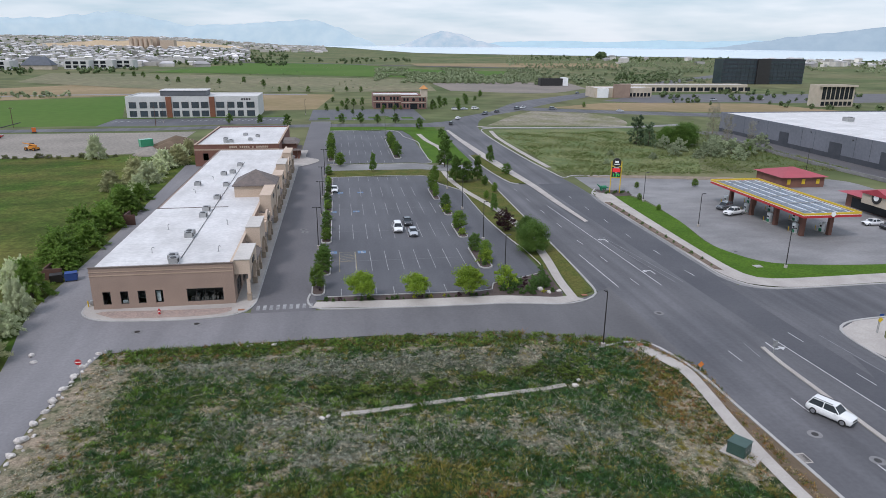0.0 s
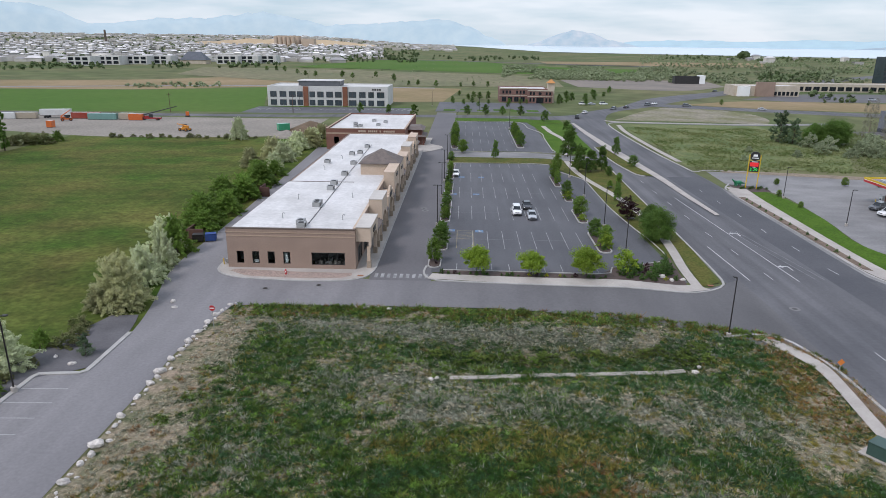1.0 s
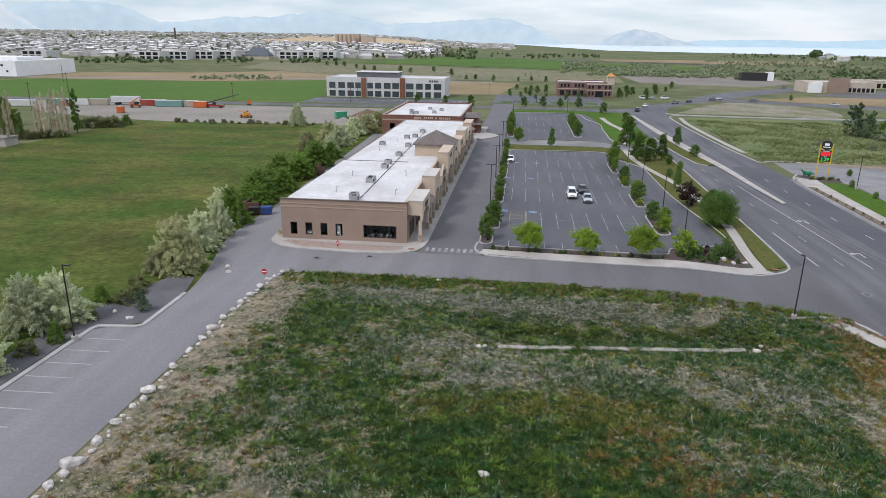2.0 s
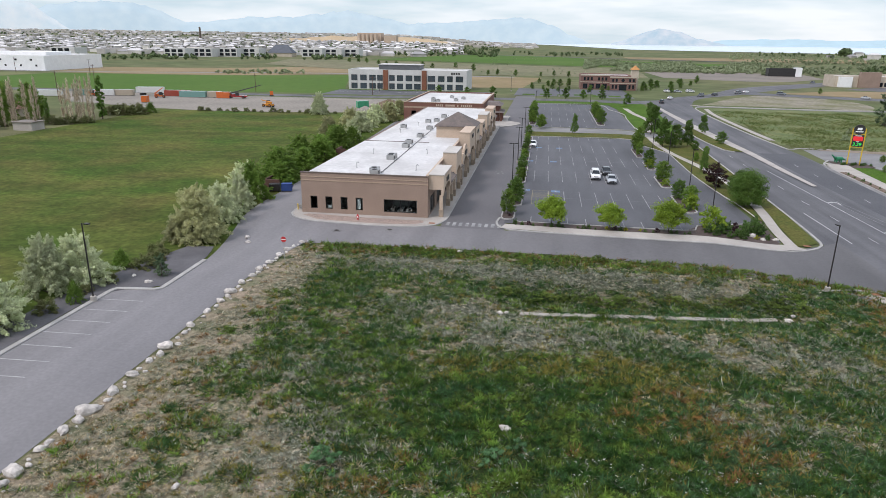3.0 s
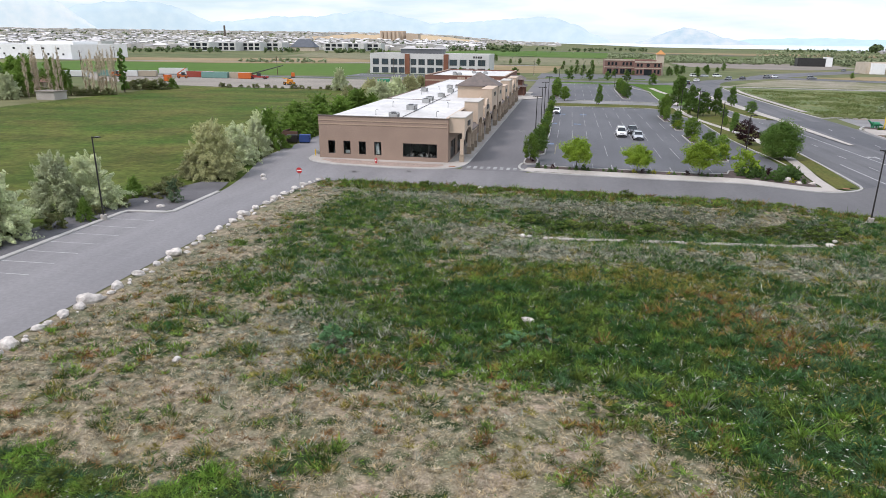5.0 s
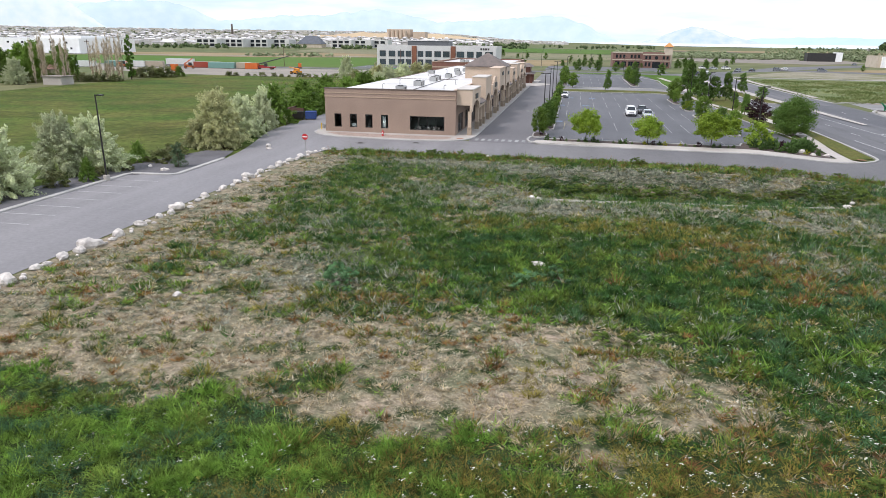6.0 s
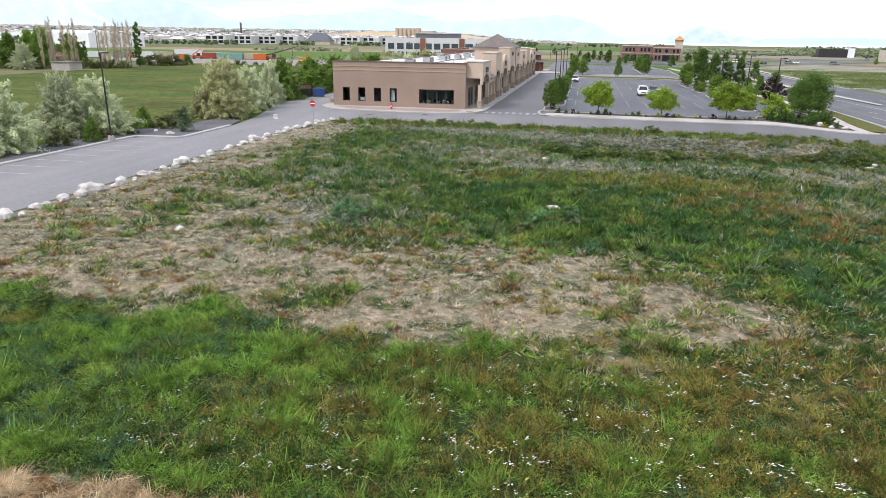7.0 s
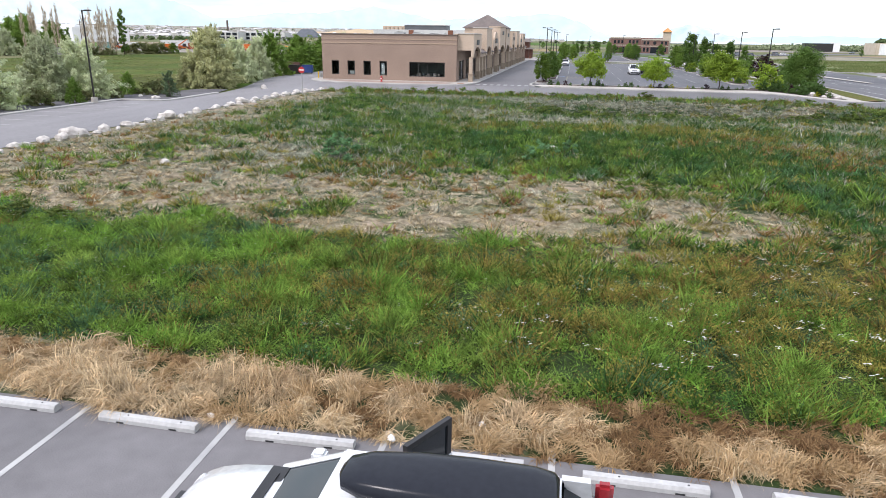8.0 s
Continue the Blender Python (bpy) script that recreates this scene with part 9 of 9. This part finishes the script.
dumpster(-20.9, 13.8, 15, BLUE_BIN, "blue steel dumpster beside a brown enclosure"), dumpster(-22.9, 13.2, 15, BLACK_METAL, "black steel dumpster beside a brown enclosure")
enc = thing("bin_enclosure", "brown block bin enclosure behind the shops", "enclosure", "", (0, 0, 0))
part("wall", boxes((-25.6, 14.6, 0.2, -22.6, 14.9, 2.2)), WOOD_BROWN, enc)
part("wall", boxes((-25.6, 14.9, 0.2, -25.3, 18.5, 2.2)), WOOD_BROWN, enc)
enc2 = thing("bin_enclosure", "brown block bin enclosure along the back drive", "enclosure", "", (0, 0, 0))
part("wall", boxes((-22.6, 48, 0.2, -20.4, 48.3, 2.6)), WOOD_BROWN, enc2)
part("wall", boxes((-22.6, 48.3, 0.2, -22.3, 52, 2.6)), WOOD_BROWN, enc2)
gp = thing("gas_meter", "yellow pipe bollard and meter at the wall corner", "meter", "", (-13.8, 1.6, 0.4))
part("bollard", tube(bmesh.new(), (-0.35, -0.4, 0), (-0.35, -0.4, 1.1), 0.09, sides=10), YELLOW, gp)
part("meter", box(bmesh.new(), -0.25, -0.1, 0.3, 0.2, 0.3, 0.9, 0.04), METAL, gp)


def street_sign(x, y, colour, label, h=2.6):
    t = thing("street_sign", label, "sign", "", (x, y, lift(x, y)))
    part("post", boxes((-0.03, -0.03, 0, 0.03, 0.03, h)), METAL, t)
    bm = bmesh.new()
    prism(bm, [(0.0, -0.42), (0.42, 0), (0, 0.42), (-0.42, 0)], -0.01, 0.01)
    bmesh.ops.transform(bm, matrix=Matrix.Translation((0, -0.05, h - 0.4)) @ Matrix.Rotation(radians(90), 4, "X"), verts=bm.verts)
    part("plate", bm, colour, t)
    return t


street_sign(65.2, -28.4, mat("work_orange", (0.62, 0.20, 0.04), (0.55, 0.17, 0.03), 1, 0.6), "orange diamond road-work sign on a post", 1.9)
street_sign(96.2, -20.6, YELLOW, "yellow diamond street sign on a post", 2.6)
bs = thing("street_sign", "small blue sign on a street post", "sign", "", (96.2, -20.4, lift(96, -20)))
part("plate", boxes((-0.1, -0.05, 2.7, 0.6, -0.03, 3.0)), BLUE_BIN, bs)
part("post", boxes((-0.03, -0.03, 0, 0.03, 0.03, 3.1)), METAL, bs)
ms = thing("median_sign", "grey sign on the end of the median", "sign", "", (77.9, -24.2, lift(77, -24) + 0.0))
part("post", boxes((-0.04, -0.04, 0, 0.04, 0.04, 1.9)), METAL, ms)
part("plate", boxes((-0.35, -0.06, 1.1, 0.35, -0.04, 1.9)), METAL, ms)
sb = thing("storm_drain", "steel storm drain grate in the gutter", "drain", "", (66.6, -45.6, lift(66.6, -45.6) + 0.05))
part("frame", boxes((-0.5, -0.8, -0.02, 0.5, 0.8, 0.0)), CONCRETE, sb)
part("grate", boxes(*[(-0.4, -0.65 + 0.16 * k, 0.0, 0.4, -0.58 + 0.16 * k, 0.02) for k in range(8)]), BLACK_METAL, sb)
for x, y in ((69.2, -9.5), (-5, -8), (2.4, -6.4), (70.5, -42), (73.5, -47), (15.2, 38), (14.8, 40), (98.2, 17.5)):
    mh = thing("manhole_cover", "round iron manhole cover in pale concrete", "manhole", "manhole covers", (x, y, lift(x, y) + 0.055))
    part("collar", tube(bmesh.new(), (0, 0, -0.02), (0, 0, 0.0), 0.75, sides=20), CONCRETE_PALE, mh)
    part("lid", tube(bmesh.new(), (0, 0, 0.0), (0, 0, 0.012), 0.36, sides=20), BLACK_METAL, mh)
# playground-like green sculpture by the price sign: a plain long-necked shape
ds = bmesh.new()
tube(ds, (0, 0, 0.9), (1.6, 0, 0.95), 0.55, 0.45, 12)
tube(ds, (0, 0, 0.95), (-1.3, 0, 1.9), 0.28, 0.12, 10)
tube(ds, (1.6, 0, 0.9), (3.0, 0, 0.5), 0.35, 0.06, 10)
for lx in (0.1, 1.4):
    for ly in (-0.3, 0.3):
        tube(ds, (lx, ly, 0), (lx, ly, 0.8), 0.14, 0.18, 8)
ob = part("green_statue", ds, GREEN_PAINT)
ob.location, ob.rotation_euler = (92.6, 73.2, lift(92.6, 73.2) + 0.05), (0, 0, radians(20))
tagged(ob, "plain green long-necked statue on the corner bed", "statue")
setting("sign_bed", strip([(91.2, 70), (94, 66), (99, 67)], [(91.4, 75), (95, 74), (99.5, 71)], 0.11, 8, 3), MULCH, "planted bed round the price sign", "planting bed")
# stop-bar and crossing details
tp = thing("transformer_pad", "pale square concrete pad sunk in the lawn", "pad", "", (97.0, 8.5, lift(97, 8.5) + 0.08))
part("slab", box(bmesh.new(), -0.7, -0.6, 0, 0.7, 0.6, 0.1, 0.02), CONCRETE, tp)
part("hatch", boxes((-0.5, -0.4, 0.1, 0.5, 0.4, 0.115)), METAL, tp)
# tactile paving at the ramps
for x, y in ((7.9, -2.6), (60.6, -1.2), (61.6, -19.6)):
    tv = thing("tactile_plate", "brick-red tactile paving plate at a ramp", "paving plate", "ramp plates", (x, y, lift(x, y) + 0.175))
    part("plate", boxes((-0.45, -0.3, 0, 0.45, 0.3, 0.012)), mat("tactile_red", (0.28, 0.12, 0.06), (0.24, 0.10, 0.05), 2, 0.8) if x < 8 else bpy.data.materials["tactile_red"], tv)


# wooden utility poles to the far west, wired
def utility_pole(x, y, h):
    t = thing("utility_pole", "weathered wooden utility pole with a crossarm", "utility pole", "utility poles", (x, y, lift(x, y)))
    part("pole", tube(bmesh.new(), (0, 0, 0), (0, 0, h), 0.16, 0.11, 8), WOOD_BROWN, t)
    part("crossarm", boxes((-1.1, -0.06, h - 0.9, 1.1, 0.06, h - 0.75)), WOOD_BROWN, t)
    for xx in (-1.0, 0.0, 1.0):
        part("insulator", tube(bmesh.new(), (xx, 0, h - 0.75), (xx, 0, h - 0.6), 0.05, sides=6), METAL, t)


for x, y, h in ((-178, 160, 12), (-225, 250, 11), (-285, 330, 11), (-120, 226, 9), (-60, 226, 9), (-430, 330, 12), (-350, 340, 11)):
    utility_pole(x, y, h)
# ---- distance: town, woods, lake, mountains ----
TOWN = mat("town_walls", (0.62, 0.58, 0.53), (0.28, 0.265, 0.25), 0.02, 0.85, island=0.8, fine=0.05)
TOWN_ROOF = mat("town_roofs", (0.52, 0.50, 0.48), (0.27, 0.26, 0.26), 0.012, 0.8, island=0.85, fine=0.05)
WOODS = mat("far_woods", (0.065, 0.105, 0.035), (0.10, 0.135, 0.05), 0.03, 0.95, island=0.35, fine=0.3)
BRUSH = mat("far_brush", (0.25, 0.285, 0.16), (0.165, 0.21, 0.10), 0.03, 0.95, island=0.35, fine=0.3)


def polar(az, far):
    return 23 + far * math.sin(radians(az)), -95 + far * math.cos(radians(az))


def town(count, az0, az1, near, far, size, seed, walls, roofs, label):
    """Many small far buildings: boxes with pitched or flat roofs, joined, too many to count."""
    rng = random.Random(seed)
    wall_bm, roof_bm = bmesh.new(), bmesh.new()
    for _ in range(count):
        az = rng.uniform(az0, az1)
        d = near + (far - near) * rng.random() ** 0.8
        x, y = polar(az, d)
        w, dp, h = rng.uniform(*size), rng.uniform(*size) * 0.7, rng.choice((3.5, 4, 4, 4.5, 5, 6.5))
        if w > size[1] * 0.8:
            h = rng.uniform(5, 9)
        z = lift(x, y)
        m = Matrix.Translation((x, y, z)) @ Matrix.Rotation(rng.choice((0.1, 1.67, 0.4)) + rng.uniform(-0.1, 0.1), 4, "Z")
        v0 = len(wall_bm.verts)
        vs = box(bmesh.new(), -w / 2, -dp / 2, -2, w / 2, dp / 2, h)
        for f in vs.faces:
            wall_bm.faces.new([wall_bm.verts.new(m @ v.co) for v in f.verts]) if f.index != 1 else None
        vs.free()
        if w < 22 and rng.random() < 0.7:
            r = h + w * 0.16
            pts = [(-w / 2 - 0.5, -dp / 2 - 0.5, h), (w / 2 + 0.5, -dp / 2 - 0.5, h), (w / 2 + 0.5, dp / 2 + 0.5, h), (-w / 2 - 0.5, dp / 2 + 0.5, h), (-w / 3, 0, r), (w / 3, 0, r)]
            q = [roof_bm.verts.new(m @ Vector(p)) for p in pts]
            for f in ((0, 1, 5, 4), (1, 2, 5), (2, 3, 4, 5), (3, 0, 4)):
                roof_bm.faces.new([q[i] for i in f])
        else:
            q = [roof_bm.verts.new(m @ Vector(p)) for p in ((-w / 2, -dp / 2, h + 0.1), (w / 2, -dp / 2, h + 0.1), (w / 2, dp / 2, h + 0.1), (-w / 2, dp / 2, h + 0.1))]
            roof_bm.faces.new(q)
    a = part("town_houses", wall_bm, walls)
    tagged(a, label, "town", kind="stuff")
    b = part("town_roofs", roof_bm, roofs)
    tagged(b, "roofs of the far town in grey, tan and white", "town", kind="stuff")


town(1900, -46, -7, 1230, 2600, (7, 13), 1, TOWN, TOWN_ROOF, "tan and white houses of the far town")
town(1900, -46, -1, 2200, 4400, (10, 30), 2, mat("town_pale", (0.62, 0.58, 0.52), (0.45, 0.41, 0.36), 0.02, 0.85, island=0.4, fine=0.05), TOWN_ROOF, "pale houses and halls on the far rise")
town(90, -46, -9, 1060, 1300, (14, 34), 3, TOWN, TOWN_ROOF, "low halls at the edge of the town")
town(26, 16, 46, 1300, 1700, (10, 18), 4, TOWN, TOWN_ROOF, "scattered buildings toward the lake")
town(70, 33, 46, 1400, 1850, (9, 16), 6, TOWN, TOWN_ROOF, "houses near the lake shore")

# business park blocks
for k, (az, d, w) in enumerate(((-29.9, 960, 30), (-27.9, 980, 28), (-26.0, 990, 28), (-24.2, 1000, 24), (-19.4, 1000, 30), (-17.7, 1010, 26), (-16.2, 1020, 22), (-37.5, 1000, 34))):
    x, y = polar(az, d)
    t = flat_block("business_block", "white and dark glass business park block", x - w / 2, y, x + w / 2, y + 24, 11, OFFICE_WHITE, lift(x, y))
    tagged(t, "", "", "business park")
    for f in range(2):
        for q in range(int(w / 9)):
            far_window(t, x - w / 2 + 2 + 9 * q, x - w / 2 + 8.5 + 9 * q, 1.2 + 5 * f, 4.8 + 5 * f, y, 2, GLASS_DARK)
ch = hip_house("slate_roof_hall", "steep slate-roofed hall among trees", *polar(-22.9, 1010), polar(-22.9, 1010)[0] + 36, polar(-22.9, 1010)[1] + 18, 5, 16, CREAM, mat("slate", (0.09, 0.10, 0.12), (0.07, 0.08, 0.095), 0.3, 0.7))
tw = thing("far_stack", "tall thin dark tower on the far rise", "tower", "", (*polar(-27.9, 2600), lift(*polar(-27.9, 2600))))
part("shaft", tube(bmesh.new(), (0, 0, 0), (0, 0, 42), 4, 3.2, 10), CAP, tw)
pl = thing("process_plant", "pale industrial plant with silos before a sand bank", "plant", "", (*polar(-14, 2300), lift(*polar(-14, 2300))))
part("block", boxes((-70, 0, 0, 10, 40, 34), (20, 0, 0, 60, 40, 26)), STUCCO_LIGHT, pl)
for k in range(5):
    part("silo", tube(bmesh.new(), (-60 + 14 * k, -12, 0), (-60 + 14 * k, -12, 30), 6, sides=14), STUCCO_LIGHT, pl)
bm = bmesh.new()
for k in range(41):
    f = k / 40
    x, y = polar(-22 + 15 * f, 2500)
    h = 26 * math.sin(math.pi * f) ** 0.5 * (0.8 + 0.3 * noise.noise(Vector((k * 0.3, 0, 0))))
    z = lift(x, y)
    bm.verts.new((x, y - 60, z - 2)), bm.verts.new((x, y, z + h)), bm.verts.new((x, y + 120, z - 2))
bm.verts.ensure_lookup_table()
for k in range(40):
    for r in (0, 1):
        bm.faces.new((bm.verts[3 * k + r], bm.verts[3 * k + 3 + r], bm.verts[3 * k + 4 + r], bm.verts[3 * k + 1 + r]))
setting("sand_bank", bm, mat("sand_bank", (0.46, 0.35, 0.22), (0.40, 0.30, 0.19), 0.01, 0.95), "tan sand bank on the horizon", "hill")


def woods(count, az0, az1, near, far, size, seed, material, label, leaves=34):
    """Far trees and brush as clumps of leaf blades."""
    rng = np.random.default_rng(seed)
    az = rng.uniform(az0, az1, count)
    d = near + (far - near) * rng.random(count)
    keep = np.array([noise.noise(Vector((a * 0.35, b * 0.006, seed))) > -0.12 for a, b in zip(az, d)])
    az, d = az[keep], d[keep]
    s = rng.uniform(*size, len(az))
    c = np.array([(*polar(a, b), 0.0) for a, b in zip(az, d)])
    c[:, 2] = [lift(x, y) for x, y, _ in c]
    c[:, 2] += s * 0.45
    me = raw_mesh("woods", scaled_cloud(c, s, leaves, rng), 4, material)
    tagged(new("far_woods", me), label, "trees", kind="stuff")


def scaled_cloud(c, s, per, rng):
    n = len(c) * per
    cc, ss = np.repeat(c, per, 0), np.repeat(s, per)
    d = rng.normal(size=(n, 3))
    d /= np.linalg.norm(d, axis=1)[:, None]
    p = cc + d * (ss * 0.42 * (0.5 + 0.5 * rng.random(n)))[:, None]
    face = d * 0.9 + np.array([0, 0, 0.8]) + rng.normal(size=(n, 3)) * 0.5
    a = np.cross(face, rng.normal(size=(n, 3)))
    a /= np.linalg.norm(a, axis=1)[:, None]
    b = np.cross(face, a)
    b /= np.linalg.norm(b, axis=1)[:, None] + 1e-9
    w = (ss * 0.17 * (0.6 + 0.8 * rng.random(n)))[:, None]
    return np.stack([p - a * w, p + b * w, p + a * w, p - b * w], 1).reshape(-1, 3)


woods(3600, -46, -4, 1080, 3600, (3.5, 9), 31, WOODS, "trees among the houses of the far town")
woods(3000, 3, 17, 640, 980, (1.6, 4.2), 32, BRUSH, "grey-green brush on the plain")
woods(1900, 14, 46, 1150, 1900, (2, 5), 33, BRUSH, "grey-green brush toward the lake")
woods(900, 15, 30, 640, 1150, (2, 5), 34, BRUSH, "dark trees on the plain")
woods(260, 16, 46, 1500, 1950, (5, 8), 35, WOODS, "dark trees along the lake shore")
woods(200, -46, -15, 850, 985, (4, 7), 36, WOODS, "trees round the business park")
woods(150, 27, 46, 470, 640, (2.5, 4.5), 37, WOODS, "trees round the far offices")
woods(120, 23, 27, 520, 900, (3.5, 6), 38, WOODS, "trees along the far road")
woods(60, -27, -20, 520, 560, (2, 3.6), 39, BRUSH, "bushes in the dry field")
woods(160, -12, 6, 1200, 1500, (4, 8), 40, WOODS, "tree line on the low rise")
woods(260, -14, 8, 560, 1150, (0.8, 1.6), 41, BRUSH, "small scrub on the grassland")
lone = polar(21.6, 1720)
rng_l = np.random.default_rng(3)
lt = thing("lone_tree", "single broad dark tree against the lake", "tree", "", (*lone, lift(*lone)))
part("crown", raw_mesh("crown", scaled_cloud(np.array([(8 * math.cos(k), 6 * math.sin(k), 9 + 3 * math.sin(2 * k)) for k in range(9)], float), np.full(9, 14.0), 160, rng_l), 4, WOODS), None, lt)
part("trunk", tube(bmesh.new(), (0, 0, 0), (0, 0, 9), 1.0, 0.7, 8), BARK, lt)

# lake
WATER = bpy.data.materials.new("lake_water")
WATER.use_nodes = True
wb_ = WATER.node_tree.nodes["Principled BSDF"]
wb_.inputs["Base Color"].default_value = (0.60, 0.68, 0.70, 1)
wb_.inputs["Roughness"].default_value = 0.25
bm = bmesh.new()
shore = [(-3.0, 4700), (0.5, 3900), (2.5, 3150), (6.5, 2300), (11, 2190), (16, 2130), (22, 2090), (30, 2060), (37, 2030), (46, 1980), (60, 1950)]
lo = [bm.verts.new((*polar(a, d), lift(*polar(a, d)) + 1.0)) for a, d in shore]
hi = [bm.verts.new((*polar(a, 4850), 6.0)) for a, d in shore]
for i in range(len(shore) - 1):
    bm.faces.new((lo[i], lo[i + 1], hi[i + 1], hi[i]))
setting("lake", bm, WATER, "wide pale lake in the distance", "lake")


def ridge(name, rows, far, seed, colour, rough, label, glow_strength=0.85, second=None):
    """A far mountain chain: rows of (azimuth, height in metres), roughened, with a body behind the crest. Distance haze
    is put into its emission colour.
    """
    m = bpy.data.materials.new(name)
    m.use_nodes = True
    n, l = m.node_tree.nodes, m.node_tree.links
    b = n["Principled BSDF"]
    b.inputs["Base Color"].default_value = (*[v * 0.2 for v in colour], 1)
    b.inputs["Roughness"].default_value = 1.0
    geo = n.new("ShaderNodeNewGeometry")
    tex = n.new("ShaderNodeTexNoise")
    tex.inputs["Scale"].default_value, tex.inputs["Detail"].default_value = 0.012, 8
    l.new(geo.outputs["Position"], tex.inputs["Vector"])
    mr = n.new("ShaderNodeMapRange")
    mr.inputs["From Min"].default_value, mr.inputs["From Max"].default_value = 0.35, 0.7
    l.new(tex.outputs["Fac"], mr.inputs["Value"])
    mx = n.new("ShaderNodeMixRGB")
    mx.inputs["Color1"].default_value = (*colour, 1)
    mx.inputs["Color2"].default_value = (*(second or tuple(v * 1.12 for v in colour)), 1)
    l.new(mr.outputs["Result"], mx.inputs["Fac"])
    # no haze in the air: the ridge glows pale blue in its place
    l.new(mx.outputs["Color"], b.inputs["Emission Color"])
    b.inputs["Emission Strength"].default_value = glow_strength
    bm = bmesh.new()
    cols = []
    steps = 160
    a0, a1 = rows[0][0], rows[-1][0]
    for k in range(steps + 1):
        az = a0 + (a1 - a0) * k / steps
        h = np.interp(az, [r[0] for r in rows], [r[1] for r in rows])
        edge = min(1.0, h / 25.0)
        h += edge * rough * (noise.noise(Vector((az * 0.9, seed, 0))) + 0.5 * noise.noise(Vector((az * 2.3, seed, 4))) + 0.25 * noise.noise(Vector((az * 5.5, seed, 9))))
        col = []
        for f in (0.0, 0.35, 0.7, 1.0):
            x, y = polar(az, far + 140 * f)
            col.append(bm.verts.new((x, y, -4 + (h + 4) * f ** 0.8 + (edge * rough * 0.5 * noise.noise(Vector((az * 3, f * 5, seed))) if 0 < f < 1 else 0))))
        x, y = polar(az, far + 260)
        col.append(bm.verts.new((x, y, -4)))
        cols.append(col)
    for a, b2 in zip(cols, cols[1:]):
        for i in range(4):
            bm.faces.new((a[i], b2[i], b2[i + 1], a[i + 1]))
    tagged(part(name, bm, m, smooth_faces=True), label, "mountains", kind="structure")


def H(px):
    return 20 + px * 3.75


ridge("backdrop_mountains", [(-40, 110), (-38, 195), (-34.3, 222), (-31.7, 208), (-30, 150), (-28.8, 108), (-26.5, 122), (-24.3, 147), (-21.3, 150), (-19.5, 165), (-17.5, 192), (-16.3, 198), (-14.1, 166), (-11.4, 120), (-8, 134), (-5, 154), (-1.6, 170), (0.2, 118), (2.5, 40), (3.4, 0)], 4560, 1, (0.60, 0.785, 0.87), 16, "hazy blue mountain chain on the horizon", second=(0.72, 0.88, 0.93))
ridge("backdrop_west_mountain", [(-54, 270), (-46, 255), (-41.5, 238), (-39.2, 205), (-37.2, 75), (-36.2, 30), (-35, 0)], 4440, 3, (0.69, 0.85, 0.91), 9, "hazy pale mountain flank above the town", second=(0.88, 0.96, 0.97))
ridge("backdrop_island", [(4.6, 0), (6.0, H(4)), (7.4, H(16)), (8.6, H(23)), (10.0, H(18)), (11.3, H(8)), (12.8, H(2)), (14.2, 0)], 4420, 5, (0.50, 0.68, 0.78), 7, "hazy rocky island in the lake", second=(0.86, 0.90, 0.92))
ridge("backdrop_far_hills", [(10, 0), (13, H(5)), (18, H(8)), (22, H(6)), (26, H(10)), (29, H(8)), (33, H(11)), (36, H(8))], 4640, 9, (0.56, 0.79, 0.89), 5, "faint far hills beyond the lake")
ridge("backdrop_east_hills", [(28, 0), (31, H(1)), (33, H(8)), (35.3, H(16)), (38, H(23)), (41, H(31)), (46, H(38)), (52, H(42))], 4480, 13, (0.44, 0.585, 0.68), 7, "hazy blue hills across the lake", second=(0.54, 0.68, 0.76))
